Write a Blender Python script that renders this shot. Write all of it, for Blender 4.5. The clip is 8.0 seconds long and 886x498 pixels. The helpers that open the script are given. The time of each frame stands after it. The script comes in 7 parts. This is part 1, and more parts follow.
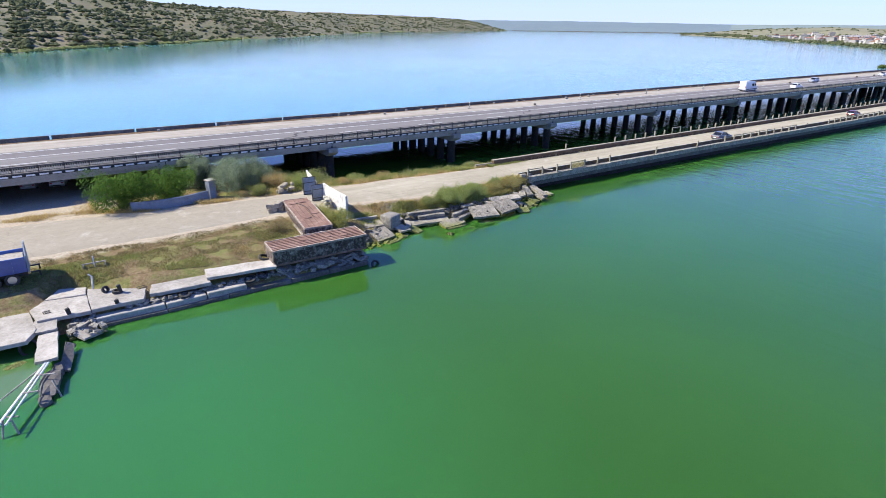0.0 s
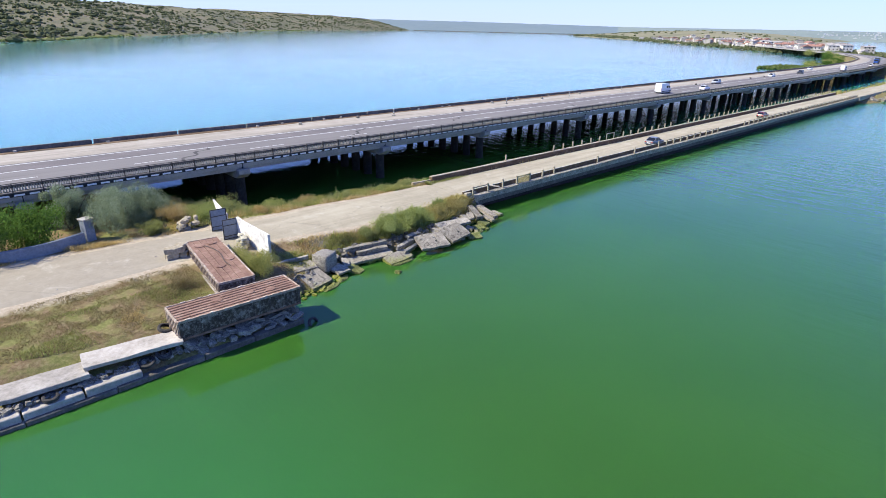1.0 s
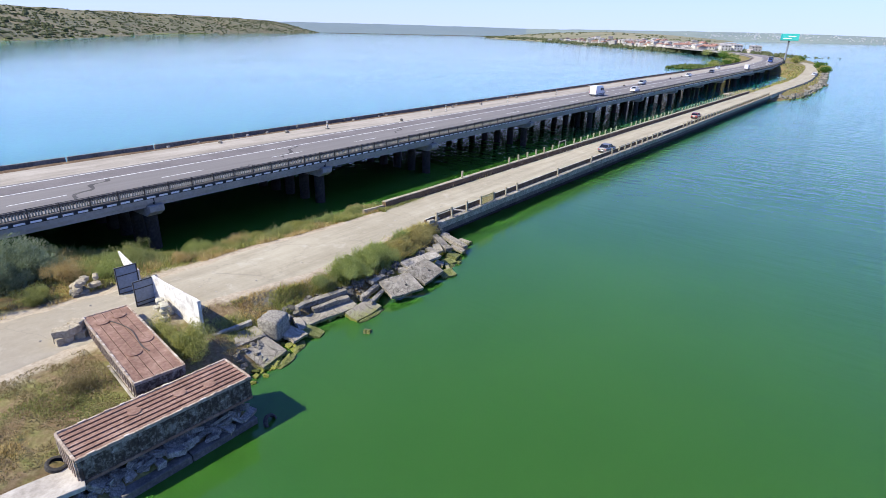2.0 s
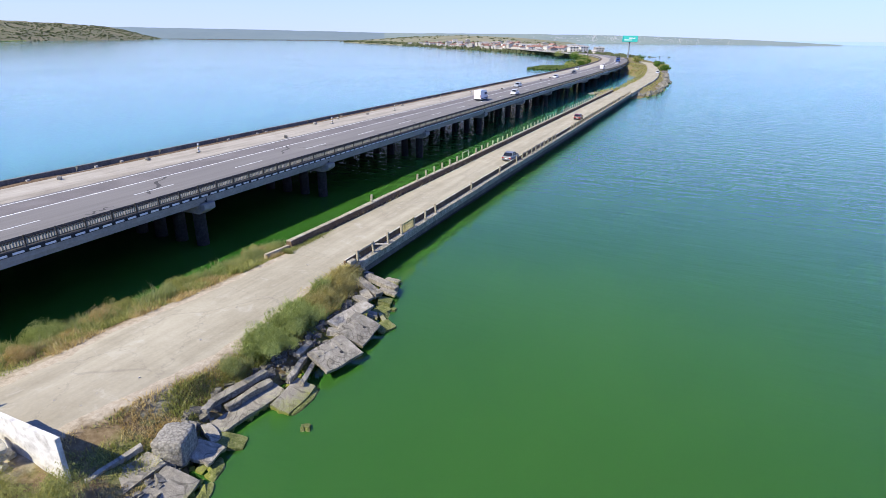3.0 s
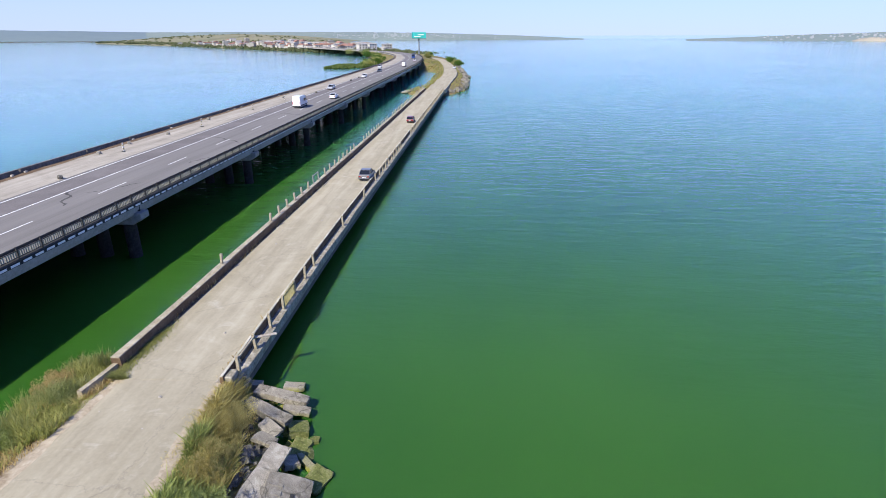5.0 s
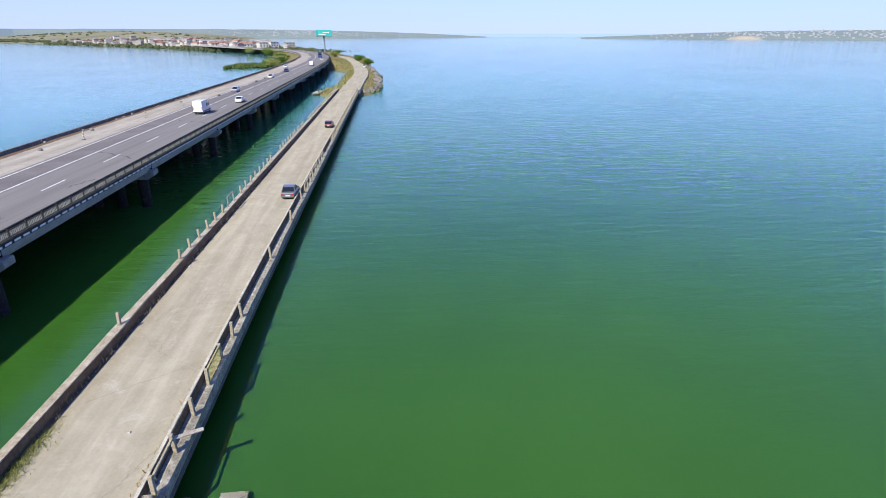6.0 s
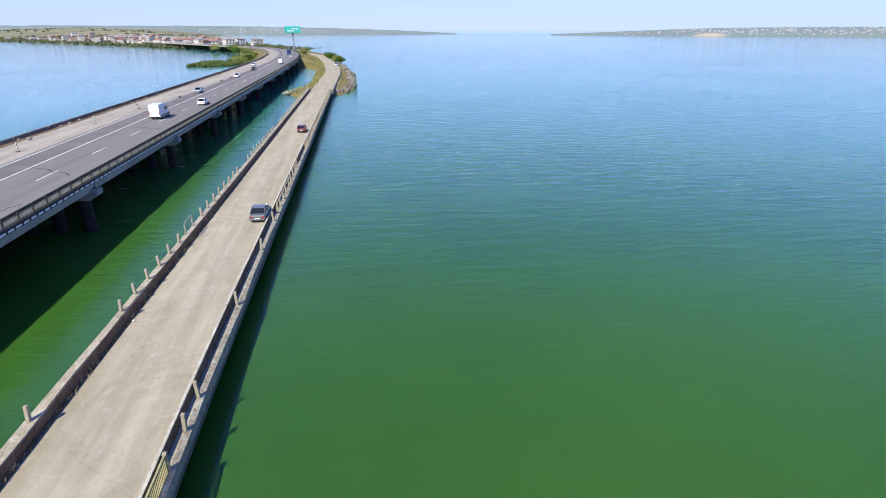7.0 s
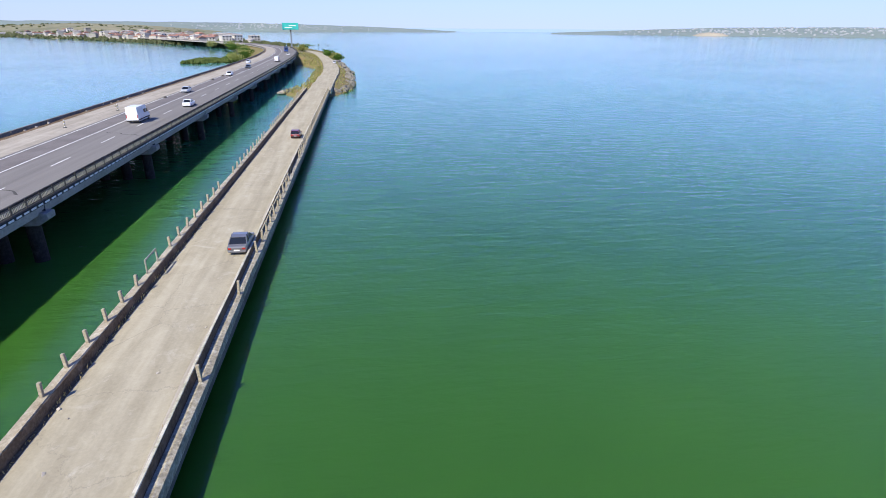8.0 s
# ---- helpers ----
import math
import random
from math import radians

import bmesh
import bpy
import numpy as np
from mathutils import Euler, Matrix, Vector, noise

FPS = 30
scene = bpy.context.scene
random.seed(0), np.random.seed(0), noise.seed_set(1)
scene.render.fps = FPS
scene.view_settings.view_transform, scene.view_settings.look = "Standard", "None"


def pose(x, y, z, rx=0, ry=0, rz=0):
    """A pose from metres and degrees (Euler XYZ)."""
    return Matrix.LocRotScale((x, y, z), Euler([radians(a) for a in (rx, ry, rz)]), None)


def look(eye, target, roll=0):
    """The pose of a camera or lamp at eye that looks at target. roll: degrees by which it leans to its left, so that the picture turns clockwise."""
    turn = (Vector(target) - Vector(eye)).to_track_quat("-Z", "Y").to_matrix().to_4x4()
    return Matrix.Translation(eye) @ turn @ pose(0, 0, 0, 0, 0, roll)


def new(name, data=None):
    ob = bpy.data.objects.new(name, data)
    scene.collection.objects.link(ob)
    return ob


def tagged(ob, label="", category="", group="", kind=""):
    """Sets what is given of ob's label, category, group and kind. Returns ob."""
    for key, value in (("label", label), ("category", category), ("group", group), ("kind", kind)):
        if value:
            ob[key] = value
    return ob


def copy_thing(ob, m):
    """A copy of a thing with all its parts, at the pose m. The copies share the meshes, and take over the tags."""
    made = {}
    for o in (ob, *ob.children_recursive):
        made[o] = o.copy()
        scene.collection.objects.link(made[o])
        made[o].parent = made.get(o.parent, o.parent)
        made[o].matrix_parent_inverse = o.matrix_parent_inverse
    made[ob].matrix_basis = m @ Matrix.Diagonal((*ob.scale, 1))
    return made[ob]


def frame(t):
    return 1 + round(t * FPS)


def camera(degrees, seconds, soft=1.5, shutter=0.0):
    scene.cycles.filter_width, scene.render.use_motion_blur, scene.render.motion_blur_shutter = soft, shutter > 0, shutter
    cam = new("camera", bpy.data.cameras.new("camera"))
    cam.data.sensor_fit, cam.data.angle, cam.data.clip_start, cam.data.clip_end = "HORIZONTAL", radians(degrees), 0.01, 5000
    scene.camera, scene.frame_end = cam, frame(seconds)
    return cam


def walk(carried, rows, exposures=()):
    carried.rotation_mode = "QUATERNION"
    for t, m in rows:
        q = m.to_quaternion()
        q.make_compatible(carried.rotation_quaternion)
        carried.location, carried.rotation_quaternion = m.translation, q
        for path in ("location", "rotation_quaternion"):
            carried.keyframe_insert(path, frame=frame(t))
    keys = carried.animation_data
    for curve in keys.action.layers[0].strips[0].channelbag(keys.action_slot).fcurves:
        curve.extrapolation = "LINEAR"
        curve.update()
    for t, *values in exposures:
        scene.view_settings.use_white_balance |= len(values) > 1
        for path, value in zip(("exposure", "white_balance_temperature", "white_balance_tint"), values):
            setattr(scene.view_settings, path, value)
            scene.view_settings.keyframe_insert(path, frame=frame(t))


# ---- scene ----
cam = camera(77.2, 8.0, 0.8)
PATH = [
    (0, (0.575, 1.089, 21.811), (1.62, 2.622, 21.065), 0.6),
    (0.5, (2.093, 6.301, 21.8), (3.274, 7.733, 21.055), 1.0),
    (1, (3.847, 11.538, 21.836), (5.138, 12.873, 21.093), 1.3),
    (1.2, (4.658, 13.601, 21.839), (5.985, 14.901, 21.097), 1.3),
    (2.3, (9.394, 24.655, 21.744), (10.934, 25.706, 21.021), 1.1),
    (2.5, (10.345, 26.537, 21.736), (11.931, 27.522, 21.019), 1.1),
    (3, (13.03, 30.846, 21.774), (14.737, 31.608, 21.061), 0.6),
    (3.5, (15.642, 34.61, 21.862), (17.439, 35.129, 21.154), 0.6),
    (4, (18.194, 37.958, 21.906), (20.04, 38.261, 21.199), 0.3),
    (4.2, (19.308, 39.086, 21.884), (21.162, 39.34, 21.178), 0.2),
    (5.3, (26.755, 44.285, 21.804), (28.622, 44.288, 21.085), -0.1),
    (5.5, (28.336, 45.053, 21.815), (30.201, 44.962, 21.098), -0.0),
    (6, (32.628, 46.486, 21.803), (34.483, 46.292, 21.079), -0.0),
    (6.5, (37.352, 47.397, 21.772), (39.199, 47.152, 21.044), 0.1),
    (7, (42.432, 47.838, 21.662), (44.27, 47.552, 20.929), -0.0),
    (7.5, (47.64, 48.019, 21.501), (49.474, 47.719, 20.763), 0.2),
    (8, (53.07, 47.904, 21.42), (54.905, 47.611, 20.681), 0.4),
]
walk(cam, [(t, look(eye, target, roll)) for t, eye, target, roll in PATH], [(0, 0.78), (2.5, 0.66), (8, 0.52)])

# ---- light ----
SUN_DIR = Vector((-0.84, 0.51, 1.0)).normalized()
sun = new("sun", bpy.data.lights.new("sun", "SUN"))
sun.data.energy, sun.data.angle, sun.data.color = 5.2, radians(0.55), (1.0, 0.935, 0.77)
sun.matrix_world = look(SUN_DIR * 100, (0, 0, 0))
world = bpy.data.worlds.new("sky")
scene.world = world
world.use_nodes = True
wn = world.node_tree.nodes
sky = wn.new("ShaderNodeTexSky")
sky.sky_type = "NISHITA"
sky.sun_disc = False
sky.sun_elevation, sky.sun_rotation = math.asin(SUN_DIR.z), math.atan2(SUN_DIR.x, SUN_DIR.y)
sky.altitude, sky.air_density, sky.dust_density, sky.ozone_density = 50, 1.0, 0.0, 6.0
wn["Background"].inputs["Strength"].default_value = 0.090
tint = wn.new("ShaderNodeMix")
tint.data_type, tint.blend_type = "RGBA", "MULTIPLY"
tint.inputs[0].default_value = 1.0
tint.inputs[7].default_value = (0.56, 0.97, 1.95, 1)
world.node_tree.links.new(sky.outputs["Color"], tint.inputs[6])
haze = wn.new("ShaderNodeMix")
haze.data_type = "RGBA"
# pale haze low over the horizon, deep blue higher up
up_dir = wn.new("ShaderNodeTexCoord")
sep = wn.new("ShaderNodeSeparateXYZ")
fade = wn.new("ShaderNodeMapRange")
fade.interpolation_type = "SMOOTHSTEP"
fade.inputs["From Min"].default_value, fade.inputs["From Max"].default_value = -0.05, 0.34
fade.inputs["To Min"].default_value, fade.inputs["To Max"].default_value = 0.86, 0.10
world.node_tree.links.new(up_dir.outputs["Generated"], sep.inputs[0])
world.node_tree.links.new(sep.outputs["Z"], fade.inputs["Value"])
world.node_tree.links.new(fade.outputs["Result"], haze.inputs[0])
haze.inputs[7].default_value = (5.0, 5.6, 7.9, 1)
world.node_tree.links.new(tint.outputs[2], haze.inputs[6])
world.node_tree.links.new(haze.outputs[2], wn["Background"].inputs["Color"])


# ---- materials ----
def material(name, base, rough=0.8, metal=0.0, spec=0.5):
    m = bpy.data.materials.new(name)
    m.use_nodes = True
    b = m.node_tree.nodes["Principled BSDF"]
    b.inputs["Base Color"].default_value = (*base, 1)
    b.inputs["Roughness"].default_value = rough
    b.inputs["Metallic"].default_value = metal
    b.inputs["Specular IOR Level"].default_value = spec
    return m, m.node_tree, b


def coords(nt, scale=(1, 1, 1), rot=(0, 0, 0), space="Object"):
    c = nt.nodes.new("ShaderNodeTexCoord")
    mp = nt.nodes.new("ShaderNodeMapping")
    mp.inputs["Scale"].default_value = scale
    mp.inputs["Rotation"].default_value = rot
    nt.links.new(c.outputs[space], mp.inputs["Vector"])
    return mp.outputs["Vector"]


def noise_tex(nt, vec, scale, detail=4, rough=0.6, distortion=0.0):
    n = nt.nodes.new("ShaderNodeTexNoise")
    n.inputs["Scale"].default_value = scale
    n.inputs["Detail"].default_value = detail
    n.inputs["Roughness"].default_value = rough
    n.inputs["Distortion"].default_value = distortion
    nt.links.new(vec, n.inputs["Vector"])
    return n.outputs["Fac"]


def ramp(nt, fac, stops):
    r = nt.nodes.new("ShaderNodeValToRGB")
    e = r.color_ramp.elements
    while len(e) < len(stops):
        e.new(0.5)
    for i, (p, c) in enumerate(stops):
        e[i].position = p
        e[i].color = (*c, 1) if len(c) == 3 else c
    nt.links.new(fac, r.inputs["Fac"])
    return r.outputs["Color"]


def mix(nt, fac, a, b, mode="MIX"):
    m = nt.nodes.new("ShaderNodeMix")
    m.data_type, m.blend_type = "RGBA", mode
    for sock, v in ((m.inputs[0], fac), (m.inputs[6], a), (m.inputs[7], b)):
        if isinstance(v, (int, float)):
            sock.default_value = v
        elif isinstance(v, tuple):
            sock.default_value = (*v, 1)
        else:
            nt.links.new(v, sock)
    return m.outputs[2]


def bump(nt, b, height, strength=0.3, dist=0.05):
    n = nt.nodes.new("ShaderNodeBump")
    n.inputs["Strength"].default_value = strength
    n.inputs["Distance"].default_value = dist
    nt.links.new(height, n.inputs["Height"])
    nt.links.new(n.outputs["Normal"], b.inputs["Normal"])


def rnd(nt):
    return nt.nodes.new("ShaderNodeObjectInfo").outputs["Random"]


def weathered(name, dark, mid, light, fine=6.0, coarse=0.5, rough=0.9, relief=0.4, dist=0.03, metal=0.0, spec=0.3, space="Object", piece=0.0):
    """A surface with grain and stains at two scales."""
    m, nt, b = material(name, mid, rough, metal, spec)
    v = coords(nt, space=space)
    a = noise_tex(nt, v, fine, 6, 0.65)
    c = noise_tex(nt, v, coarse, 5, 0.6, 0.4)
    col = mix(nt, 0.5, ramp(nt, a, [(0.3, dark), (0.5, mid), (0.7, light)]), ramp(nt, c, [(0.32, dark), (0.52, mid), (0.68, light)]))
    if piece:
        k = ramp(nt, rnd(nt), [(0.0, (1 - piece,) * 3), (1.0, (1 + piece * 0.3,) * 3)])
        col = mix(nt, 1.0, col, k, "MULTIPLY")
    nt.links.new(col, b.inputs["Base Color"])
    bump(nt, b, a, relief, dist)
    return m


def pebbled(name, dark, mid, light, pebble=9.0, relief=0.8, piece=0.3, tide=True, pit=0.8, crack=0.0):
    """Broken washed-out concrete: pebbles, pits, streaky stains, and algae up to the tide line."""
    m, nt, b = material(name, mid, 0.95, spec=0.2)
    v = coords(nt)
    vo = nt.nodes.new("ShaderNodeTexVoronoi")
    vo.inputs["Scale"].default_value = pebble
    nt.links.new(v, vo.inputs["Vector"])
    fine = noise_tex(nt, v, 22, 6, 0.75)
    stain = noise_tex(nt, v, 1.1, 7, 0.72, 1.2)
    col = mix(nt, 0.55, ramp(nt, fine, [(0.32, dark), (0.52, mid), (0.68, light)]), ramp(nt, stain, [(0.34, dark), (0.50, mid), (0.60, light)]))
    pits = ramp(nt, vo.outputs["Distance"], [(0.08, (1.12,) * 3), (0.45, (0.9,) * 3), (0.75, (0.5,) * 3)])
    col = mix(nt, pit, col, pits, "MULTIPLY")
    if crack:
        lines = ramp(nt, noise_tex(nt, v, 0.45, 3, 0.5, 0.6), [(0.485, (1,) * 3), (0.497, (0.2,) * 3), (0.503, (0.2,) * 3), (0.515, (1,) * 3)])
        blots = ramp(nt, noise_tex(nt, v, 0.55, 6, 0.7, 0.5), [(0.50, (1,) * 3), (0.62, (0.38,) * 3)])
        col = mix(nt, crack, col, mix(nt, 1.0, lines, blots, "MULTIPLY"), "MULTIPLY")
    col = mix(nt, 1.0, col, ramp(nt, rnd(nt), [(0.0, (1 - piece,) * 3), (1.0, (1 + piece * 0.4,) * 3)]), "MULTIPLY")
    if tide:
        g = nt.nodes.new("ShaderNodeSeparateXYZ")
        nt.links.new(nt.nodes.new("ShaderNodeNewGeometry").outputs["Position"], g.inputs[0])
        h = nt.nodes.new("ShaderNodeMath")
        h.operation = "MULTIPLY_ADD"
        h.inputs[1].default_value = -0.9
        nt.links.new(stain, h.inputs[0])
        nt.links.new(g.outputs["Z"], h.inputs[2])
        k = nt.nodes.new("ShaderNodeMapRange")
        k.inputs["From Min"].default_value, k.inputs["From Max"].default_value = -0.30, 0.02
        k.inputs["To Min"].default_value, k.inputs["To Max"].default_value = 1.0, 0.0
        nt.links.new(h.outputs[0], k.inputs["Value"])
        alg = ramp(nt, fine, [(0.3, (0.09, 0.10, 0.018)), (0.55, (0.22, 0.235, 0.045)), (0.75, (0.36, 0.36, 0.12))])
        col = mix(nt, k.outputs["Result"], col, alg)
    nt.links.new(col, b.inputs["Base Color"])
    bump(nt, b, mix(nt, 0.12 if crack else 0.5, fine, vo.outputs["Distance"]), relief, 0.06)
    return m


M_CONC = weathered("weathered_concrete", (0.20, 0.185, 0.16), (0.36, 0.34, 0.30), (0.48, 0.46, 0.42), 4, 0.4, piece=0.25)
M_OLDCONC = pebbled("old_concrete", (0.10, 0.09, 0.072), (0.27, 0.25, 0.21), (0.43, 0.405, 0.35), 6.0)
M_SHORE = pebbled("shore_slab_concrete", (0.13, 0.112, 0.086), (0.315, 0.285, 0.23), (0.47, 0.435, 0.36), 15.0, 0.8, 0.25, True, 0.12, 0.6)
M_BRIDGE = weathered("bridge_concrete", (0.19, 0.182, 0.165), (0.30, 0.288, 0.262), (0.39, 0.378, 0.35), 3, 0.3)
M_FARWALL = weathered("stained_parapet_concrete", (0.05, 0.045, 0.04), (0.12, 0.11, 0.10), (0.22, 0.20, 0.18), 3, 0.5)
M_WHITE = weathered("faded_white_paint", (0.45, 0.44, 0.40), (0.66, 0.65, 0.62), (0.80, 0.79, 0.77), 7, 0.9, rough=0.7, relief=0.15)
M_LINE = weathered("road_marking_paint", (0.42, 0.42, 0.41), (0.62, 0.62, 0.60), (0.74, 0.74, 0.72), 6, 0.6, rough=0.7, relief=0.1)
M_DARKSTEEL = weathered("weathered_dark_steel", (0.02, 0.019, 0.017), (0.05, 0.046, 0.04), (0.11, 0.10, 0.088), 9, 1.0, rough=0.7)
M_RAIL = weathered("dirty_railing_paint", (0.12, 0.11, 0.08), (0.27, 0.255, 0.20), (0.46, 0.44, 0.37), 9, 1.0, rough=0.7)
M_BLACK = weathered("black_kerb_paint", (0.012, 0.012, 0.012), (0.03, 0.03, 0.03), (0.07, 0.068, 0.06), 7, 0.8, rough=0.8)
M_RUST = weathered("rusty_steel", (0.10, 0.056, 0.04), (0.21, 0.122, 0.087), (0.34, 0.235, 0.18), 5, 0.8, rough=0.85, relief=0.4)
M_SHEET = weathered("grey_painted_sheet", (0.13, 0.15, 0.175), (0.20, 0.23, 0.265), (0.28, 0.31, 0.35), 5, 0.7, rough=0.6, relief=0.1)
M_RUBBER = weathered("old_tyre_rubber", (0.015, 0.015, 0.015), (0.04, 0.038, 0.035), (0.11, 0.10, 0.09), 9, 1.2, rough=0.85)
M_STONE = pebbled("broken_stone", (0.11, 0.10, 0.085), (0.28, 0.26, 0.22), (0.45, 0.43, 0.38), 11.0, 0.7, 0.4)
M_WOOD = weathered("grey_driftwood", (0.16, 0.13, 0.10), (0.34, 0.30, 0.25), (0.52, 0.49, 0.44), 7, 1.0, relief=0.5)
M_ALGAE = weathered("algae_covered_concrete", (0.04, 0.05, 0.014), (0.125, 0.14, 0.036), (0.30, 0.29, 0.14), 7, 1.6, relief=1.0, dist=0.08)

M_SLAB = weathered("pale_slab_concrete", (0.20, 0.18, 0.15), (0.36, 0.33, 0.285), (0.48, 0.45, 0.40), 4, 0.6, relief=0.5, piece=0.2)
# brown stain and dirt, deepened for the shaded kerb and sidewalk faces
M_SIDEWALK = weathered("brown_stain_shade_concrete", (0.06, 0.036, 0.018), (0.13, 0.085, 0.048), (0.24, 0.17, 0.11), 5, 0.8, relief=0.6)
M_MOSSY = weathered("mossy_pale_concrete", (0.24, 0.23, 0.15), (0.42, 0.39, 0.31), (0.56, 0.53, 0.46), 5, 0.8, relief=0.7)
M_WALKTOP = weathered("dirty_brown_concrete", (0.17, 0.135, 0.08), (0.33, 0.285, 0.205), (0.50, 0.46, 0.37), 6, 1.4, relief=1.0)
# stained quay concrete, darkened further for its shaded lake-facing fronts
M_QUAY = weathered("dark_quay_concrete", (0.05, 0.047, 0.04), (0.11, 0.102, 0.088), (0.21, 0.195, 0.17), 5, 0.7, relief=0.7)
M_KERBWHITE = weathered("white_kerb_paint", (0.62, 0.61, 0.58), (0.80, 0.79, 0.77), (0.86, 0.86, 0.85), 8, 1.0, rough=0.7, relief=0.1)
M_FLAKE = weathered("flaking_pale_rim_paint", (0.13, 0.08, 0.055), (0.32, 0.25, 0.19), (0.55, 0.49, 0.42), 7, 2.0, relief=0.5)
# near-black tone paints the deep shade under the bridges into the concrete
M_COLUMN = weathered("shade_dark_concrete", (0.012, 0.011, 0.010), (0.028, 0.026, 0.023), (0.06, 0.055, 0.05), 4, 0.6)

# asphalt with wheel tracks and pale dust
M_LANE = weathered("dark_asphalt_strip", (0.10, 0.09, 0.086), (0.142, 0.128, 0.122), (0.185, 0.17, 0.162), 7, 0.25, spec=0.3, relief=0.15)
M_ASPHALT, nt, b = material("worn_asphalt", (0.1, 0.1, 0.1), 0.9, spec=0.3)
v = coords(nt)
n1 = noise_tex(nt, v, 9, 6, 0.7)
n2 = noise_tex(nt, coords(nt, (0.035, 0.9, 1)), 1.0, 4, 0.6)
c = mix(nt, 0.5, ramp(nt, n1, [(0.3, (0.122, 0.113, 0.105)), (0.7, (0.195, 0.183, 0.172))]), ramp(nt, n2, [(0.3, (0.115, 0.107, 0.10)), (0.7, (0.21, 0.197, 0.184))]))
nt.links.new(c, b.inputs["Base Color"])
bump(nt, b, n1, 0.15, 0.01)


def dusty(name, dark, mid, light):
    m, nt, b = material(name, mid, 0.95, spec=0.2)
    v = coords(nt)
    a = noise_tex(nt, v, 5, 8, 0.7)
    c = noise_tex(nt, v, 0.35, 6, 0.65, 0.8)
    t = noise_tex(nt, coords(nt, (0.06, 0.8, 1)), 1.0, 4, 0.6)
    col = mix(nt, 0.5, ramp(nt, a, [(0.25, dark), (0.5, mid), (0.75, light)]), ramp(nt, c, [(0.3, dark), (0.5, mid), (0.7, light)]))
    col = mix(nt, 0.42, col, ramp(nt, t, [(0.35, dark), (0.65, light)]))
    nt.links.new(col, b.inputs["Base Color"])
    bump(nt, b, a, 0.35, 0.03)
    return m


M_ROAD = dusty("dusty_concrete_road", (0.215, 0.188, 0.132), (0.322, 0.288, 0.209), (0.42, 0.383, 0.29))
# older grey asphalt shows through west of the gate, and fine cracks all along
nt = M_ROAD.node_tree
b = nt.nodes["Principled BSDF"]
col = b.inputs["Base Color"].links[0].from_socket
v = coords(nt)
xyz = nt.nodes.new("ShaderNodeSeparateXYZ")
nt.links.new(v, xyz.inputs[0])
west = nt.nodes.new("ShaderNodeMapRange")
west.inputs["From Min"].default_value, west.inputs["From Max"].default_value = 14, 34
west.inputs["To Min"].default_value, west.inputs["To Max"].default_value = 0.75, 0.0
nt.links.new(xyz.outputs["X"], west.inputs["Value"])
grey = ramp(nt, noise_tex(nt, v, 1.2, 8, 0.75, 0.5), [(0.25, (0.215, 0.185, 0.14)), (0.55, (0.275, 0.243, 0.19)), (0.8, (0.335, 0.30, 0.24))])
col = mix(nt, west.outputs["Result"], col, grey)
blot = noise_tex(nt, v, 0.5, 6, 0.7, 1.0)
col = mix(nt, ramp(nt, blot, [(0.56, (0, 0, 0)), (0.72, (0.55,) * 3)]), col, (0.45, 0.42, 0.35))
crack = nt.nodes.new("ShaderNodeTexVoronoi")
crack.feature = "DISTANCE_TO_EDGE"
crack.inputs["Scale"].default_value = 0.13
warp = nt.nodes.new("ShaderNodeVectorMath")
warp.operation = "ADD"
nt.links.new(v, warp.inputs[0])
nt.links.new(mix(nt, 1.0, ramp(nt, noise_tex(nt, v, 0.9, 5, 0.7), [(0.2, (-1.2, 1.2, 0)), (0.8, (1.2, -1.2, 0))]), (1.0, 1.0, 1.0), "MULTIPLY"), warp.inputs[1])
nt.links.new(warp.outputs[0], crack.inputs["Vector"])
col = mix(nt, ramp(nt, crack.outputs["Distance"], [(0.002, (0.30,) * 3), (0.007, (0, 0, 0))]), col, (0.13, 0.115, 0.095))
nt.links.new(col, b.inputs["Base Color"])
M_SAND = dusty("sandy_gravel", (0.19, 0.165, 0.13), (0.31, 0.28, 0.23), (0.43, 0.395, 0.335))

# murky green lake water: light spreads below its surface
M_WATER, nt, b = material("green_lake_water", (0.04, 0.10, 0.01), 0.06, spec=0.5)
b.inputs["IOR"].default_value = 1.333
b.inputs["Subsurface Weight"].default_value = 1.0
b.inputs["Subsurface Radius"].default_value = (0.8, 1.0, 0.7)
b.inputs["Subsurface Scale"].default_value = 0.3
v = coords(nt)


def span(nt, value, a, c, lo_v, hi_v):
    m = nt.nodes.new("ShaderNodeMapRange")
    m.interpolation_type = "SMOOTHSTEP"
    m.inputs["From Min"].default_value, m.inputs["From Max"].default_value = a, c
    m.inputs["To Min"].default_value, m.inputs["To Max"].default_value = lo_v, hi_v
    nt.links.new(value, m.inputs["Value"])
    return m.outputs["Result"]


def reach(nt, vec, centre):
    d = nt.nodes.new("ShaderNodeVectorMath")
    d.operation = "DISTANCE"
    d.inputs[1].default_value = centre
    nt.links.new(vec, d.inputs[0])
    return d.outputs["Value"]


xyz = nt.nodes.new("ShaderNodeSeparateXYZ")
nt.links.new(v, xyz.inputs[0])
big = noise_tex(nt, v, 0.02, 3, 0.5, 0.5)
deep = ramp(nt, big, [(0.3, (0.025, 0.092, 0.012)), (0.7, (0.035, 0.113, 0.015))])
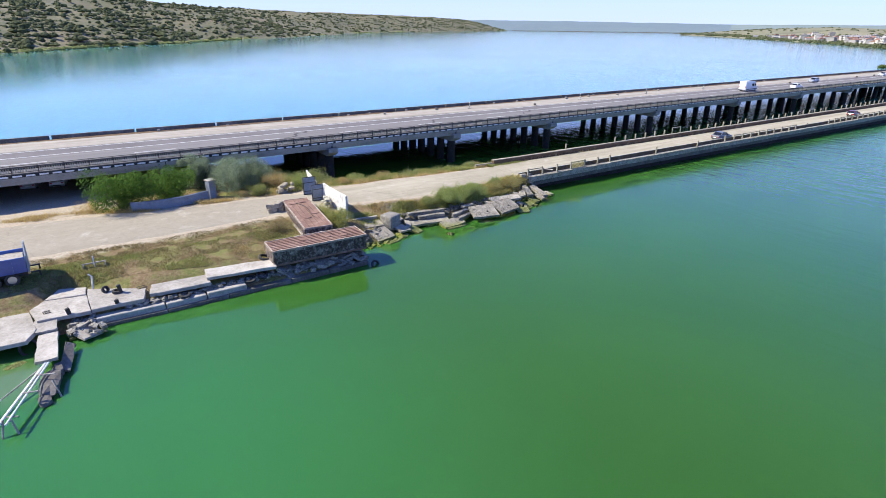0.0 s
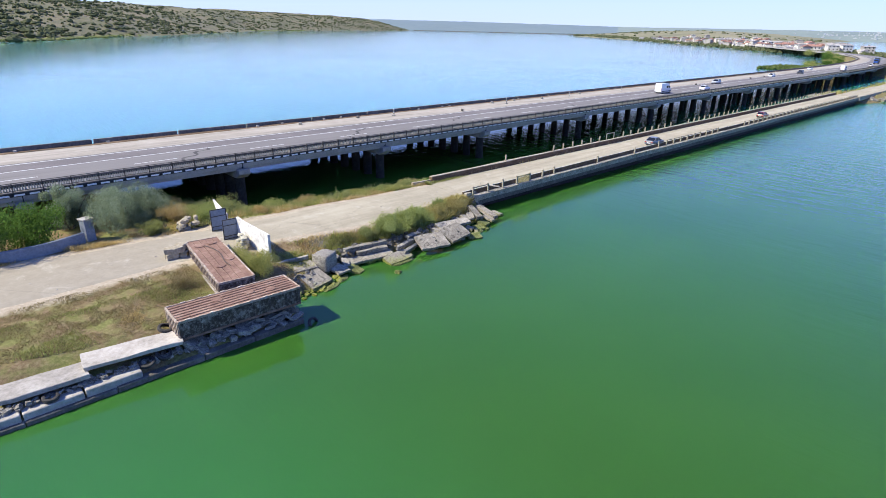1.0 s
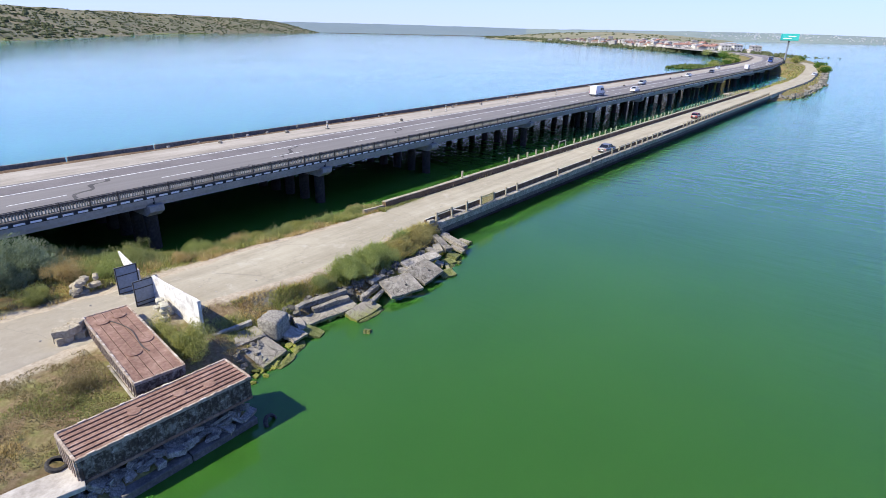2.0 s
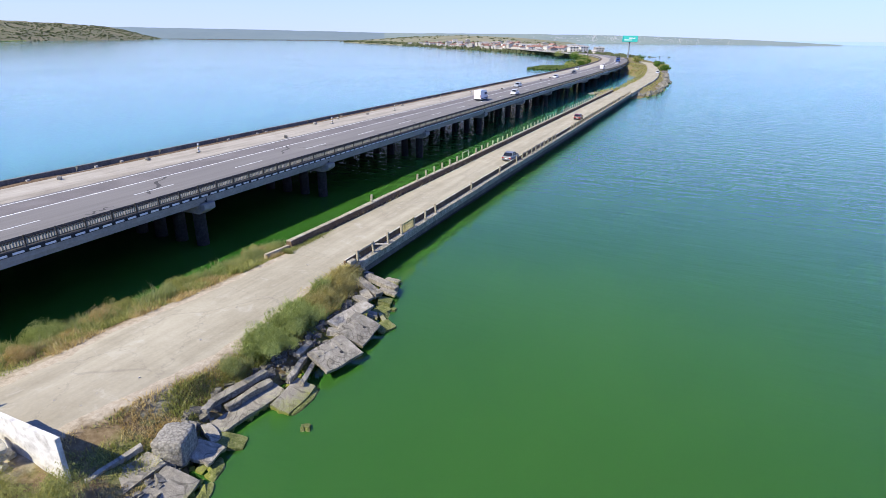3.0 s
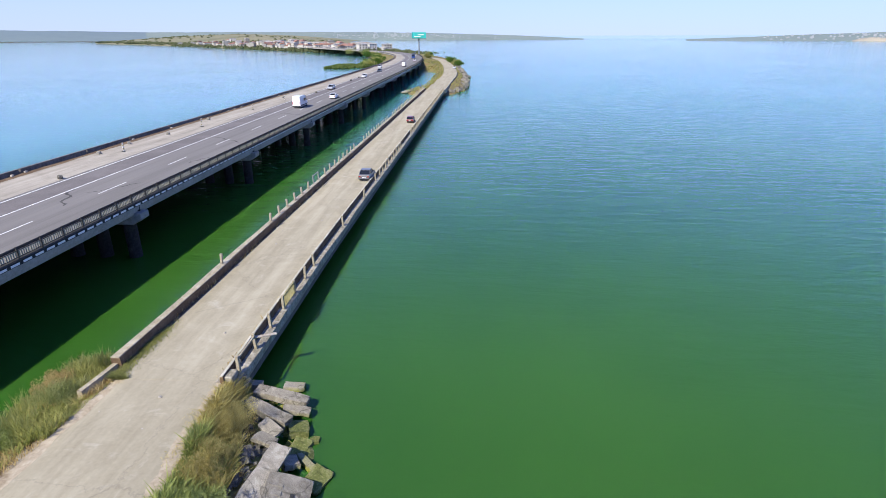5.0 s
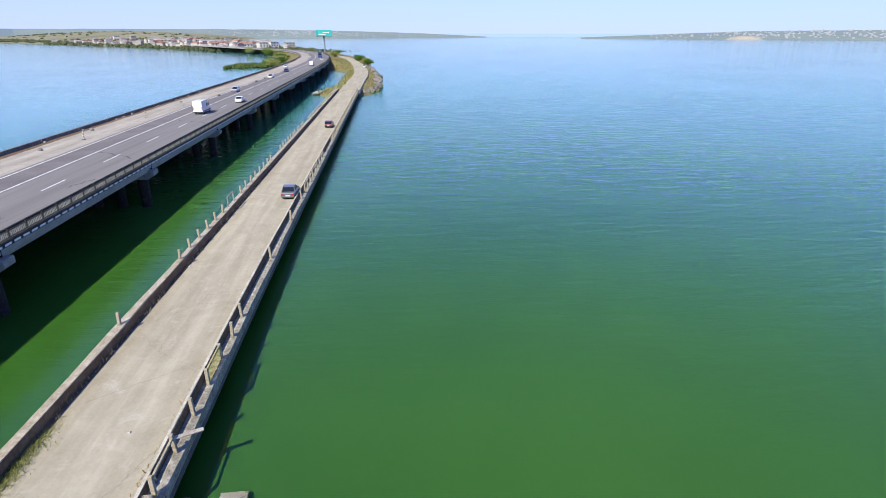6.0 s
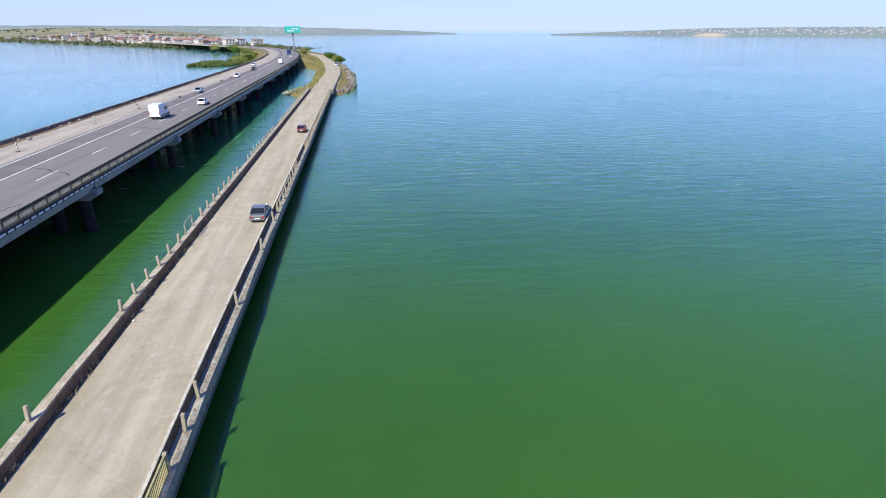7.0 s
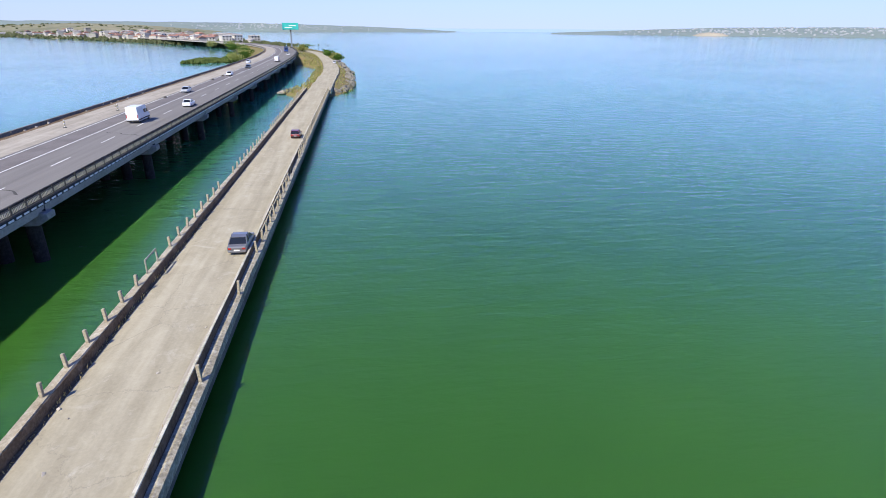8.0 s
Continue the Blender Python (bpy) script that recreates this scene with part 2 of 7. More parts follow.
# lighter green patch off the quay
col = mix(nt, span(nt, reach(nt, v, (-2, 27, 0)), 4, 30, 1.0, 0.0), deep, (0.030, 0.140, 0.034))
# bluer open water: the sky's reflection painted into the colour with distance
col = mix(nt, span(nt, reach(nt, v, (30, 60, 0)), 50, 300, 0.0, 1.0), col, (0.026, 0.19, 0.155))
# milky shallows by the jetty
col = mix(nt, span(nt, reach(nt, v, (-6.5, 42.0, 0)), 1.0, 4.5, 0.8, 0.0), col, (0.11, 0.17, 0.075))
# pale lagoon behind the highway, the mirrored low sky put into its colour
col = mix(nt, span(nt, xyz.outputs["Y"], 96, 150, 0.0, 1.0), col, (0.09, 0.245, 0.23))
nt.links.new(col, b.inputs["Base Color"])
w1 = noise_tex(nt, coords(nt, (1.5, 0.38, 1), (0, 0, radians(-14))), 0.42, 3, 0.55, 0.3)
w2 = noise_tex(nt, coords(nt, (1.5, 0.5, 1), (0, 0, radians(12))), 1.5, 3, 0.6, 0.2)
gust = ramp(nt, noise_tex(nt, coords(nt, (1, 1, 1)), 0.012, 3, 0.5), [(0.35, (0.62,) * 3), (0.65, (1.0,) * 3)])
wsum = mix(nt, 1.0, mix(nt, 0.24, w1, w2), gust, "MULTIPLY")
wsum = mix(nt, 1.0, wsum, span(nt, reach(nt, v, (30, 50, 0)), 22, 95, 0.25, 1.0), "MULTIPLY")
# the lagoon in the lee of the highway is calmer
wsum = mix(nt, 1.0, wsum, span(nt, xyz.outputs["Y"], 98, 125, 1.0, 0.5), "MULTIPLY")
bump(nt, b, wsum, 0.48, 0.40)

# dry ground with grass
M_GROUND, nt, b = material("dry_grass_ground", (0.2, 0.16, 0.09), 0.95, spec=0.1)
v = coords(nt)
fine = noise_tex(nt, v, 4, 8, 0.7)
mid = noise_tex(nt, v, 0.45, 6, 0.65, 0.6)
dry = ramp(nt, fine, [(0.25, (0.09, 0.06, 0.03)), (0.5, (0.175, 0.125, 0.068)), (0.75, (0.29, 0.225, 0.135))])
grn = ramp(nt, fine, [(0.25, (0.08, 0.085, 0.025)), (0.5, (0.16, 0.165, 0.055)), (0.75, (0.27, 0.24, 0.10))])
col = mix(nt, ramp(nt, mid, [(0.42, (0, 0, 0)), (0.60, (1, 1, 1))]), dry, grn)
verge = nt.nodes.new("ShaderNodeAttribute")
verge.attribute_name = "verge"
sandy = ramp(nt, fine, [(0.25, (0.24, 0.195, 0.135)), (0.5, (0.36, 0.305, 0.225)), (0.75, (0.47, 0.415, 0.325))])
vm = nt.nodes.new("ShaderNodeMath")
vm.operation = "ADD"
nt.links.new(verge.outputs["Fac"], vm.inputs[0])
nt.links.new(mid, vm.inputs[1])
col = mix(nt, ramp(nt, vm.outputs[0], [(0.72, (0, 0, 0)), (0.95, (1, 1, 1))]), col, sandy)
nt.links.new(col, b.inputs["Base Color"])
bump(nt, b, fine, 0.6, 0.08)


def foliage(name, dark, mid, light):
    m, nt, b = material(name, mid, 0.85, spec=0.08)
    g = nt.nodes.new("ShaderNodeNewGeometry").outputs["Random Per Island"]
    v = coords(nt)
    n = noise_tex(nt, v, 0.8, 3, 0.6)
    col = mix(nt, 0.5, ramp(nt, g, [(0.0, dark), (0.5, mid), (1.0, light)]), ramp(nt, n, [(0.3, dark), (0.7, light)]))
    nt.links.new(col, b.inputs["Base Color"])
    tr = nt.nodes.new("ShaderNodeBsdfTranslucent")
    nt.links.new(col, tr.inputs["Color"])
    ms = nt.nodes.new("ShaderNodeMixShader")
    ms.inputs[0].default_value = 0.5
    nt.links.new(b.outputs[0], ms.inputs[1])
    nt.links.new(tr.outputs[0], ms.inputs[2])
    nt.links.new(ms.outputs[0], nt.nodes["Material Output"].inputs["Surface"])
    return m


M_LEAF = foliage("green_leaves", (0.045, 0.095, 0.016), (0.09, 0.17, 0.030), (0.15, 0.25, 0.05))
M_OLIVE = foliage("silvery_leaves", (0.13, 0.17, 0.095), (0.235, 0.29, 0.17), (0.37, 0.43, 0.28))
M_WEED = foliage("weed_green", (0.17, 0.20, 0.045), (0.33, 0.345, 0.10), (0.49, 0.46, 0.18))
M_STRAW = foliage("dry_straw", (0.30, 0.20, 0.06), (0.52, 0.385, 0.155), (0.66, 0.55, 0.29))
M_HAY = foliage("yellowing_weeds", (0.26, 0.21, 0.06), (0.44, 0.37, 0.13), (0.58, 0.52, 0.23))
M_GRASS = foliage("short_green_grass", (0.17, 0.19, 0.05), (0.27, 0.29, 0.09), (0.40, 0.40, 0.16))
M_DRYGRASS = foliage("short_dry_grass", (0.13, 0.10, 0.04), (0.24, 0.195, 0.085), (0.37, 0.315, 0.165))
M_BUSH = foliage("feathery_green_leaves", (0.16, 0.205, 0.05), (0.30, 0.355, 0.10), (0.47, 0.51, 0.20))
M_REED = foliage("reed_green", (0.15, 0.20, 0.05), (0.29, 0.33, 0.11), (0.46, 0.45, 0.21))
M_DARKREED = foliage("dark_lake_reed", (0.05, 0.085, 0.022), (0.10, 0.145, 0.04), (0.17, 0.21, 0.07))
M_SCRUB = foliage("hill_scrub", (0.08, 0.10, 0.048), (0.13, 0.15, 0.075), (0.19, 0.205, 0.11))
M_HILL = weathered("dry_hillside", (0.085, 0.095, 0.048), (0.135, 0.13, 0.07), (0.225, 0.175, 0.11), 0.12, 0.012, relief=0.3, dist=1.0)
M_FIELD = weathered("distant_fields", (0.10, 0.11, 0.06), (0.19, 0.18, 0.10), (0.30, 0.26, 0.16), 0.03, 0.004, relief=0.1)
M_BARK = weathered("bark", (0.05, 0.04, 0.03), (0.11, 0.09, 0.07), (0.18, 0.15, 0.12), 8, 1.5)


def backdrop_mat(name, base, haze_glow):
    """Distant land with haze painted in: bluish emission for kilometres of bright air."""
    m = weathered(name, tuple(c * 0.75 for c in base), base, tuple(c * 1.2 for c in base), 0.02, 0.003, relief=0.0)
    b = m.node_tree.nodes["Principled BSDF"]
    b.inputs["Emission Color"].default_value = (*haze_glow, 1)
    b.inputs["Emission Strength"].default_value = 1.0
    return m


# the bluish emission of these lands is painted haze
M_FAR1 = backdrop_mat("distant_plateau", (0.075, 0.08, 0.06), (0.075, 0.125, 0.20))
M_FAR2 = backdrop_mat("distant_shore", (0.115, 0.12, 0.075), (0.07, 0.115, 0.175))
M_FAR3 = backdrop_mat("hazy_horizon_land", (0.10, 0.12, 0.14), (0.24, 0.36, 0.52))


# ---- building helpers ----
def mesh_from(name, verts, faces, mat, parent=None, smooth=False, label=""):
    me = bpy.data.meshes.new(name)
    me.from_pydata([tuple(p) for p in verts], [], faces)
    me.materials.append(mat)
    if smooth:
        me.shade_smooth()
    ob = new(name, me)
    ob.parent = parent
    if label:
        ob["label"] = label
    return ob


def part(name, bm, mat, parent=None, label="", smooth=False):
    me = bpy.data.meshes.new(name)
    bm.to_mesh(me)
    bm.free()
    me.materials.append(mat)
    if smooth:
        me.shade_smooth()
    ob = new(name, me)
    ob.parent = parent
    if label:
        ob["label"] = label
    return ob


def thing(name, m, label, category, group="", kind=""):
    ob = new(name)
    ob.matrix_world = m
    return tagged(ob, label, category, group, kind)


def box(bm, x0, x1, y0, y1, z0, z1, bevel=0.0, m=None):
    r = bmesh.ops.create_cube(bm, size=1.0)
    vs = r["verts"]
    bmesh.ops.scale(bm, vec=(x1 - x0, y1 - y0, z1 - z0), verts=vs)
    bmesh.ops.translate(bm, vec=((x0 + x1) / 2, (y0 + y1) / 2, (z0 + z1) / 2), verts=vs)
    if bevel:
        es = list({e for v in vs for e in v.link_edges})
        out = bmesh.ops.bevel(bm, geom=es, offset=bevel, segments=1, affect="EDGES")
        vs = list({v for f in out["faces"] for v in f.verts} | {v for v in vs if v.is_valid})
    if m is not None:
        bmesh.ops.transform(bm, matrix=m, verts=vs)
    return vs


def cyl(bm, a, b2, r0, r1=None, seg=8):
    a, b2 = Vector(a), Vector(b2)
    d = b2 - a
    r = bmesh.ops.create_cone(bm, cap_ends=True, segments=seg, radius1=r0, radius2=r0 if r1 is None else r1, depth=d.length)
    m = Matrix.Translation((a + b2) / 2) @ d.to_track_quat("Z", "Y").to_matrix().to_4x4()
    bmesh.ops.transform(bm, matrix=m, verts=r["verts"])
    return r["verts"]


def boxes(name, specs, mat, parent=None, label="", bevel=0.0):
    bm = bmesh.new()
    for s in specs:
        box(bm, *s, bevel=bevel)
    return part(name, bm, mat, parent, label)


class Way:
    """A plan line that can be followed by distance along it; offsets are to its left."""

    def __init__(self, pts, step=6.0):
        p = np.array(pts, float)
        seg = np.hypot(*np.diff(p, axis=0).T)
        s = np.concatenate([[0], np.cumsum(seg)])
        n = max(2, int(s[-1] / step))
        t = np.linspace(0, s[-1], n + 1)
        q = np.stack([np.interp(t, s, p[:, 0]), np.interp(t, s, p[:, 1])], 1)
        for _ in range(12):
            q[1:-1] = (q[:-2] + q[1:-1] * 2 + q[2:]) / 4
        self.p = q
        self.s = np.concatenate([[0], np.cumsum(np.hypot(*np.diff(q, axis=0).T))])
        d = np.gradient(q, axis=0)
        d /= np.hypot(*d.T)[:, None]
        self.n = np.stack([-d[:, 1], d[:, 0]], 1)
        self.len = self.s[-1]

    def at(self, s, u=0.0):
        x, y = (np.interp(s, self.s, self.p[:, i]) for i in (0, 1))
        nx, ny = (np.interp(s, self.s, self.n[:, i]) for i in (0, 1))
        return x + nx * u, y + ny * u, math.degrees(math.atan2(-nx, ny))

    def at_x(self, x):
        return float(np.interp(x, self.p[:, 0], self.s))

    def sweep(self, name, profile, mat, parent=None, s0=None, s1=None, label="", closed=True, wobble=0.0):
        s0, s1 = (0.0 if s0 is None else s0), (self.len if s1 is None else s1)
        ss = np.concatenate([[s0], self.s[(self.s > s0 + 0.01) & (self.s < s1 - 0.01)], [s1]])
        verts, k = [], len(profile)
        for s in ss:
            for u, z in profile:
                w = wobble * noise.noise((s * 0.7, u * 3, z * 5))
                x, y, _ = self.at(s, u + w)
                verts.append((x, y, z + w * 0.4))
        faces = []
        for i in range(len(ss) - 1):
            for j in range(k if closed else k - 1):
                a, b2 = i * k + j, i * k + (j + 1) % k
                faces.append((a, a + k, b2 + k, b2))
        if closed:
            faces += [tuple(range(k)), tuple(range((len(ss) - 1) * k + k - 1, (len(ss) - 1) * k - 1, -1))]
        return mesh_from(name, verts, faces, mat, parent, label=label)


def rect(u0, u1, z0, z1):
    return [(u0, z0), (u0, z1), (u1, z1), (u1, z0)]


def dist_poly(px, py, poly):
    """Signed distance to a closed plan outline, positive inside."""
    d = np.full(px.shape, 1e9)
    inside = np.zeros(px.shape, bool)
    n = len(poly)
    for i in range(n):
        (x0, y0), (x1, y1) = poly[i], poly[(i + 1) % n]
        ex, ey = x1 - x0, y1 - y0
        t = np.clip(((px - x0) * ex + (py - y0) * ey) / (ex * ex + ey * ey), 0, 1)
        d = np.minimum(d, np.hypot(px - x0 - t * ex, py - y0 - t * ey))
        if y0 != y1:
            c = ((y0 > py) != (y1 > py)) & (px < (x1 - x0) * (py - y0) / (y1 - y0) + x0)
            inside ^= c
    return np.where(inside, d, -d)


def noise2(px, py, scale, amp):
    f = np.array([noise.fractal((x * scale, y * scale, 3.3), 1.0, 2.0, 4) for x, y in zip(px.ravel(), py.ravel())])
    return f.reshape(px.shape) * amp


def grid_mesh(name, xs, ys, z, mat, keep=None, smooth=True):
    nx, ny = len(xs), len(ys)
    verts = [(xs[i], ys[j], z[i, j]) for i in range(nx) for j in range(ny)]
    faces = [(i * ny + j, (i + 1) * ny + j, (i + 1) * ny + j + 1, i * ny + j + 1)
             for i in range(nx - 1) for j in range(ny - 1) if keep is None or keep[i:i + 2, j:j + 2].any()]
    return mesh_from(name, verts, faces, mat, smooth=smooth)


# ---- lake ----
R = 4900
ring = [(R * math.cos(a), R * math.sin(a), 0) for a in np.linspace(0, 2 * math.pi, 96, endpoint=False)]
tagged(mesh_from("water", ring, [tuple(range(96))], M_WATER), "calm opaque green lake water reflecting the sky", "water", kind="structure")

# ---- shore land by the old road ----
LAND = [(-260, 62), (-60, 51), (-12, 49.0), (-4, 47.1), (0, 46.7), (5, 46.4), (14.5, 46.4), (22.6, 46.9), (24.5, 50.8), (28, 51.6), (31, 53.8), (36.5, 53.4),
        (40, 52.9), (44, 52.9), (48, 53.8), (51.5, 55.2), (53.5, 57.5), (55.5, 60), (55.2, 64), (57.5, 68.0), (56.3, 70.6), (49.5, 71.0), (44, 71.2), (40, 71.6),
        (36, 72.4), (33, 73.2), (30.5, 75.4), (28, 79.5), (26, 82), (22, 90), (15, 104), (-60, 112), (-260, 120)]
xs, ys = np.arange(-90, 62, 0.6), np.arange(42, 108, 0.6)
gx, gy = np.meshgrid(xs, ys, indexing="ij")
land_d = dist_poly(gx, gy, LAND) + noise2(gx, gy, 0.35, 0.35)
land_z = np.interp(land_d, [-4, 0, 1.0, 3.5, 8], [-1.6, -0.12, 0.75, 1.75, 2.28]) + noise2(gx, gy, 0.5, 0.06) * np.clip(land_d, 0, 1)
land_z = np.minimum(land_z, 2.36)
back = np.interp(gx, [-10, -4.4, -2.4, -0.5, 3.6, 8.3, 14], [50.6, 50.9, 53.0, 52.0, 49.7, 49.3, 49.2])
land_z = np.where(gx < 14.5, np.minimum(land_z, np.interp(gy - back, [-0.2, 1.6], [1.0, 2.4])), land_z)
LOWER = [(-90, 60), (-2, 58.5), (7, 58.4), (17.5, 58.9), (27, 58.6), (33, 57.2), (36.5, 56.6), (40.5, 56.9), (45, 57.7), (51, 58.0), (55, 57.9)]
UPPER = [(-90, 71), (-6, 70.5), (1.7, 69.7), (6.2, 67.7), (15, 67), (23, 66.2), (30, 65.7), (34.4, 66), (37.5, 65.6), (41, 65), (46, 64.7), (52, 64.4), (55, 64.6)]
road_out = np.maximum(np.interp(gx, *np.array(LOWER).T) - gy, gy - np.interp(gx, *np.array(UPPER).T))
land_z = np.where(gx < 54.5, land_z + (2.36 - land_z) * np.interp(road_out, [0.3, 1.6], [1, 0]), land_z)
ground = grid_mesh("ground", xs, ys, land_z, M_GROUND, land_d > -4)
va = ground.data.attributes.new("verge", "FLOAT", "POINT")
va.data.foreach_set("value", np.where((gx < 4) & (gy > 71.3 + 0.35 * gx.clip(-9, 9) * 0.2), 0.62, np.interp(road_out, [-1, 0.3, 2.6], [0.6, 0.45, 0.0])).ravel().astype(np.float32))
tagged(ground, "dry grassy ground with bare earth beside the old road", "ground", kind="structure")


def ground_at(x, y):
    i, j = (x - xs[0]) / 0.6, (y - ys[0]) / 0.6
    i0, j0 = min(max(int(i), 0), len(xs) - 2), min(max(int(j), 0), len(ys) - 2)
    a, c = i - i0, j - j0
    z = land_z[i0:i0 + 2, j0:j0 + 2]
    return float(z[0, 0] * (1 - a) * (1 - c) + z[1, 0] * a * (1 - c) + z[0, 1] * (1 - a) * c + z[1, 1] * a * c)


# the road over the land: ragged edges
rx = np.arange(-90, 54.01, 0.5)
lo = np.interp(rx, *np.array(LOWER).T) + [0.35 * noise.fractal((x * 0.5, 1, 0), 1, 2, 4) for x in rx]
hi = np.interp(rx, *np.array(UPPER).T) + [0.35 * noise.fractal((x * 0.5, 9, 0), 1, 2, 4) for x in rx]
us = np.linspace(0, 1, 13)
verts = [(x, a + (b2 - a) * u, 2.40 + 0.06 * (1 - (2 * u - 1) ** 2) - (0.12 if u in (0, 1) else 0) + 0.015 * noise.noise((x, u * 9, 0))) for x, a, b2 in zip(rx, lo, hi) for u in us]
faces = [(i * 13 + j, (i + 1) * 13 + j, (i + 1) * 13 + j + 1, i * 13 + j + 1) for i in range(len(rx) - 1) for j in range(12)]
tagged(mesh_from("road", verts, faces, M_ROAD, smooth=True), "pale dusty worn concrete road over the spit", "road", kind="structure")

# ---- highway bridge ----
HW = Way([(-160, 77.4), (-60, 77.4), (100, 77.4), (300, 77.4), (390, 78.5), (468, 83.5), (548, 95), (625, 117), (683, 145), (760, 192), (900, 280), (1150, 420), (1500, 590)])
HW_UP = pose(0, 0, 0.3)
hw = thing("highway_bridge", HW_UP, "long grey concrete highway bridge on piers over the lake", "bridge", kind="structure")
HW.sweep("deck", [(0.0, 4.95), (0.0, 5.5), (0.35, 5.58), (22.2, 5.58), (22.2, 4.95), (12, 4.8)], M_BRIDGE, hw)
HW.sweep("girder", [(0.28, 4.48), (0.22, 4.945), (1.0, 4.945), (0.95, 4.48)], M_BRIDGE, hw, 0, HW.at_x(430))
# inner girders deepened towards the far side to block bright reflections, coloured shade-dark
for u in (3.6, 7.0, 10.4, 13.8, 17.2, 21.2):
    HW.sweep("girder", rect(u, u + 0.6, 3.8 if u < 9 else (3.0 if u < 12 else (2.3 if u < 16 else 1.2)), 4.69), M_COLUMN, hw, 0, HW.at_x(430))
HW.sweep("carriageway", rect(0.75, 14.6, 5.585, 5.66), M_ASPHALT, hw, label="worn grey asphalt carriageway")
HW.sweep("outer_lane", rect(10.4, 13.85, 5.661, 5.665), M_LANE, hw, 0, HW.at_x(690), label="darker asphalt strip")
HW.sweep("shoulder_dirt", [(20.5, 5.69), (20.95, 5.765), (21.4, 5.80), (21.58, 5.69)], M_SIDEWALK, hw, 0, HW.at_x(640), wobble=0.35, label="brown dirt and debris along the parapet")
# added underside board, near-black to paint the shade below the deck
HW.sweep("soffit", rect(1.2, 21.9, 4.70, 4.76), M_COLUMN, hw, 0, HW.at_x(430), label="shade-dark underside")
HW.sweep("shoulder", [(14.6, 5.585), (14.6, 5.67), (17, 5.74), (21.6, 5.70), (21.6, 5.585)], M_SAND, hw, label="sandy dirt-covered shoulder", wobble=0.0)
# lane markings
for u in (10.25, 14.0):
    HW.sweep("lane_line", rect(u - 0.09, u + 0.09, 5.655, 5.667), M_LINE, hw, 0, HW.at_x(690))
me = boxes("lane_dash", [(0, 5.0, -0.07, 0.07, -0.006, 0.006)], M_LINE, hw)
me.matrix_basis = pose(*HW.at(HW.at_x(51.3), 6.2)[:2], 5.662, 0, 0, 0)
for k in range(-9, 40):
    if k:
        s = HW.at_x(51.3) + 14.55 * k
        x, y, a = HW.at(s, 6.2)
        d = new("lane_dash", me.data)
        d.parent, d.matrix_basis = hw, pose(x, y, 5.662, 0, 0, a)

# tar seams
M_TAR = weathered("dark_tar_patch", (0.035, 0.033, 0.032), (0.06, 0.056, 0.053), (0.10, 0.095, 0.09), 6, 0.8)
for x, u, ln, w, a in ((79.5, 9.0, 8.5, 0.34, 28), (83, 6.0, 6.0, 0.20, -35), (114.5, 7.0, 9.5, 0.26, 52), (56, 8.2, 10.0, 0.42, 40), (146, 6.0, 7.5, 0.28, 60), (30, 7.5, 9.0, 0.5, 45), (46, 4.2, 3.0, 0.3, 10), (98, 3.6, 4.0, 0.22, -20)):
    rt = random.Random(x)
    half = [(ln * (i / 14 - 0.5), 0.9 * w * math.sin(i * 1.1 + x) + rt.uniform(-0.2, 0.2) * w, w * rt.uniform(0.25, 0.6) * (0.3 if i in (0, 14) else 1)) for i in range(15)]
    verts = [(px, py - q, 0) for px, py, q in half] + [(px, py + q, 0) for px, py, q in half]
    px, py, aa = HW.at(HW.at_x(x), u)
    mesh_from("tar_seam", verts, [(i, i + 1, i + 16, i + 15) for i in range(14)], M_TAR, hw, label="dark tar repair seam").matrix_basis = pose(px, py, 5.664, 0, 0, aa + a)

# near railing: black and white kerb, steel rails and pale balusters
railing = thing("highway_railing", HW_UP, "dark steel bridge railing with pale balusters over a striped kerb", "railing", kind="structure")
HW.sweep("kerb", rect(-0.14, 0.45, 5.38, 5.74), M_BLACK, railing, 0, HW.at_x(560), label="black painted kerb")
bm = bmesh.new()
for z in (5.86, 6.36, 6.62):
    box(bm, 0, 2.48, 0.0, 0.07, z, z + 0.055)
box(bm, -0.05, 0.05, -0.02, 0.10, 5.705, 6.70)
panel = part("rail_panel", bm, M_DARKSTEEL, railing)
bm = bmesh.new()
for g in (0.10, 1.30):
    for i in range(5):
        box(bm, g + i * 0.225, g + i * 0.225 + 0.125, 0.0, 0.05, 5.90, 6.37)
balu = part("baluster_panel", bm, M_RAIL, railing)
stripe = boxes("kerb_stripe", [(0, 0.86, -0.160, -0.135, 5.44, 5.62)], M_KERBWHITE, railing, "white painted kerb stripe")
first = True
s = HW.at_x(-30)
while s < HW.at_x(540):
    x, y, a = HW.at(s, 0.12)
    for src in (panel, balu):
        o = src if first else new(src.name.split(".")[0], src.data)
        o.parent, o.matrix_basis = railing, pose(x, y, 0, 0, 0, a)
    first = False
    s += 2.48
s, first = HW.at_x(-30), True
while s < HW.at_x(330):
    x, y, a = HW.at(s, 0.0)
    o = stripe if first else new("kerb_stripe", stripe.data)
    o.parent, o.matrix_basis = railing, pose(x, y, 0, 0, 0, a)
    first = False
    s += 1.24
HW.sweep("guard_rail", [(0.80, 6.05), (0.74, 6.15), (0.80, 6.22), (0.74, 6.30), (0.80, 6.40), (0.84, 6.40), (0.84, 6.05)], M_DARKSTEEL, railing, 0, HW.at_x(560), label="dull steel guard rail")

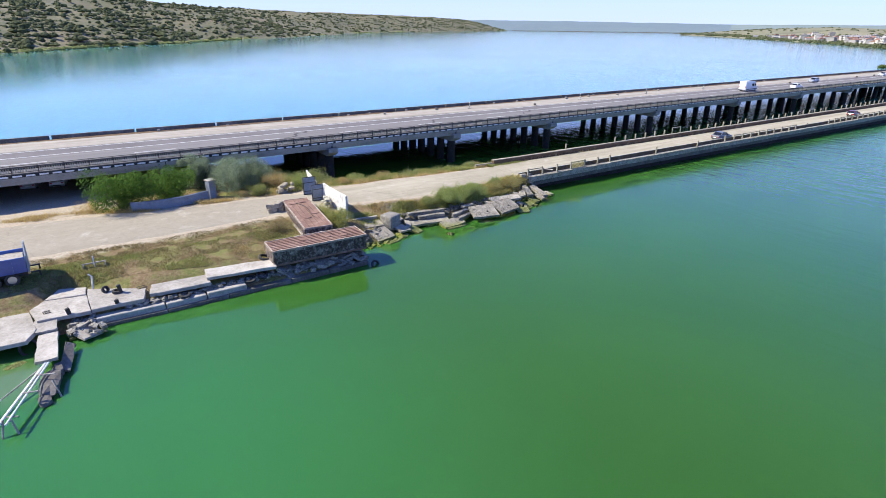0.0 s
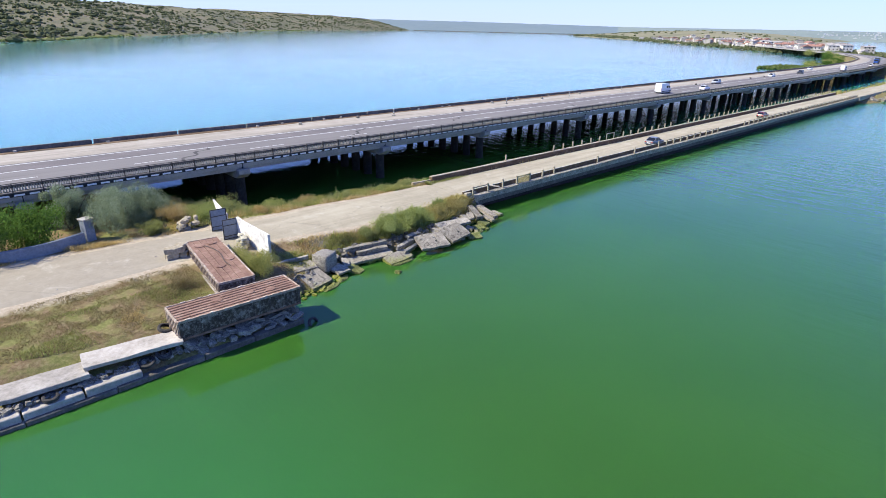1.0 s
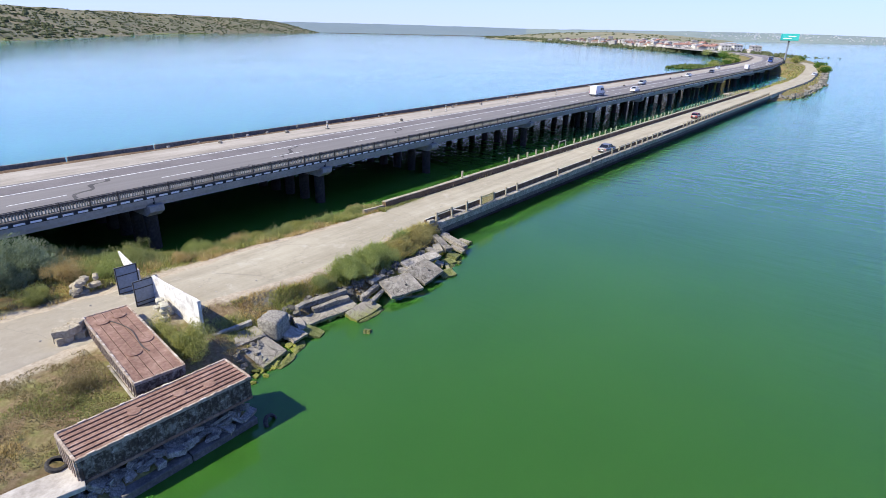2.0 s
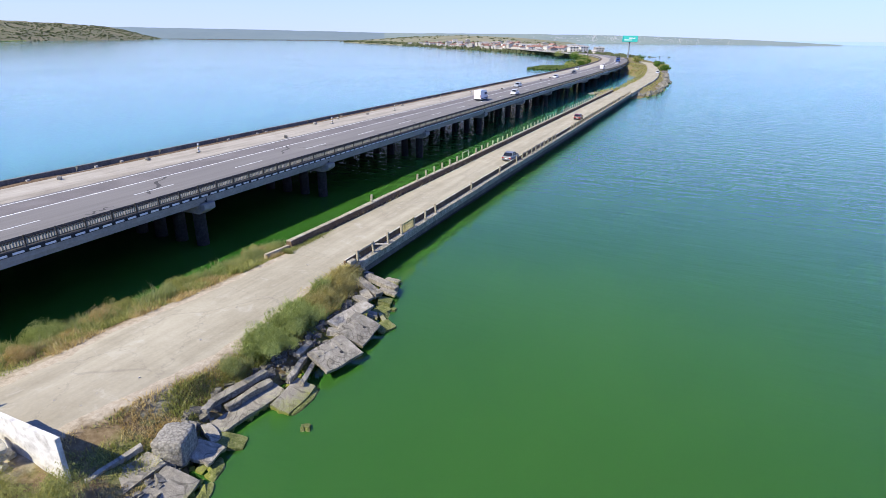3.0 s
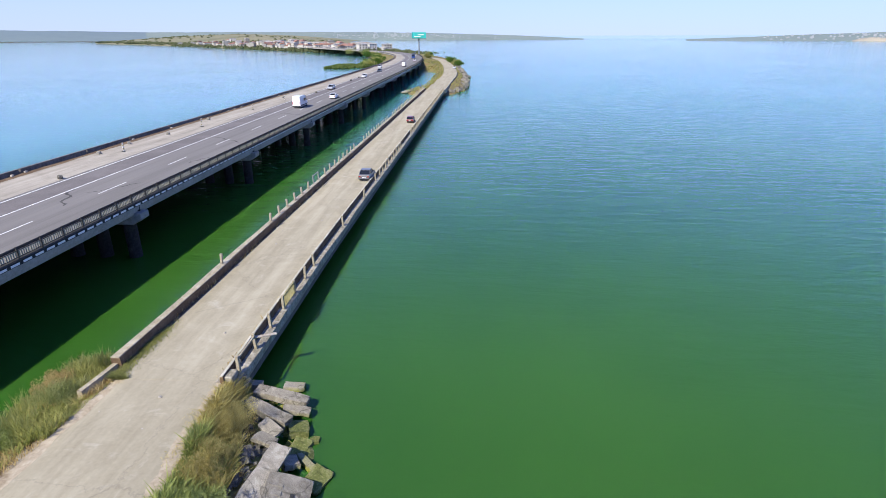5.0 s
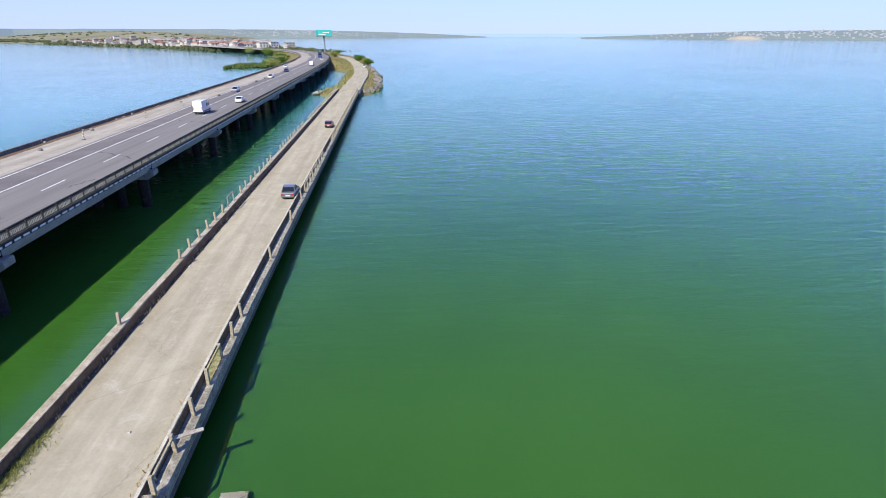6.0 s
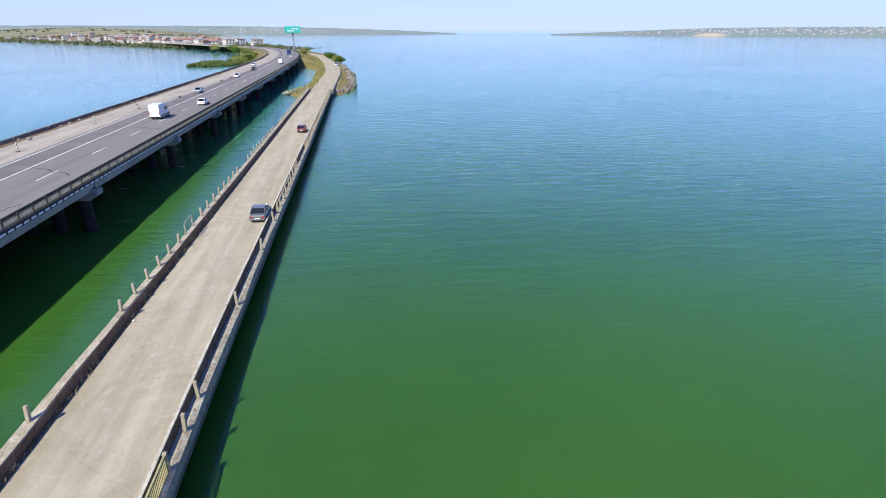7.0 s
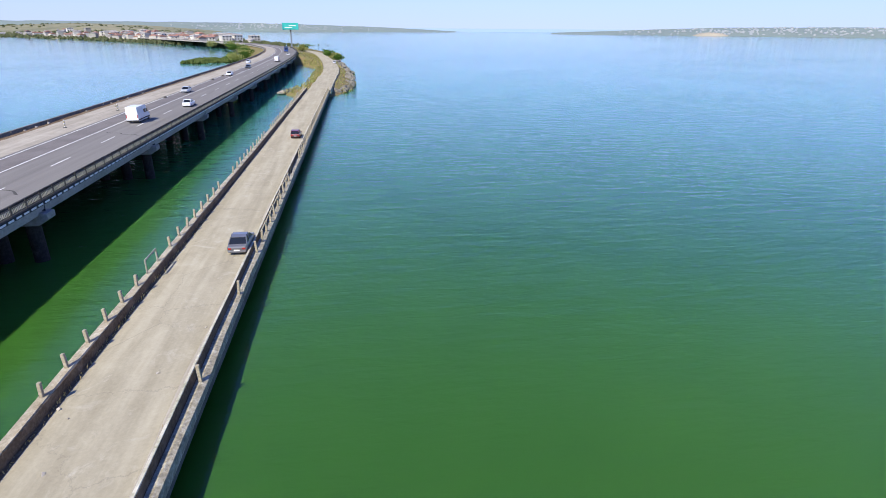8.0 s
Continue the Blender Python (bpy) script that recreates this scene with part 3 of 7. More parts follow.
# far parapet: stained concrete lengths with gaps
farp = thing("far_parapet", HW_UP, "low dark stained concrete parapet lengths along the highway edge", "parapet", kind="structure")
s = HW.at_x(-140)
rg = random.Random(4)
while s < HW.at_x(640):
    ln = 11.2 + rg.uniform(-1.2, 1.2)
    HW.sweep("parapet_length", [(21.62, 5.59), (21.70, 6.30), (22.10, 6.30), (22.18, 5.59)], M_FARWALL, farp, s, s + ln)
    for q in (0.55, 6.2)[:rg.choice((1, 1, 2, 0))]:
        post = boxes("parapet_block", [(-0.2, 0.2, -0.14, 0.14, 5.69, 5.98)], M_SLAB, farp, bevel=0.04)
        x, y, a = HW.at(s + q + rg.uniform(-1.5, 2.5), 21.35)
        post.matrix_basis = pose(x, y, 0, 0, 0, a + rg.uniform(-9, 9))
    s += ln + 0.28

M_TRIMDARK = weathered("dark_joint_seal", (0.015, 0.015, 0.015), (0.03, 0.03, 0.03), (0.05, 0.05, 0.05), 6, 1)
# piers: cap with hammerhead end and a row of round columns
bm = bmesh.new()
prof = [(-0.45, 4.35), (-0.45, 4.985), (22.3, 4.985), (22.3, 3.75), (0.5, 3.75)]
vs = [[bm.verts.new((sx, u, z)) for u, z in prof] for sx in (-0.75, 0.75)]
bm.faces.new(vs[0]), bm.faces.new(vs[1][::-1])
for i in range(5):
    bm.faces.new((vs[0][i], vs[1][i], vs[1][(i + 1) % 5], vs[0][(i + 1) % 5]))
bmesh.ops.recalc_face_normals(bm, faces=bm.faces)
bmesh.ops.bevel(bm, geom=list(bm.edges), offset=0.05, segments=1, affect="EDGES")
pier = thing("bridge_pier", Matrix(), "grey concrete bridge pier with hammerhead cap on round columns", "pier", "piers under the highway", "structure")
part("cap", bm, M_BRIDGE, pier)
# column colour carries the shade under the deck
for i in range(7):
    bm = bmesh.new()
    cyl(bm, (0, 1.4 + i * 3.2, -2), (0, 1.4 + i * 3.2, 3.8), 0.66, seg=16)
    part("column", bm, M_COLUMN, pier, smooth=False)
pier_x = [-57.2, -34.7, -12.2, 10.3, 32.7, 55.0, 77.4, 108.8, 141.1, 173, 205, 237, 269, 301, 333, 365, 397]
for i, x in enumerate(pier_x):
    px, py, a = HW.at(HW.at_x(x), 0)
    if i:
        copy_thing(pier, pose(px, py, 0, 0, 0, a))
    else:
        pier.matrix_world = pose(px, py, 0, 0, 0, a)
    boxes("expansion_joint", [(-0.04, 0.04, -0.03, 0.3, 4.75, 5.44)], M_TRIMDARK, hw, "dark expansion joint").matrix_basis = pose(*HW.at(HW.at_x(x), 0.0)[:2], 0, 0, 0, a)
    boxes("bearing_bracket", [(0.1, 0.22, -0.06, 0.3, 4.70, 4.9)], M_BRIDGE, hw).matrix_basis = pose(*HW.at(HW.at_x(x), 0.1)[:2], 0, 0, 0, a)

# ---- old road bridge ----
M_LEDGE = weathered("crumbling_ledge_concrete", (0.10, 0.085, 0.058), (0.30, 0.27, 0.205), (0.52, 0.49, 0.41), 5, 1.6, relief=1.0, dist=0.08)
OB = Way([(51.9, 58.1), (246, 55.75)], step=5)
# its lake edge is not quite parallel to the far edge
RB = Way([(51.9, 57.95), (75, 58.12), (246, 56.1)], step=5)
ob_ = thing("old_bridge", Matrix(), "old low concrete road causeway with broken railings", "bridge", kind="structure")
OBW = 6.85
OB.sweep("deck", [(-0.1, 1.2), (-0.1, 2.08), (0.5, 2.30), (7.2, 2.30), (7.2, 1.2)], M_OLDCONC, ob_)
OB.sweep("roadway", [(0.2, 2.305), (0.2, 2.42), (3.4, 2.48), (OBW - 0.01, 2.42), (OBW - 0.01, 2.305)], M_ROAD, ob_, label="pale dusty concrete roadway")
RB.sweep("ledge", [(-0.76, 1.45), (-0.80, 2.18), (-0.5, 2.28), (-0.155, 2.26), (-0.155, 1.45)], M_LEDGE, ob_, wobble=0.13, label="broken pale concrete ledge")
# side beam takes the darker quay tone to widen the shaded band
RB.sweep("side_beam", [(-0.66, 0.85), (-0.70, 1.44), (-0.2, 1.44), (-0.2, 0.85)], M_QUAY, ob_, wobble=0.04, label="stained grey side beam with shade in its tone")
# kerb side dark brown for shade, cap pale for its sunlit edge
RB.sweep("kerb_wall", [(-0.15, 2.0), (-0.13, 2.80), (0.06, 2.80), (0.10, 2.425)], M_SIDEWALK, ob_, wobble=0.03)
RB.sweep("kerb_cap", [(-0.10, 2.79), (-0.09, 2.86), (0.07, 2.86), (0.08, 2.79)], M_MOSSY, ob_, wobble=0.035, label="pale kerb top toned as sunlit")
WING = Way([(53.15, 65.28), (51.9, 65.32), (50.9, 65.45), (50.2, 65.6)], step=0.5)
WING.sweep("kerb_wing", [(-0.18, 1.9), (-0.17, 2.70), (0.16, 2.72), (0.2, 1.9)], M_WALKTOP, ob_, wobble=0.07, label="low broken kerb running into the grass")
# real brown stain, with the shade on the road face mixed into the tone
OB.sweep("sidewalk", [(OBW - 0.02, 2.302), (OBW, 3.06), (OBW + 0.60, 3.06), (OBW + 0.63, 2.0), (OBW + 0.36, 2.0)], M_SIDEWALK, ob_, 1.2, wobble=0.05, label="raised brown-stained concrete sidewalk")
OB.sweep("dirt_strip", [(OBW - 0.34, 2.40), (OBW - 0.22, 2.435), (OBW - 0.03, 2.47), (OBW - 0.03, 2.40)], M_SIDEWALK, ob_, wobble=0.16, label="brown dirt along the sidewalk")
RB.sweep("dirt_strip", [(0.06, 2.40), (0.08, 2.50), (0.30, 2.455), (0.48, 2.40)], M_SAND, ob_, wobble=0.2, label="dusty dirt along the kerb")
OB.sweep("sidewalk_top", [(OBW + 0.03, 3.05), (OBW + 0.05, 3.14), (OBW + 0.58, 3.13), (OBW + 0.62, 3.05)], M_WALKTOP, ob_, 1.2, wobble=0.09, label="pale mossy crumbling top")
# recessed lake-side wall, its near-black colour painting the shade below the ledge
OB.sweep("wall", [(0.32, -2), (0.32, 1.19), (0.6, 1.19), (0.6, -2)], M_COLUMN, ob_, label="concrete side wall below the deck")
OB.sweep("wall", [(7.21, -2), (7.21, 1.99), (7.5, 1.99), (7.6, -2)], M_OLDCONC, ob_, label="concrete side wall below the deck")
x0, y0, a0 = OB.at(0)
boxes("wall_rib", [(-0.25, 0.25, -0.2, 0.2, -2, 1.94)], M_OLDCONC, ob_).matrix_basis = pose(*RB.at(1.3, -0.45)[:2], 0, 0, 0, a0)

bm = bmesh.new()
box(bm, -0.1, 0.1, -0.1, 0.1, 0, 1.2, bevel=0.02)
r_post = part("post", bm, M_WALKTOP)
bm = bmesh.new()
box(bm, 0.1, 2.7, -0.06, 0.06, 1.06, 1.19, bevel=0.015)
r_rail = part("rail", bm, M_WALKTOP)
bm = bmesh.new()
box(bm, -0.11, 0.11, -0.10, 0.10, 0, 0.95, bevel=0.025)
l_post = part("post", bm, M_WALKTOP)
right_rail = thing("old_railing", Matrix(), "broken pale concrete post railing on the lake side", "railing", kind="structure")
left_rail = thing("old_railing", Matrix(), "row of bare concrete posts along the raised sidewalk", "railing", kind="structure")
rg = random.Random(8)
used = set()


def piece(src, parent, m):
    o = src if src.name not in used else new(src.name.split(".")[0], src.data)
    used.add(src.name)
    o.parent, o.matrix_basis = parent, m
    return o


for k in range(0, 67):
    s = 1.35 + k * 2.88
    x, y, a = RB.at(s, -0.52)
    X = 51.9 + s
    if X < 72 or 102 < X < 130 or 141 < X < 244 or k in (10, 14):
        piece(r_post, right_rail, pose(x, y, 2.18, rg.uniform(-5, 5), rg.uniform(-4, 4), a))
        if (X < 58.5 or 104 < X < 128 or 143 < X < 240) and rg.random() < 0.85:
            piece(r_rail, right_rail, pose(x, y, 2.10, 0, rg.uniform(-0.6, 0.6), a))
for k in range(0, 59):
    s = 28.5 + k * 2.75
    X = 51.9 + s
    if 124 < X < 129 or 160 < X < 165 or 95.5 < X < 100.2 or 216 < X < 222:
        continue
    x, y, a = OB.at(s, OBW + 0.38)
    piece(l_post, left_rail, pose(x, y, 3.10, rg.uniform(-5, 5), rg.uniform(-4, 4), a))
x, y, a = OB.at(16.5, OBW + 0.38)
piece(l_post, left_rail, pose(x, y, 3.10, 2, 3, a))
bm = bmesh.new()
box(bm, -0.25, 0.75, -0.62, 0.25, 1.3, 2.72, bevel=0.05)
x, y, a = RB.at(0.2, 0)
part("end_block", bm, M_LEDGE, ob_, "chipped pale concrete end block").matrix_basis = pose(x, y, 0, 0, 3, a)
# bent pipe frame on the sidewalk
bm = bmesh.new()
for p, q in (((0, 0, 0), (0, 0, 1.15)), ((0, 0, 1.15), (2.5, 0, 1.15)), ((2.5, 0, 1.15), (2.5, 0, 0)), ((2.5, 0, 0.9), (2.75, 0.1, 0))):
    cyl(bm, p, q, 0.075)
x, y, a = OB.at(44.6, OBW + 0.38)
part("pipe_frame", bm, M_RAIL, left_rail, "bent pale steel pipe frame").matrix_basis = pose(x, y, 3.09, 0, 0, a)
bm = bmesh.new()
for p, q in (((0, 0, 0), (0, 0, 1.15)), ((0, 0, 1.15), (5.0, 0, 1.05)), ((5, 0, 1.05), (5, 0, 0)), ((2.5, 0, 1.1), (2.5, 0, 0))):
    cyl(bm, p, q, 0.075)
x, y, a = OB.at(164.5, OBW + 0.38)
part("pipe_frame", bm, M_RAIL, left_rail, "bent pale steel pipe frame").matrix_basis = pose(x, y, 3.09, 0, 0, a)
# yellow grate in the lake railing
M_YELLOW = weathered("faded_yellow_paint", (0.17, 0.14, 0.06), (0.32, 0.28, 0.13), (0.50, 0.46, 0.28), 8, 1.0, rough=0.7)
bm = bmesh.new()
for z in (0.1, 1.08):
    box(bm, 0, 2.66, -0.05, 0.05, z, z + 0.09)
for i in range(16):
    box(bm, 0.02 + i * 0.17, 0.07 + i * 0.17, -0.025, 0.025, 0.14, 1.1)
x, y, a = RB.at(10.1, -0.52)
part("yellow_grate", bm, M_YELLOW, right_rail, "yellow painted steel grate panel").matrix_basis = pose(x, y, 2.12, 0, 0, a)
# twisted leftover of railing and leaning plank
bm = bmesh.new()
cyl(bm, (0, 0, 0), (0.5, -0.1, 1.1), 0.06), cyl(bm, (0.3, 0, 0.6), (1.1, 0.15, 0.2), 0.05), cyl(bm, (0.2, 0, 0.9), (-0.4, 0.2, 0.3), 0.05)
part("bent_bars", bm, M_DARKSTEEL, right_rail, "bent rusty steel bars").matrix_basis = pose(*RB.at(80.3, -0.45)[:2], 2.14, 0, 0, 0)
bm = bmesh.new()
box(bm, -0.1, 1.5, -0.12, 0.12, 0, 0.1, bevel=0.02)
part("plank", bm, M_WOOD, right_rail, "loose weathered plank").matrix_basis = pose(*RB.at(4.3, -0.4)[:2], 2.98, 0, 0, -65)

# ---- far land: the spit, the village shore, the hills ----
SPIT = [(246, 55.6), (251, 53.2), (256, 51.8), (261, 49.6), (276, 48.0), (293, 47.8), (344, 48.2), (391, 51.8), (454, 56.6), (583, 67), (690, 92), (900, 175), (1200, 260), (1790, 417),
        (2400, 560), (3000, 640), (3500, 900), (3500, 1650), (2500, 1650), (1900, 1300), (1431, 793), (1131, 499), (882, 301), (736, 185), (593, 131), (500, 121), (430, 114), (427, 96), (420, 79),
        (378, 66.6), (328, 66.2), (285, 66.0), (266, 67.2), (258, 71.4), (250, 69), (246, 63)]
xs2, ys2 = np.arange(240, 720, 2.5), np.arange(36, 200, 2.5)
gx, gy = np.meshgrid(xs2, ys2, indexing="ij")
d2 = dist_poly(gx, gy, SPIT) + noise2(gx, gy, 0.12, 0.8)
z2 = np.interp(d2, [-6, 0, 2.5, 8, 60], [-2, -0.1, 1.3, 2.25, 3.4]) + noise2(gx, gy, 0.2, 0.25) * np.clip(d2 / 3, 0, 1)
hwx = np.interp(gx, HW.p[:, 0], HW.p[:, 1])
z2 = np.where((gx > 428) & (gy > hwx - 12) & (gy < hwx + 34), np.maximum(z2, np.interp(np.maximum(hwx - 2 - gy, gy - hwx - 23), [0, 10], [4.9, 2.2])), z2)
tagged(grid_mesh("spit_ground", xs2, ys2, z2, M_GROUND, d2 > -6), "grassy spit of land between the highway and the lake", "ground", kind="structure")
xs3, ys3 = np.arange(690, 3620, 26), np.arange(60, 1800, 26)
gx, gy = np.meshgrid(xs3, ys3, indexing="ij")
d3 = dist_poly(gx, gy, SPIT)
z3 = np.interp(d3, [-60, 0, 20, 80, 300, 700], [-6, -0.2, 2.6, 6, 20, 33]) * np.interp(gx, [690, 900, 1800, 3000], [0.6, 0.75, 1.0, 1.2]) + noise2(gx, gy, 0.004, 2.0) * np.clip(d3 / 100, 0, 1)
tagged(grid_mesh("village_ground", xs3, ys3, z3, M_FIELD, d3 > -60), "fields rising behind the lakeside village", "ground", kind="structure")


def z_far(x, y):
    d = dist_poly(np.array([x]), np.array([y]), SPIT)
    return float((np.interp(d, [-60, 0, 20, 80, 300, 700], [-6, -0.2, 2.6, 6, 20, 33]) * np.interp(x, [690, 900, 1800, 3000], [0.6, 0.75, 1.0, 1.2]))[0])


# old road going on over the spit
SR = Way([(244, 58.7), (262, 58.3), (330, 57.2), (356, 57.8), (414, 61.4), (493, 68.8), (545, 76.5), (575, 84), (600, 94), (615, 105)], step=4)
tagged(SR.sweep("spit_road", [(-3.9, 1.2), (-3.7, 2.50), (0, 2.56), (3.7, 2.50), (3.9, 1.2)], M_ROAD, wobble=0.35), "pale dusty road curving over the spit", "road", kind="structure")
# highway carriageways on the land beyond
HILL = [(-1500, 100), (-700, 280), (-250, 420), (-19, 543), (68, 678), (133, 748), (240, 904), (387, 1072), (720, 1537), (1081, 1836), (1500, 2110), (2094, 2480), (2300, 2750), (2100, 3300), (-1500, 3300)]
xs4, ys4 = np.arange(-900, 2400, 22), np.arange(200, 3100, 22)
gx, gy = np.meshgrid(xs4, ys4, indexing="ij")
d4 = dist_poly(gx, gy, HILL) + noise2(gx, gy, 0.006, 22)
HPROF = ([-60, 0, 14, 110, 260, 420, 800], [-6, -0.2, 3.5, 26, 54, 64, 68])
gull = noise2(gx, gy, 0.009, 7.0)
z4 = np.interp(d4, *HPROF) + gull * np.clip(d4 / 120, 0, 1)
tagged(grid_mesh("hillside", xs4, ys4, z4, M_HILL, d4 > -60), "long dry hillside with scattered scrub above the lake", "hill", kind="structure")


def clump(rg, cx, cy, cz, r, h, verts, faces):
    """One uneven low bush of a dozen leaning faces."""
    k, b0 = 7, len(verts)
    for ring_z, ring_r in ((0.0, 0.75), (0.45, 1.0), (0.85, 0.6)):
        for i in range(k):
            a = 2 * math.pi * i / k + rg.uniform(-0.3, 0.3)
            q = r * ring_r * rg.uniform(0.65, 1.2)
            verts.append((cx + q * math.cos(a), cy + q * math.sin(a), cz + h * (ring_z + rg.uniform(-0.12, 0.12)) - 0.15 * h))
    verts.append((cx + rg.uniform(-0.3, 0.3) * r, cy + rg.uniform(-0.3, 0.3) * r, cz + h))
    for ring_ in (0, 1):
        for i in range(k):
            a, b1 = b0 + ring_ * k + i, b0 + ring_ * k + (i + 1) % k
            faces.append((a, b1, b1 + k, a + k))
    for i in range(k):
        faces.append((b0 + 2 * k + i, b0 + 2 * k + (i + 1) % k, b0 + 3 * k))


rg = random.Random(21)
verts, faces = [], []
flat = [(i, j) for i in range(len(xs4)) for j in range(len(ys4)) if 2 < d4[i, j] < 330]
for _ in range(66000):
    i, j = rg.choice(flat)
    x, y = xs4[i] + rg.uniform(-11, 11), ys4[j] + rg.uniform(-11, 11)
    far = math.hypot(x, y)
    if rg.random() < (0.2 if far < 900 else (0.55 if far < 1400 else 0.8)):
        continue
    if noise.noise((x * 0.012, y * 0.012, 5)) < -0.2 and rg.random() < 0.7:
        continue
    r = rg.uniform(1.2, 3.9) * (1.5 if rg.random() < 0.12 else 1)
    clump(rg, x, y, z4[i, j] - 0.4, r, r * rg.uniform(0.7, 1.1), verts, faces)
tagged(mesh_from("hillside_scrub", verts, faces, M_SCRUB), "dark green scrub bushes scattered over the hillside", "bushes", kind="stuff")
verts, faces = [], []
for _ in range(1500):
    t = rg.random()
    i = rg.randrange(3, 10)
    (xa, ya), (xb, yb) = HILL[i - 1], HILL[i]
    x, y = xa + (xb - xa) * t, ya + (yb - ya) * t
    clump(rg, x + rg.uniform(-6, 2), y + rg.uniform(0, 8), 0.1, rg.uniform(1.5, 4), rg.uniform(1, 2.6), verts, faces)
tagged(mesh_from("shore_reeds", verts, faces, M_REED), "green reeds along the foot of the hill", "reeds", kind="stuff")


def ridge(name, a0, a1, r0, heights, mat, label, n=90, seed=0, depth=500):
    """Distant land: a shore with a ridge behind, over a range of bearings."""
    verts, faces = [], []
    for i in range(n + 1):
        t = i / n
        a = radians(a0 + (a1 - a0) * t)
        h = float(np.interp(t, np.linspace(0, 1, len(heights)), heights)) * (1 + 0.06 * noise.fractal((t * 20, seed, 0), 1, 2, 4))
        for q, zf in ((0, -0.01), (30, 0.12), (160, 0.55), (330, 0.86), (depth, 1.0)):
            rr = r0 + q * (1 + 0.25 * noise.noise((t * 14, q * 0.01, seed)))
            verts.append((40 + rr * math.cos(a), 40 + rr * math.sin(a), h * zf))
    for i in range(n):
        for j in range(4):
            a = i * 5 + j
            faces.append((a, a + 1, a + 6, a + 5))
    return tagged(mesh_from(name, verts, faces, mat, smooth=True), label, "hills", kind="structure")


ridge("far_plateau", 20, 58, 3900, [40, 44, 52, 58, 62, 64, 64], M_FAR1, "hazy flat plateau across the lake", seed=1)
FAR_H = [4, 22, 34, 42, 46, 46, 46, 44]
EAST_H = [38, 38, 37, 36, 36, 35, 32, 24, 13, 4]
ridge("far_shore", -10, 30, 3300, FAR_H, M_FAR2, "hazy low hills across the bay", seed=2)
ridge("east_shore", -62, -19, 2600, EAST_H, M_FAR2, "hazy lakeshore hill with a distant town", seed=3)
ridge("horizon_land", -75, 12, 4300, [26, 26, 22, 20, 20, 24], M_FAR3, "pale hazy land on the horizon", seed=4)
# low barrage across the far lake
BAR = Way([(2150, 2500), (2573, 1593), (2450, 1250), (2200, 1100)], step=60)
tagged(BAR.sweep("barrage", rect(-4, 4, -1, 2.6), M_FARWALL), "thin dark barrage across the far lake", "dam", kind="structure")
# ---- quay, slabs and rubble ----
def slab(name, x, y, z, lx, ly, th, rz=0, rx=0, ry=0, mat=None, label="", category="slab", group="", seed=0, jag=0.12, nx=5, ny=4):
    """A broken concrete slab with ragged edges and an uneven top; z is its middle."""
    rg = random.Random(seed)
    pts = []
    for i in range(nx):
        pts.append((-lx / 2 + lx * i / nx, -ly / 2))
    for i in range(ny):
        pts.append((lx / 2, -ly / 2 + ly * i / ny))
    for i in range(nx):
        pts.append((lx / 2 - lx * i / nx, ly / 2))
    for i in range(ny):
        pts.append((-lx / 2, ly / 2 - ly * i / ny))
    pts = [(a + rg.uniform(-jag, jag), b2 + rg.uniform(-jag, jag)) for a, b2 in pts]
    bm = bmesh.new()
    low = [bm.verts.new((a * 0.97 + rg.uniform(-jag, jag) * 0.5, b2 * 0.97 + rg.uniform(-jag, jag) * 0.5, -th / 2)) for a, b2 in pts]
    up = [bm.verts.new((a, b2, th / 2 + rg.uniform(-0.03, 0.03))) for a, b2 in pts]
    bm.faces.new(up)
    bm.faces.new(low[::-1])
    n = len(pts)
    for i in range(n):
        bm.faces.new((low[i], low[(i + 1) % n], up[(i + 1) % n], up[i]))
    bmesh.ops.bevel(bm, geom=[e for e in bm.edges if e.verts[0] in up and e.verts[1] in up], offset=min(0.04, th * 0.2), segments=1, affect="EDGES")
    bmesh.ops.triangulate(bm, faces=[f for f in bm.faces if len(f.verts) > 4])
    ob = part(name, bm, mat or M_CONC)
    ob.matrix_world = pose(x, y, z, rx, ry, rz)
    return tagged(ob, label, category, group) if label else ob


def rock(name, x, y, z, sx, sy, sz, seed, mat=None, label="", category="rock", group="", rz=0, boxy=0.0, sub=2, parent=None, rugged=1.0):
    bm = bmesh.new()
    bmesh.ops.create_icosphere(bm, subdivisions=sub, radius=1.0)
    for v in bm.verts:
        c = v.co
        if boxy:
            k = max(abs(c.x), abs(c.y), abs(c.z))
            c = c.lerp(c / k * 0.85, boxy)
        n = 1 + rugged * 0.22 * noise.noise(c * 1.6 + Vector((seed * 7.1, 0, 0))) + rugged * 0.08 * noise.noise(c * 5 + Vector((0, seed * 3.3, 0)))
        v.co = Vector((c.x * sx * n / 2, c.y * sy * n / 2, c.z * sz * n / 2))
    ob = part(name, bm, mat or M_STONE, parent, smooth=sub > 2)
    ob.matrix_basis = pose(x, y, z, 0, 0, rz)
    return tagged(ob, label, category, group) if label else ob


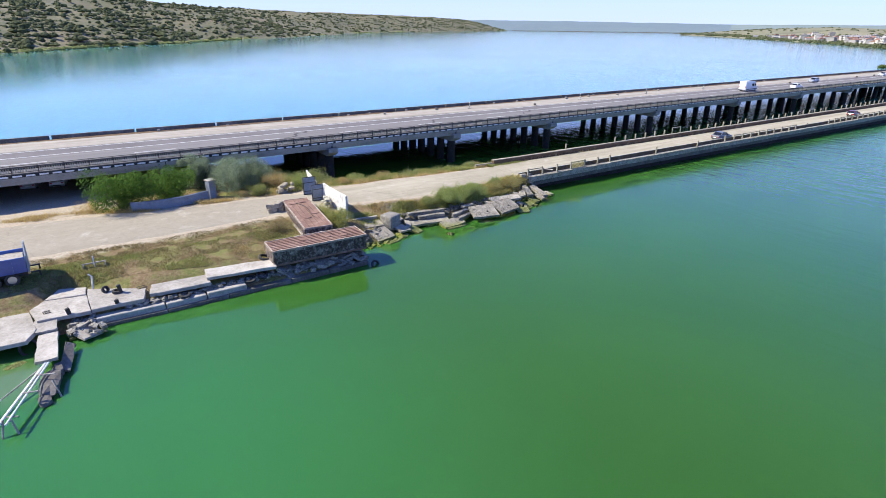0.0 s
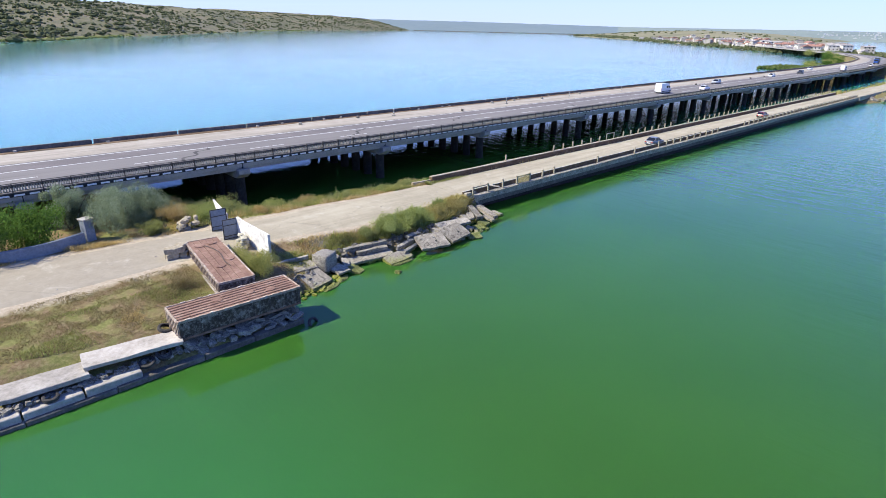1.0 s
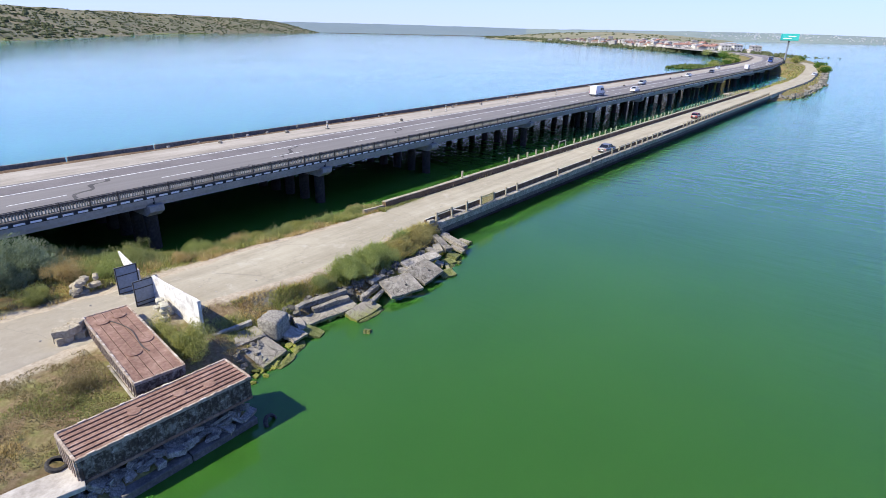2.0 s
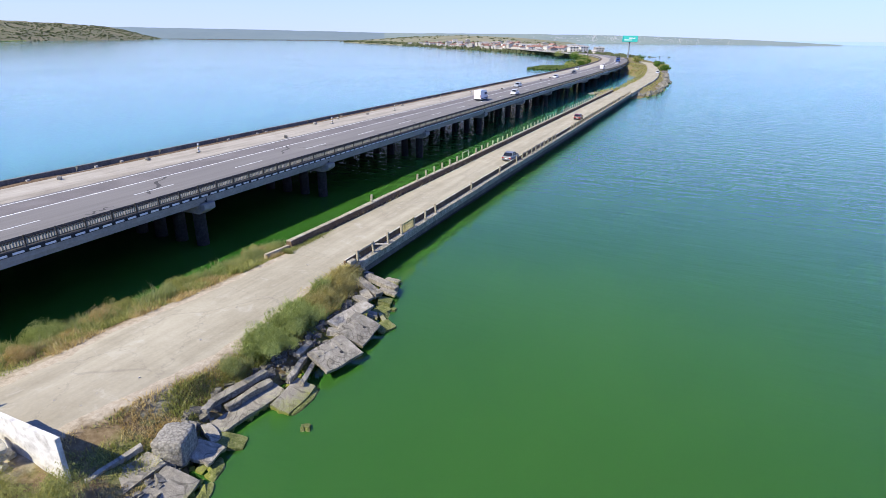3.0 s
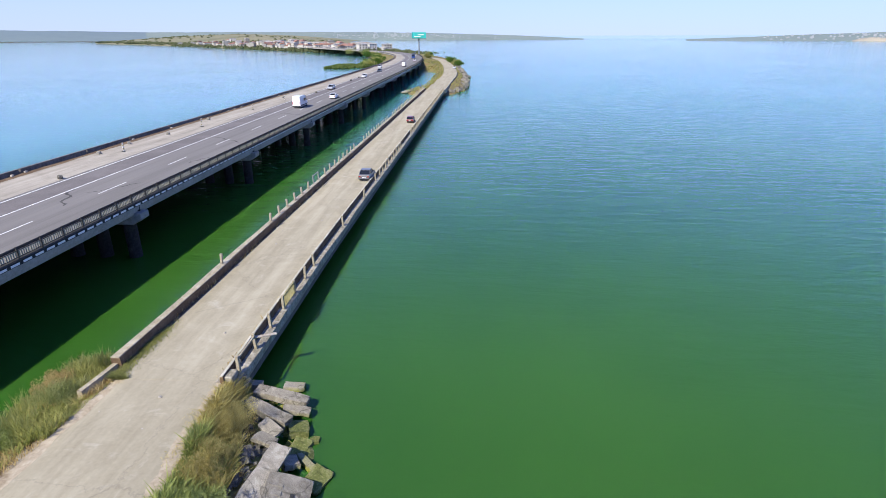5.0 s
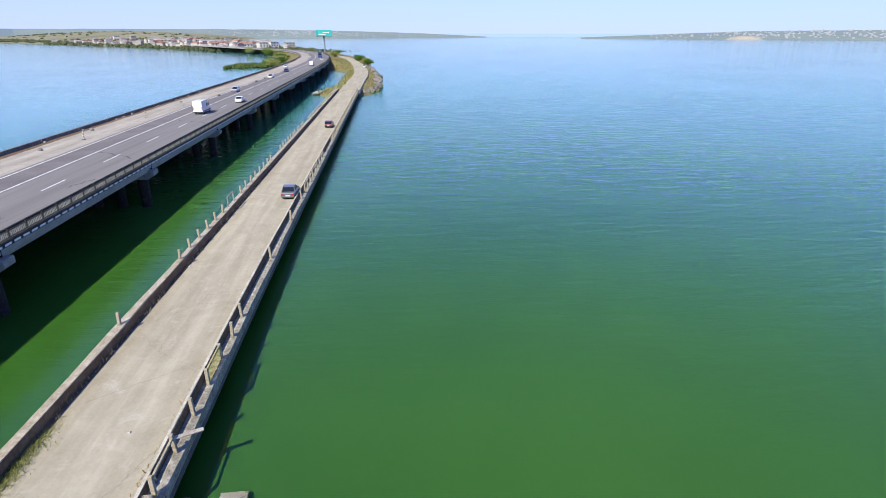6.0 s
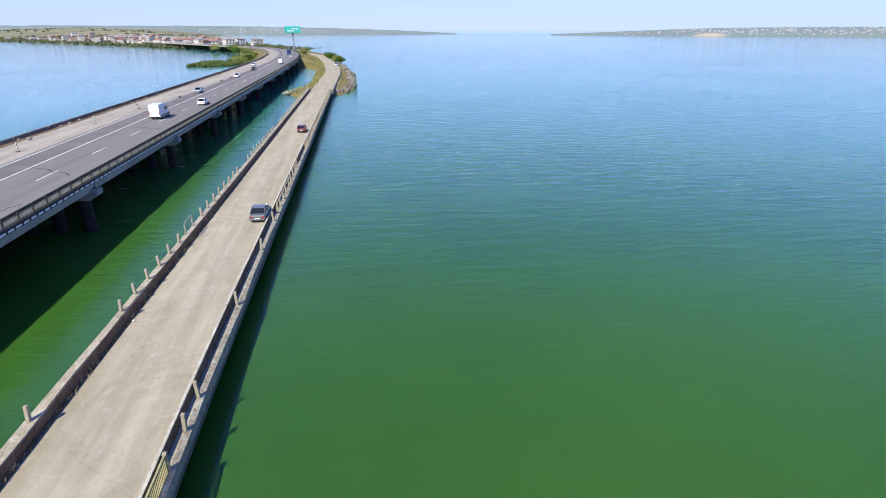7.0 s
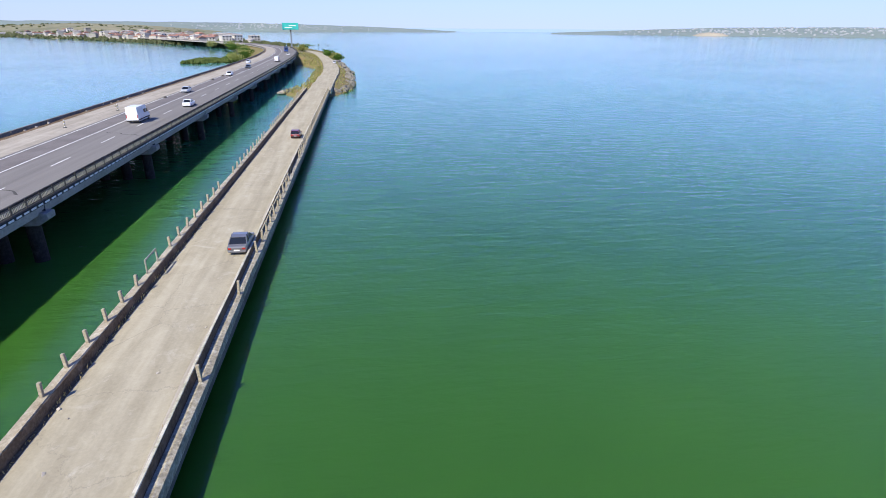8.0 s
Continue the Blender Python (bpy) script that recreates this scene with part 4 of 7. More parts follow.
def poly_slab(name, pts, z, th, mat, parent=None, tilt=0.0, seed=0):
    """A paving slab with the plan outline pts and its top at z, chipped at the corners."""
    rg = random.Random(seed)
    out = []
    for i, (x, y) in enumerate(pts):
        xn, yn = pts[(i + 1) % len(pts)]
        out.append((x, y))
        for f in (0.3, 0.52, 0.76):
            out.append((x + (xn - x) * f + rg.uniform(-0.05, 0.05), y + (yn - y) * f + rg.uniform(-0.05, 0.05)))
    bm = bmesh.new()
    cx = sum(p[0] for p in out) / len(out)
    up = [bm.verts.new((x, y, z + tilt * (x - cx))) for x, y in out]
    low = [bm.verts.new((x, y, z + tilt * (x - cx) - th)) for x, y in out]
    n = len(out)
    bm.faces.new(up), bm.faces.new(low[::-1])
    for i in range(n):
        bm.faces.new((low[i], low[(i + 1) % n], up[(i + 1) % n], up[i]))
    bmesh.ops.recalc_face_normals(bm, faces=bm.faces)
    bmesh.ops.bevel(bm, geom=[e for e in bm.edges if e.verts[0] in up and e.verts[1] in up], offset=0.03, segments=1, affect="EDGES")
    bmesh.ops.triangulate(bm, faces=[f for f in bm.faces if len(f.verts) > 4])
    return part(name, bm, mat, parent)


quay = thing("quay_wall", Matrix(), "old concrete quay wall of long beams along the water", "quay", kind="structure")
rg = random.Random(3)
QX, QY = [0, 4.3, 7.5, 15, 22.6], [46.6, 46.4, 46.4, 46.4, 46.5]
qy = lambda x: float(np.interp(x, QX, QY))
for x0, x1, z in ((-0.1, 4.6, 0.27), (4.65, 9.4, 0.29), (9.45, 14.9, 0.36), (14.95, 18.6, 0.42), (18.65, 22.7, 0.42)):
    xm = (x0 + x1) / 2
    bm = bmesh.new()
    box(bm, x0 - xm, x1 - xm, 0, 0.62, -1.2, z, bevel=0.04)
    part("quay_beam", bm, M_QUAY, quay).matrix_basis = pose(xm, qy(xm), 0, 0, 0, math.degrees(math.atan2(qy(x1) - qy(x0), x1 - x0)))
for x0, x1, z in ((-0.3, 4.5, 0.74), (4.62, 7.7, 0.72), (7.8, 11.0, 0.80)):
    xm = (x0 + x1) / 2
    bm = bmesh.new()
    box(bm, x0 - xm, x1 - xm, 0.24, 1.05, -0.6, z, bevel=0.045)
    part("quay_beam", bm, M_CONC, quay).matrix_basis = pose(xm, qy(xm), 0, rg.uniform(-2, 2), 0, math.degrees(math.atan2(qy(x1) - qy(x0), x1 - x0)) + rg.uniform(-0.8, 0.8))
G_SLAB = "paving slabs along the quay"
for i, (pts, z, th, tl) in enumerate((
        ([(-9.8, 50.28), (-4.45, 49.94), (-3.98, 46.65), (-4.57, 45.03), (-6.2, 45.08), (-9.5, 45.69)], 1.14, 0.3, 0.0),
        ([(-4.4, 49.84), (-3.5, 51.07), (-2.65, 50.89), (-0.58, 50.45), (-0.5, 47.3), (-3.92, 47.55)], 1.32, 0.3, 0.0),
        ([(-3.45, 51.12), (-2.4, 52.8), (-0.5, 51.95), (-0.62, 50.5)], 1.40, 0.3, 0.02),
        ([(-0.55, 50.55), (-0.45, 51.76), (1.6, 50.52), (3.6, 49.28), (3.15, 47.26), (-0.45, 47.36)], 1.34, 0.3, 0.0),
        ([(4.0, 49.54), (8.3, 49.12), (8.3, 47.27), (4.5, 47.51), (3.65, 47.73)], 1.46, 0.3, 0.01))):
    tagged(poly_slab("concrete_slab", pts, z, th, M_SLAB, tilt=tl, seed=10 + i), "pale worn concrete paving slab along the quay", "slab", G_SLAB)
slab("concrete_slab", 11.1, 48.3, 1.62, 5.9, 1.95, 0.26, -8, seed=15, jag=0.03, mat=M_SLAB, label="pale concrete slab raised on rubble beside the container", group=G_SLAB)
for i, (x, y, w, d) in enumerate(((3.3, 49.6, 0.7, 0.5), (-3.3, 48.7, 0.5, 0.45))):
    bm = bmesh.new()
    for k in range(4):
        box(bm, -w / 2 + k * w / 4, -w / 2 + k * w / 4 + 0.04, -d / 2, d / 2, 0, 0.03)
    box(bm, -w / 2, w / 2, -d / 2, -d / 2 + 0.04, 0.0, 0.035), box(bm, -w / 2, w / 2, d / 2 - 0.04, d / 2, 0.0, 0.035)
    ob = part("grate", bm, M_DARKSTEEL)
    ob.matrix_world = pose(x, y, 1.365 if i == 0 else 1.345, 0, 0, 8)
    tagged(ob, "small dark steel grate lying on the paving", "grate")
bm = bmesh.new()
cyl(bm, (0, 0, -0.3), (0.12, 0.0, 1.0), 0.07, seg=8), cyl(bm, (0.12, 0, 1.0), (-0.1, 0.05, 1.25), 0.06, seg=8)
ob = part("mooring_post", bm, M_WHITE)
ob.matrix_world = pose(-0.1, 51.7, 1.35)
tagged(ob, "white bent steel mooring post on the quay", "post")
t = thing("wooden_frame", pose(0.4, 54.3, ground_at(0.4, 54.3)), "broken wooden frame of pale slats on the grass", "frame")
boxes("slat", [(-0.9, 0.9, -0.05, 0.05, 0.30, 0.38)], M_WOOD, t)
boxes("slat", [(-0.05, 0.05, -0.052, 0.052, 0.0, 0.95)], M_WHITE, t)
boxes("slat", [(0.78, 0.86, -0.3, 0.3, 0.0, 0.29)], M_WOOD, t)
boxes("slat", [(-0.86, -0.78, -0.3, 0.3, 0.0, 0.29)], M_WOOD, t)
for x, y, h in ((1.75, 49.5, 0.75), (-1.9, 47.55, 0.5), (1.3, 47.5, 0.35)):
    bm = bmesh.new()
    box(bm, -0.14, 0.14, -0.1, 0.1, -0.2, h, bevel=0.03)
    ob = part("stump_post", bm, M_DARKSTEEL)
    ob.matrix_world = pose(x, y, 1.36, 6, -9, 20)
    tagged(ob, "short dark rusted post stump on the quay", "post", "post stumps on the quay")
# jetty slabs, poles and wreckage
for i, a in enumerate(((-3.45, 47.05, 1.02, 1.5, 2.0, 0.22, -4, 3, 0), (-3.4, 43.75, 0.88, 1.25, 4.5, 0.24, -1, -3, 1), (-1.15, 45.9, 0.36, 1.5, 1.9, 0.2, 35, 10, 6), (-5.6, 48.2, 0.7, 2.2, 1.4, 0.2, 12, 8, 0))):
    slab("concrete_slab", *a[:6], *a[6:], seed=30 + i, jag=0.05, mat=M_SLAB, label="cracked grey slab resting on the collapsed jetty", group="slabs of the collapsed jetty")
slab("concrete_slab", -2.35, 42.5, 0.42, 0.6, 3.4, 0.18, -6, 4, 30, seed=36, jag=0.05, mat=M_FARWALL, label="dark slab slipped off the side of the jetty", group="slabs of the collapsed jetty")
jet = thing("jetty_frame", pose(-3.3, 41.6, 0.9), "fallen jetty frame of grey poles and pipes", "jetty")
for i, (p, q, r) in enumerate((((-0.15, 0.1, 0), (-2.5, -5.8, -0.1), 0.09), ((-0.05, -0.2, 0.05), (-2.15, -6.2, 0.0), 0.06), ((-0.1, 0.0, -0.05), (-3.2, -3.6, -0.3), 0.05), ((-0.7, -1.6, 0.1), (0.3, -2.0, 0.1), 0.05), ((-1.4, -3.4, 0.1), (-0.6, -3.6, 0.1), 0.05),
                               ((-2.2, -5.2, -0.1), (-1.6, -5.5, -0.1), 0.05), ((-2.3, -5.6, 0.0), (-2.6, -6.4, -1.6), 0.06), ((-1.9, -5.8, 0.0), (-1.6, -6.2, -1.7), 0.06), ((0.1, -2.6, 0.0), (0.5, -3.6, -1.3), 0.06))):
    bm = bmesh.new()
    cyl(bm, p, q, r, seg=8)
    part("pole", bm, M_WHITE if i < 2 else M_WOOD, jet)
for i, a in enumerate(((-3.4, 39.8, 0.25, 1.2, 3.2, 0.9, -8), (-2.9, 41.3, 0.3, 0.8, 1.4, 0.8, -10), (-3.75, 38.1, 0.1, 0.8, 1.2, 0.6, 10))):
    rock("wreck_block", *a[:3], *a[3:6], 40 + i, M_FARWALL, "dark wet broken block beside the jetty", "rubble", "blocks of the collapsed jetty", a[6], boxy=0.9)
rock("sandbank", -5.4, 44.0, -0.2, 1.9, 1.0, 0.6, 55, M_ALGAE, "pale algae-covered stone in shallow water", "rock", rz=20)
# rubble behind the quay beams and under the container
rg = random.Random(12)
verts, faces = [], []


def chunk(rg, x, y, z, s, verts, faces):
    b0 = len(verts)
    a, tx, ty = rg.uniform(0, 6.28), rg.uniform(-0.5, 0.5), rg.uniform(-0.5, 0.5)
    l, w, h = s * rg.uniform(0.7, 1.5), s * rg.uniform(0.5, 1.0), s * rg.uniform(0.3, 0.7)
    m = Matrix.Translation((x, y, z)) @ Euler((tx, ty, a)).to_matrix().to_4x4()
    for sx, sy, sz in ((-1, -1, -1), (1, -1, -1), (1, 1, -1), (-1, 1, -1), (-1, -1, 1), (1, -1, 1), (1, 1, 1), (-1, 1, 1)):
        p = Vector((sx * l * rg.uniform(0.35, 0.55), sy * w * rg.uniform(0.35, 0.55), sz * h * rg.uniform(0.35, 0.55)))
        verts.append(tuple(m @ p))
    faces += [tuple(b0 + i for i in f) for f in ((0, 3, 2, 1), (4, 5, 6, 7), (0, 1, 5, 4), (1, 2, 6, 5), (2, 3, 7, 6), (3, 0, 4, 7))]


for _ in range(300):
    x = 15 - 13 * rg.random() ** 1.3
    chunk(rg, x, qy(x) + rg.uniform(0.75, 1.35), rg.uniform(0.70, 0.98), rg.uniform(0.10, 0.42), verts, faces)
for _ in range(60):
    chunk(rg, rg.uniform(-2.0, 0.2), rg.uniform(45.2, 47.9), rg.uniform(0.1, 0.7), rg.uniform(0.2, 0.6), verts, faces)
tagged(mesh_from("quay_rubble", verts, faces, M_STONE), "broken concrete rubble along the quay", "rubble", kind="stuff")
for i in range(34):
    f = rg.random()
    slab("rubble_block", 14.6 + i * 0.235, qy(16) + 0.55 + 0.75 * f, 0.45 + 0.62 * f, rg.uniform(0.5, 1.35), rg.uniform(0.4, 0.85), rg.uniform(0.16, 0.42), rg.uniform(0, 180), rg.uniform(10, 42), rg.uniform(-30, 30), mat=M_STONE,
         label="grey angular broken block heaped under the container", category="rubble", group="blocks heaped under the container", seed=60 + i, jag=0.13, nx=2, ny=1)

# ---- tyres ----
def tyre(x, y, z, rx, ry, rz, label, r=0.42):
    bm = bmesh.new()
    prof = [(-0.11, -0.04), (-0.12, 0.05), (-0.09, 0.13), (0.09, 0.13), (0.12, 0.05), (0.11, -0.04)]
    n = 20
    ringv = [[bm.verts.new(((r - 0.13 + q) * math.cos(2 * math.pi * i / n), (r - 0.13 + q) * math.sin(2 * math.pi * i / n), u)) for u, q in prof] for i in range(n)]
    for i in range(n):
        for j in range(5):
            bm.faces.new((ringv[i][j], ringv[(i + 1) % n][j], ringv[(i + 1) % n][j + 1], ringv[i][j + 1]))
    ob = part("tyre", bm, M_RUBBER)
    ob.matrix_world = pose(x, y, z, rx, ry, rz)
    return tagged(ob, label, "tyre", "old tyres lying about the quay")


tyre(13.5, 49.3, 1.86, 14, 8, 10, "old dark tyre leaning beside the container", 0.5)
tyre(12.6, 47.3, 1.12, 30, 10, 0, "pale dusty tyre lying on the quay rubble", 0.52)
tyre(11.5, 47.2, 0.95, 12, -8, 0, "half-buried old tyre on the quay rubble", 0.5)
tyre(47.1, 68.9, ground_at(47.1, 68.9) + 0.35, -10, 6, 0, "old dark tyre lying in the weeds by the channel", 0.6)
tyre(6.1, 47.1, 0.92, 5, 0, 0, "worn tyre lying flat on the quay", 0.45)
tyre(1.5, 49.6, 1.47, 0, 4, 0, "worn tyre lying flat on a slab", 0.36)
tyre(0.75, 50.2, 1.58, 60, 0, 30, "old tyre leaning at the slab edge", 0.3)
tyre(-4.6, 45.5, 0.35, 65, 0, 12, "old tyre hanging beside the jetty", 0.62)
tyre(23.2, 46.0, 0.02, 60, 0, 20, "algae-covered tyre half under water", 0.5)
tyre(46.9, 70.5, ground_at(46.9, 70.5) + 0.15, 8, 0, 0, "old tyre lying in the weeds", 0.5)

# ---- rusty containers ----
def container(name, x, y, z0, z1, lx, ly, rz, ribs, label, along):
    t = thing(name, pose(x, y, 0, 0, 0, rz), label, "container", "rusty containers on the quay")
    h = z1 - z0
    bm = bmesh.new()
    box(bm, -lx / 2, lx / 2, -ly / 2, ly / 2, z0 + 0.08, z1 - 0.16, bevel=0.02)
    part("body", bm, M_CONTSIDE, t, "flaking rusty side panels")
    n = int(ly / ribs) if along else int(lx / ribs)
    for i in range(n):
        bm = bmesh.new()
        if along:
            w = ly / n
            box(bm, -lx / 2 + 0.06, lx / 2 - 0.06, -ly / 2 + i * w + 0.06, -ly / 2 + (i + 1) * w - 0.07, z1 - 0.165, z1 - 0.02)
        else:
            w = lx / n
            box(bm, -lx / 2 + i * w + 0.015, -lx / 2 + (i + 1) * w - 0.02, -ly / 2 + 0.06, ly / 2 - 0.06, z1 - 0.165, z1 - 0.02)
        part("roof_rib", bm, M_RUST, t, "rust-brown roof rib")
    for sy in (-1, 1):
        boxes("rim", [(-lx / 2 - 0.02, lx / 2 + 0.02, sy * ly / 2 - 0.06, sy * ly / 2 + 0.06, z1 - 0.14, z1 + 0.03)], M_FLAKE, t)
        boxes("sill", [(-lx / 2, lx / 2, sy * ly / 2 - 0.05, sy * ly / 2 + 0.05, z0, z0 + 0.16)], M_RUST, t)
    for sx in (-1, 1):
        boxes("rim", [(sx * lx / 2 - 0.06, sx * lx / 2 + 0.06, -ly / 2 + 0.065, ly / 2 - 0.065, z1 - 0.14, z1 + 0.025)], M_FLAKE, t)
    for i in range(int(lx / 0.42)):
        xx = -lx / 2 + 0.2 + i * 0.42
        for sy in (-1, 1):
            boxes("stiffener", [(xx, xx + 0.10, sy * ly / 2 - 0.03, sy * (ly / 2 + 0.055) if sy > 0 else -ly / 2 + 0.03, z0 + 0.17, z1 - 0.15)] if sy > 0 else
                  [(xx, xx + 0.10, -ly / 2 - 0.055, -ly / 2 + 0.03, z0 + 0.17, z1 - 0.15)], M_CONTSIDE, t)
    return t


M_LUG = weathered("pale_flaking_paint", (0.22, 0.16, 0.12), (0.46, 0.40, 0.34), (0.66, 0.62, 0.56), 8, 2.0, relief=0.4)
M_CONTSIDE = weathered("flaking_rusty_panel", (0.035, 0.024, 0.018), (0.085, 0.06, 0.046), (0.46, 0.41, 0.35), 5.5, 1.8, rough=0.85, relief=0.6, piece=0.3)
c1 = container("container", 18.35, 48.5, 1.55, 3.0, 9.0, 2.75, -2.5, 0.36, "long rusty steel container on rubble at the quay edge", True)
c2 = container("container", 20.15, 55.75, 2.15, 3.32, 2.75, 10.3, -7.5, 0.5, "rust-brown steel container lying beside the road", False)
for k in range(20):
    yy = -4.95 + k * 0.5
    for sx in (-1, 1):
        boxes("stiffener", [(sx * 1.375 - 0.065, sx * 1.375 + 0.065, yy, yy + 0.12, 2.32, 3.16)], M_FLAKE, c2)
for u, w in ((-0.6, 3.6), (0.5, 3.9), (0.75, -0.6), (-0.3, -1.8)):
    bm = bmesh.new()
    cyl(bm, (u, w, 3.29), (u, w, 3.36), 0.42, seg=14)
    part("hatch_cover", bm, M_RUST, c2, "round rusty hatch cover")
for u, w in ((1.1, 0.1), (2.6, -0.35), (-1.2, 0.3)):
    bm = bmesh.new()
    cyl(bm, (u, w, 2.97), (u, w, 3.04), 0.34, seg=14)
    part("hatch_cover", bm, M_RUST, c1, "round rusty hatch cover")
for sx in (-0.9, 0.9):
    for sy in (-4.4, 0, 4.4):
        boxes("support", [(sx - 0.25, sx + 0.25, sy - 0.3, sy + 0.3, 1.7, 2.14)], M_STONE, c2)
for sx in (-4.0, -1.4, 1.4, 4.0):
    boxes("support", [(sx - 0.3, sx + 0.3, -0.35, 1.2, 0.3, 1.54)], M_STONE, c1)
for k in range(7):
    yy = -1.25 + k * 0.38
    boxes("stiffener", [(-4.57, -4.47, yy, yy + 0.13, 1.72, 2.85)], M_FLAKE, c1)
# flaking lugs along the roof rims
rg = random.Random(91)
for t_, half, far_, z, along_x in ((c1, 4.4, 1.375, 3.03, True), (c2, 5.0, 1.375, 3.35, False)):
    for sgn in (-1, 1):
        q = -half
        while q < half:
            w = rg.uniform(0.08, 0.4)
            d = (q, q + w, sgn * far_ - 0.055, sgn * far_ + 0.055, z + 0.002, z + rg.uniform(0.015, 0.04))
            boxes("rim_plate", [d if along_x else (d[2], d[3], d[0], d[1], d[4], d[5])], M_LUG if rg.random() < 0.4 else M_FLAKE, t_)
            q += w + rg.uniform(0.15, 0.9)
# cable lying on the roof, planks beside
cu = bpy.data.curves.new("cable", "CURVE")
cu.dimensions, cu.bevel_depth = "3D", 0.03
sp = cu.splines.new("POLY")
sp.points.add(23)
for i in range(24):
    t = i / 23
    sp.points[i].co = (0.3 * math.sin(t * 5) + 0.9 * t - 0.2, 3.4 - 5.6 * t, 3.34, 1)
cu.materials.append(M_DARKSTEEL)
cable = new("cable", cu)
cable.matrix_world = pose(20.15, 55.75, 0, 0, 0, -7.5)
tagged(cable, "thin dark cable lying over the container roof", "cable")
for k in range(3):
    bm = bmesh.new()
    box(bm, -0.07, 0.07, -2.3 + k * 0.2, 2.3 - k * 0.1, 0, 0.09, bevel=0.015)
    pl = part("plank", bm, M_WOOD)
    pl.matrix_world = pose(18.2 + k * 0.2, 53.0, ground_at(18.2, 53.0) + 0.30 - k * 0.03, 0, 10, -7)
    tagged(pl, "pale weathered plank along the container side", "plank", "planks beside the container")
for i in range(7):
    slab("stone_block", 17.9 + 0.55 * (i % 3), 60.4 + 0.5 * (i % 2), 2.62 + 0.5 * (i // 4), 0.95, 0.8, 0.5, i * 25, 4 * (i % 2), 3, mat=M_WALKTOP, label="pale brown stone block stacked by the container", category="stone", group="stone blocks beside the road", seed=90 + i, jag=0.07, nx=2, ny=2)

# ---- gate and wall at the road ----
def leaf(x, y, z0, z1, w, rz, label):
    t = thing("gate_leaf", pose(x, y, 0, 0, 0, rz), label, "gate", "open gate leaves")
    bm = bmesh.new()
    box(bm, 0, w, -0.015, 0.015, z0, z1)
    part("sheet", bm, M_SHEET, t)
    for sp_ in ((0, w, z0, z0 + 0.08), (0, w, z1 - 0.08, z1), (0, w, (z0 + z1) / 2 - 0.7, (z0 + z1) / 2 - 0.64), (0, w, (z0 + z1) / 2 + 0.35, (z0 + z1) / 2 + 0.41)):
        boxes("frame_bar", [(sp_[0], sp_[1], -0.05, -0.0155, sp_[2], sp_[3])], M_DARKSTEEL, t)
    for xx in (0.0, w - 0.08):
        boxes("frame_bar", [(xx, xx + 0.08, -0.055, -0.0155, z0 + 0.085, z1 - 0.085)], M_DARKSTEEL, t)
    return t


leaf(23.25, 64.7, 2.46, 4.65, 1.6, -3, "grey sheet steel gate leaf standing open")
leaf(23.15, 61.65, 2.46, 4.45, 1.65, -1, "grey sheet steel gate leaf with dark bars")
bm = bmesh.new()
vs = [[bm.verts.new((sx, y, z)) for y, z in ((61.6, 2.2), (61.6, 4.5), (60.2, 4.38), (55.3, 4.42), (55.3, 1.6))] for sx in (24.55, 24.78)]
bm.faces.new(vs[0]), bm.faces.new(vs[1][::-1])
for i in range(5):
    bm.faces.new((vs[0][i], vs[0][(i + 1) % 5], vs[1][(i + 1) % 5], vs[1][i]))
bmesh.ops.recalc_face_normals(bm, faces=bm.faces)
M_LIMEWASH = weathered("stained_whitewash", (0.24, 0.22, 0.19), (0.60, 0.58, 0.54), (0.72, 0.71, 0.68), 2.6, 1.1, relief=0.4)
wall = part("broken_wall", bm, M_LIMEWASH)
tagged(wall, "whitewashed leaning concrete wall slab by the gate", "wall")
bm = bmesh.new()
vs = [[bm.verts.new((sx, y, z)) for y, z in ((64.9, 2.4), (64.9, 3.9), (67.9, 4.7), (66.6, 2.4))] for sx in (24.95, 25.1)]
bm.faces.new(vs[0]), bm.faces.new(vs[1][::-1])
for i in range(4):
    bm.faces.new((vs[0][i], vs[0][(i + 1) % 4], vs[1][(i + 1) % 4], vs[1][i]))
bmesh.ops.recalc_face_normals(bm, faces=bm.faces)
tagged(part("broken_panel", bm, M_LIMEWASH), "white broken concrete panel behind the gate", "panel")
rg = random.Random(31)
for i in range(9):
    rock("stone_block", 23.95 + rg.uniform(-0.45, 0.3), 59.1 + rg.uniform(-0.9, 0.8), 2.52 + (i % 3) * 0.40, rg.uniform(0.5, 0.8), rg.uniform(0.45, 0.65), rg.uniform(0.36, 0.44), 110 + i, M_MOSSY, "cream rough stone block heaped at the wall", "stone", "stone blocks heaped at the wall", rg.uniform(0, 90), boxy=0.95)
for i in range(18):
    rock("stone_block", 22.2 + rg.uniform(-1.1, 0.9), 67.5 + rg.uniform(-0.6, 0.7), 2.45 + (i % 3) * 0.4, rg.uniform(0.5, 1.0), rg.uniform(0.4, 0.8), rg.uniform(0.4, 0.6), 130 + i, M_WALKTOP if i % 3 else M_STONE, "brown and cream stone block in a roadside heap", "stone", "stone blocks in the roadside heap", rg.uniform(0, 90), boxy=0.85)

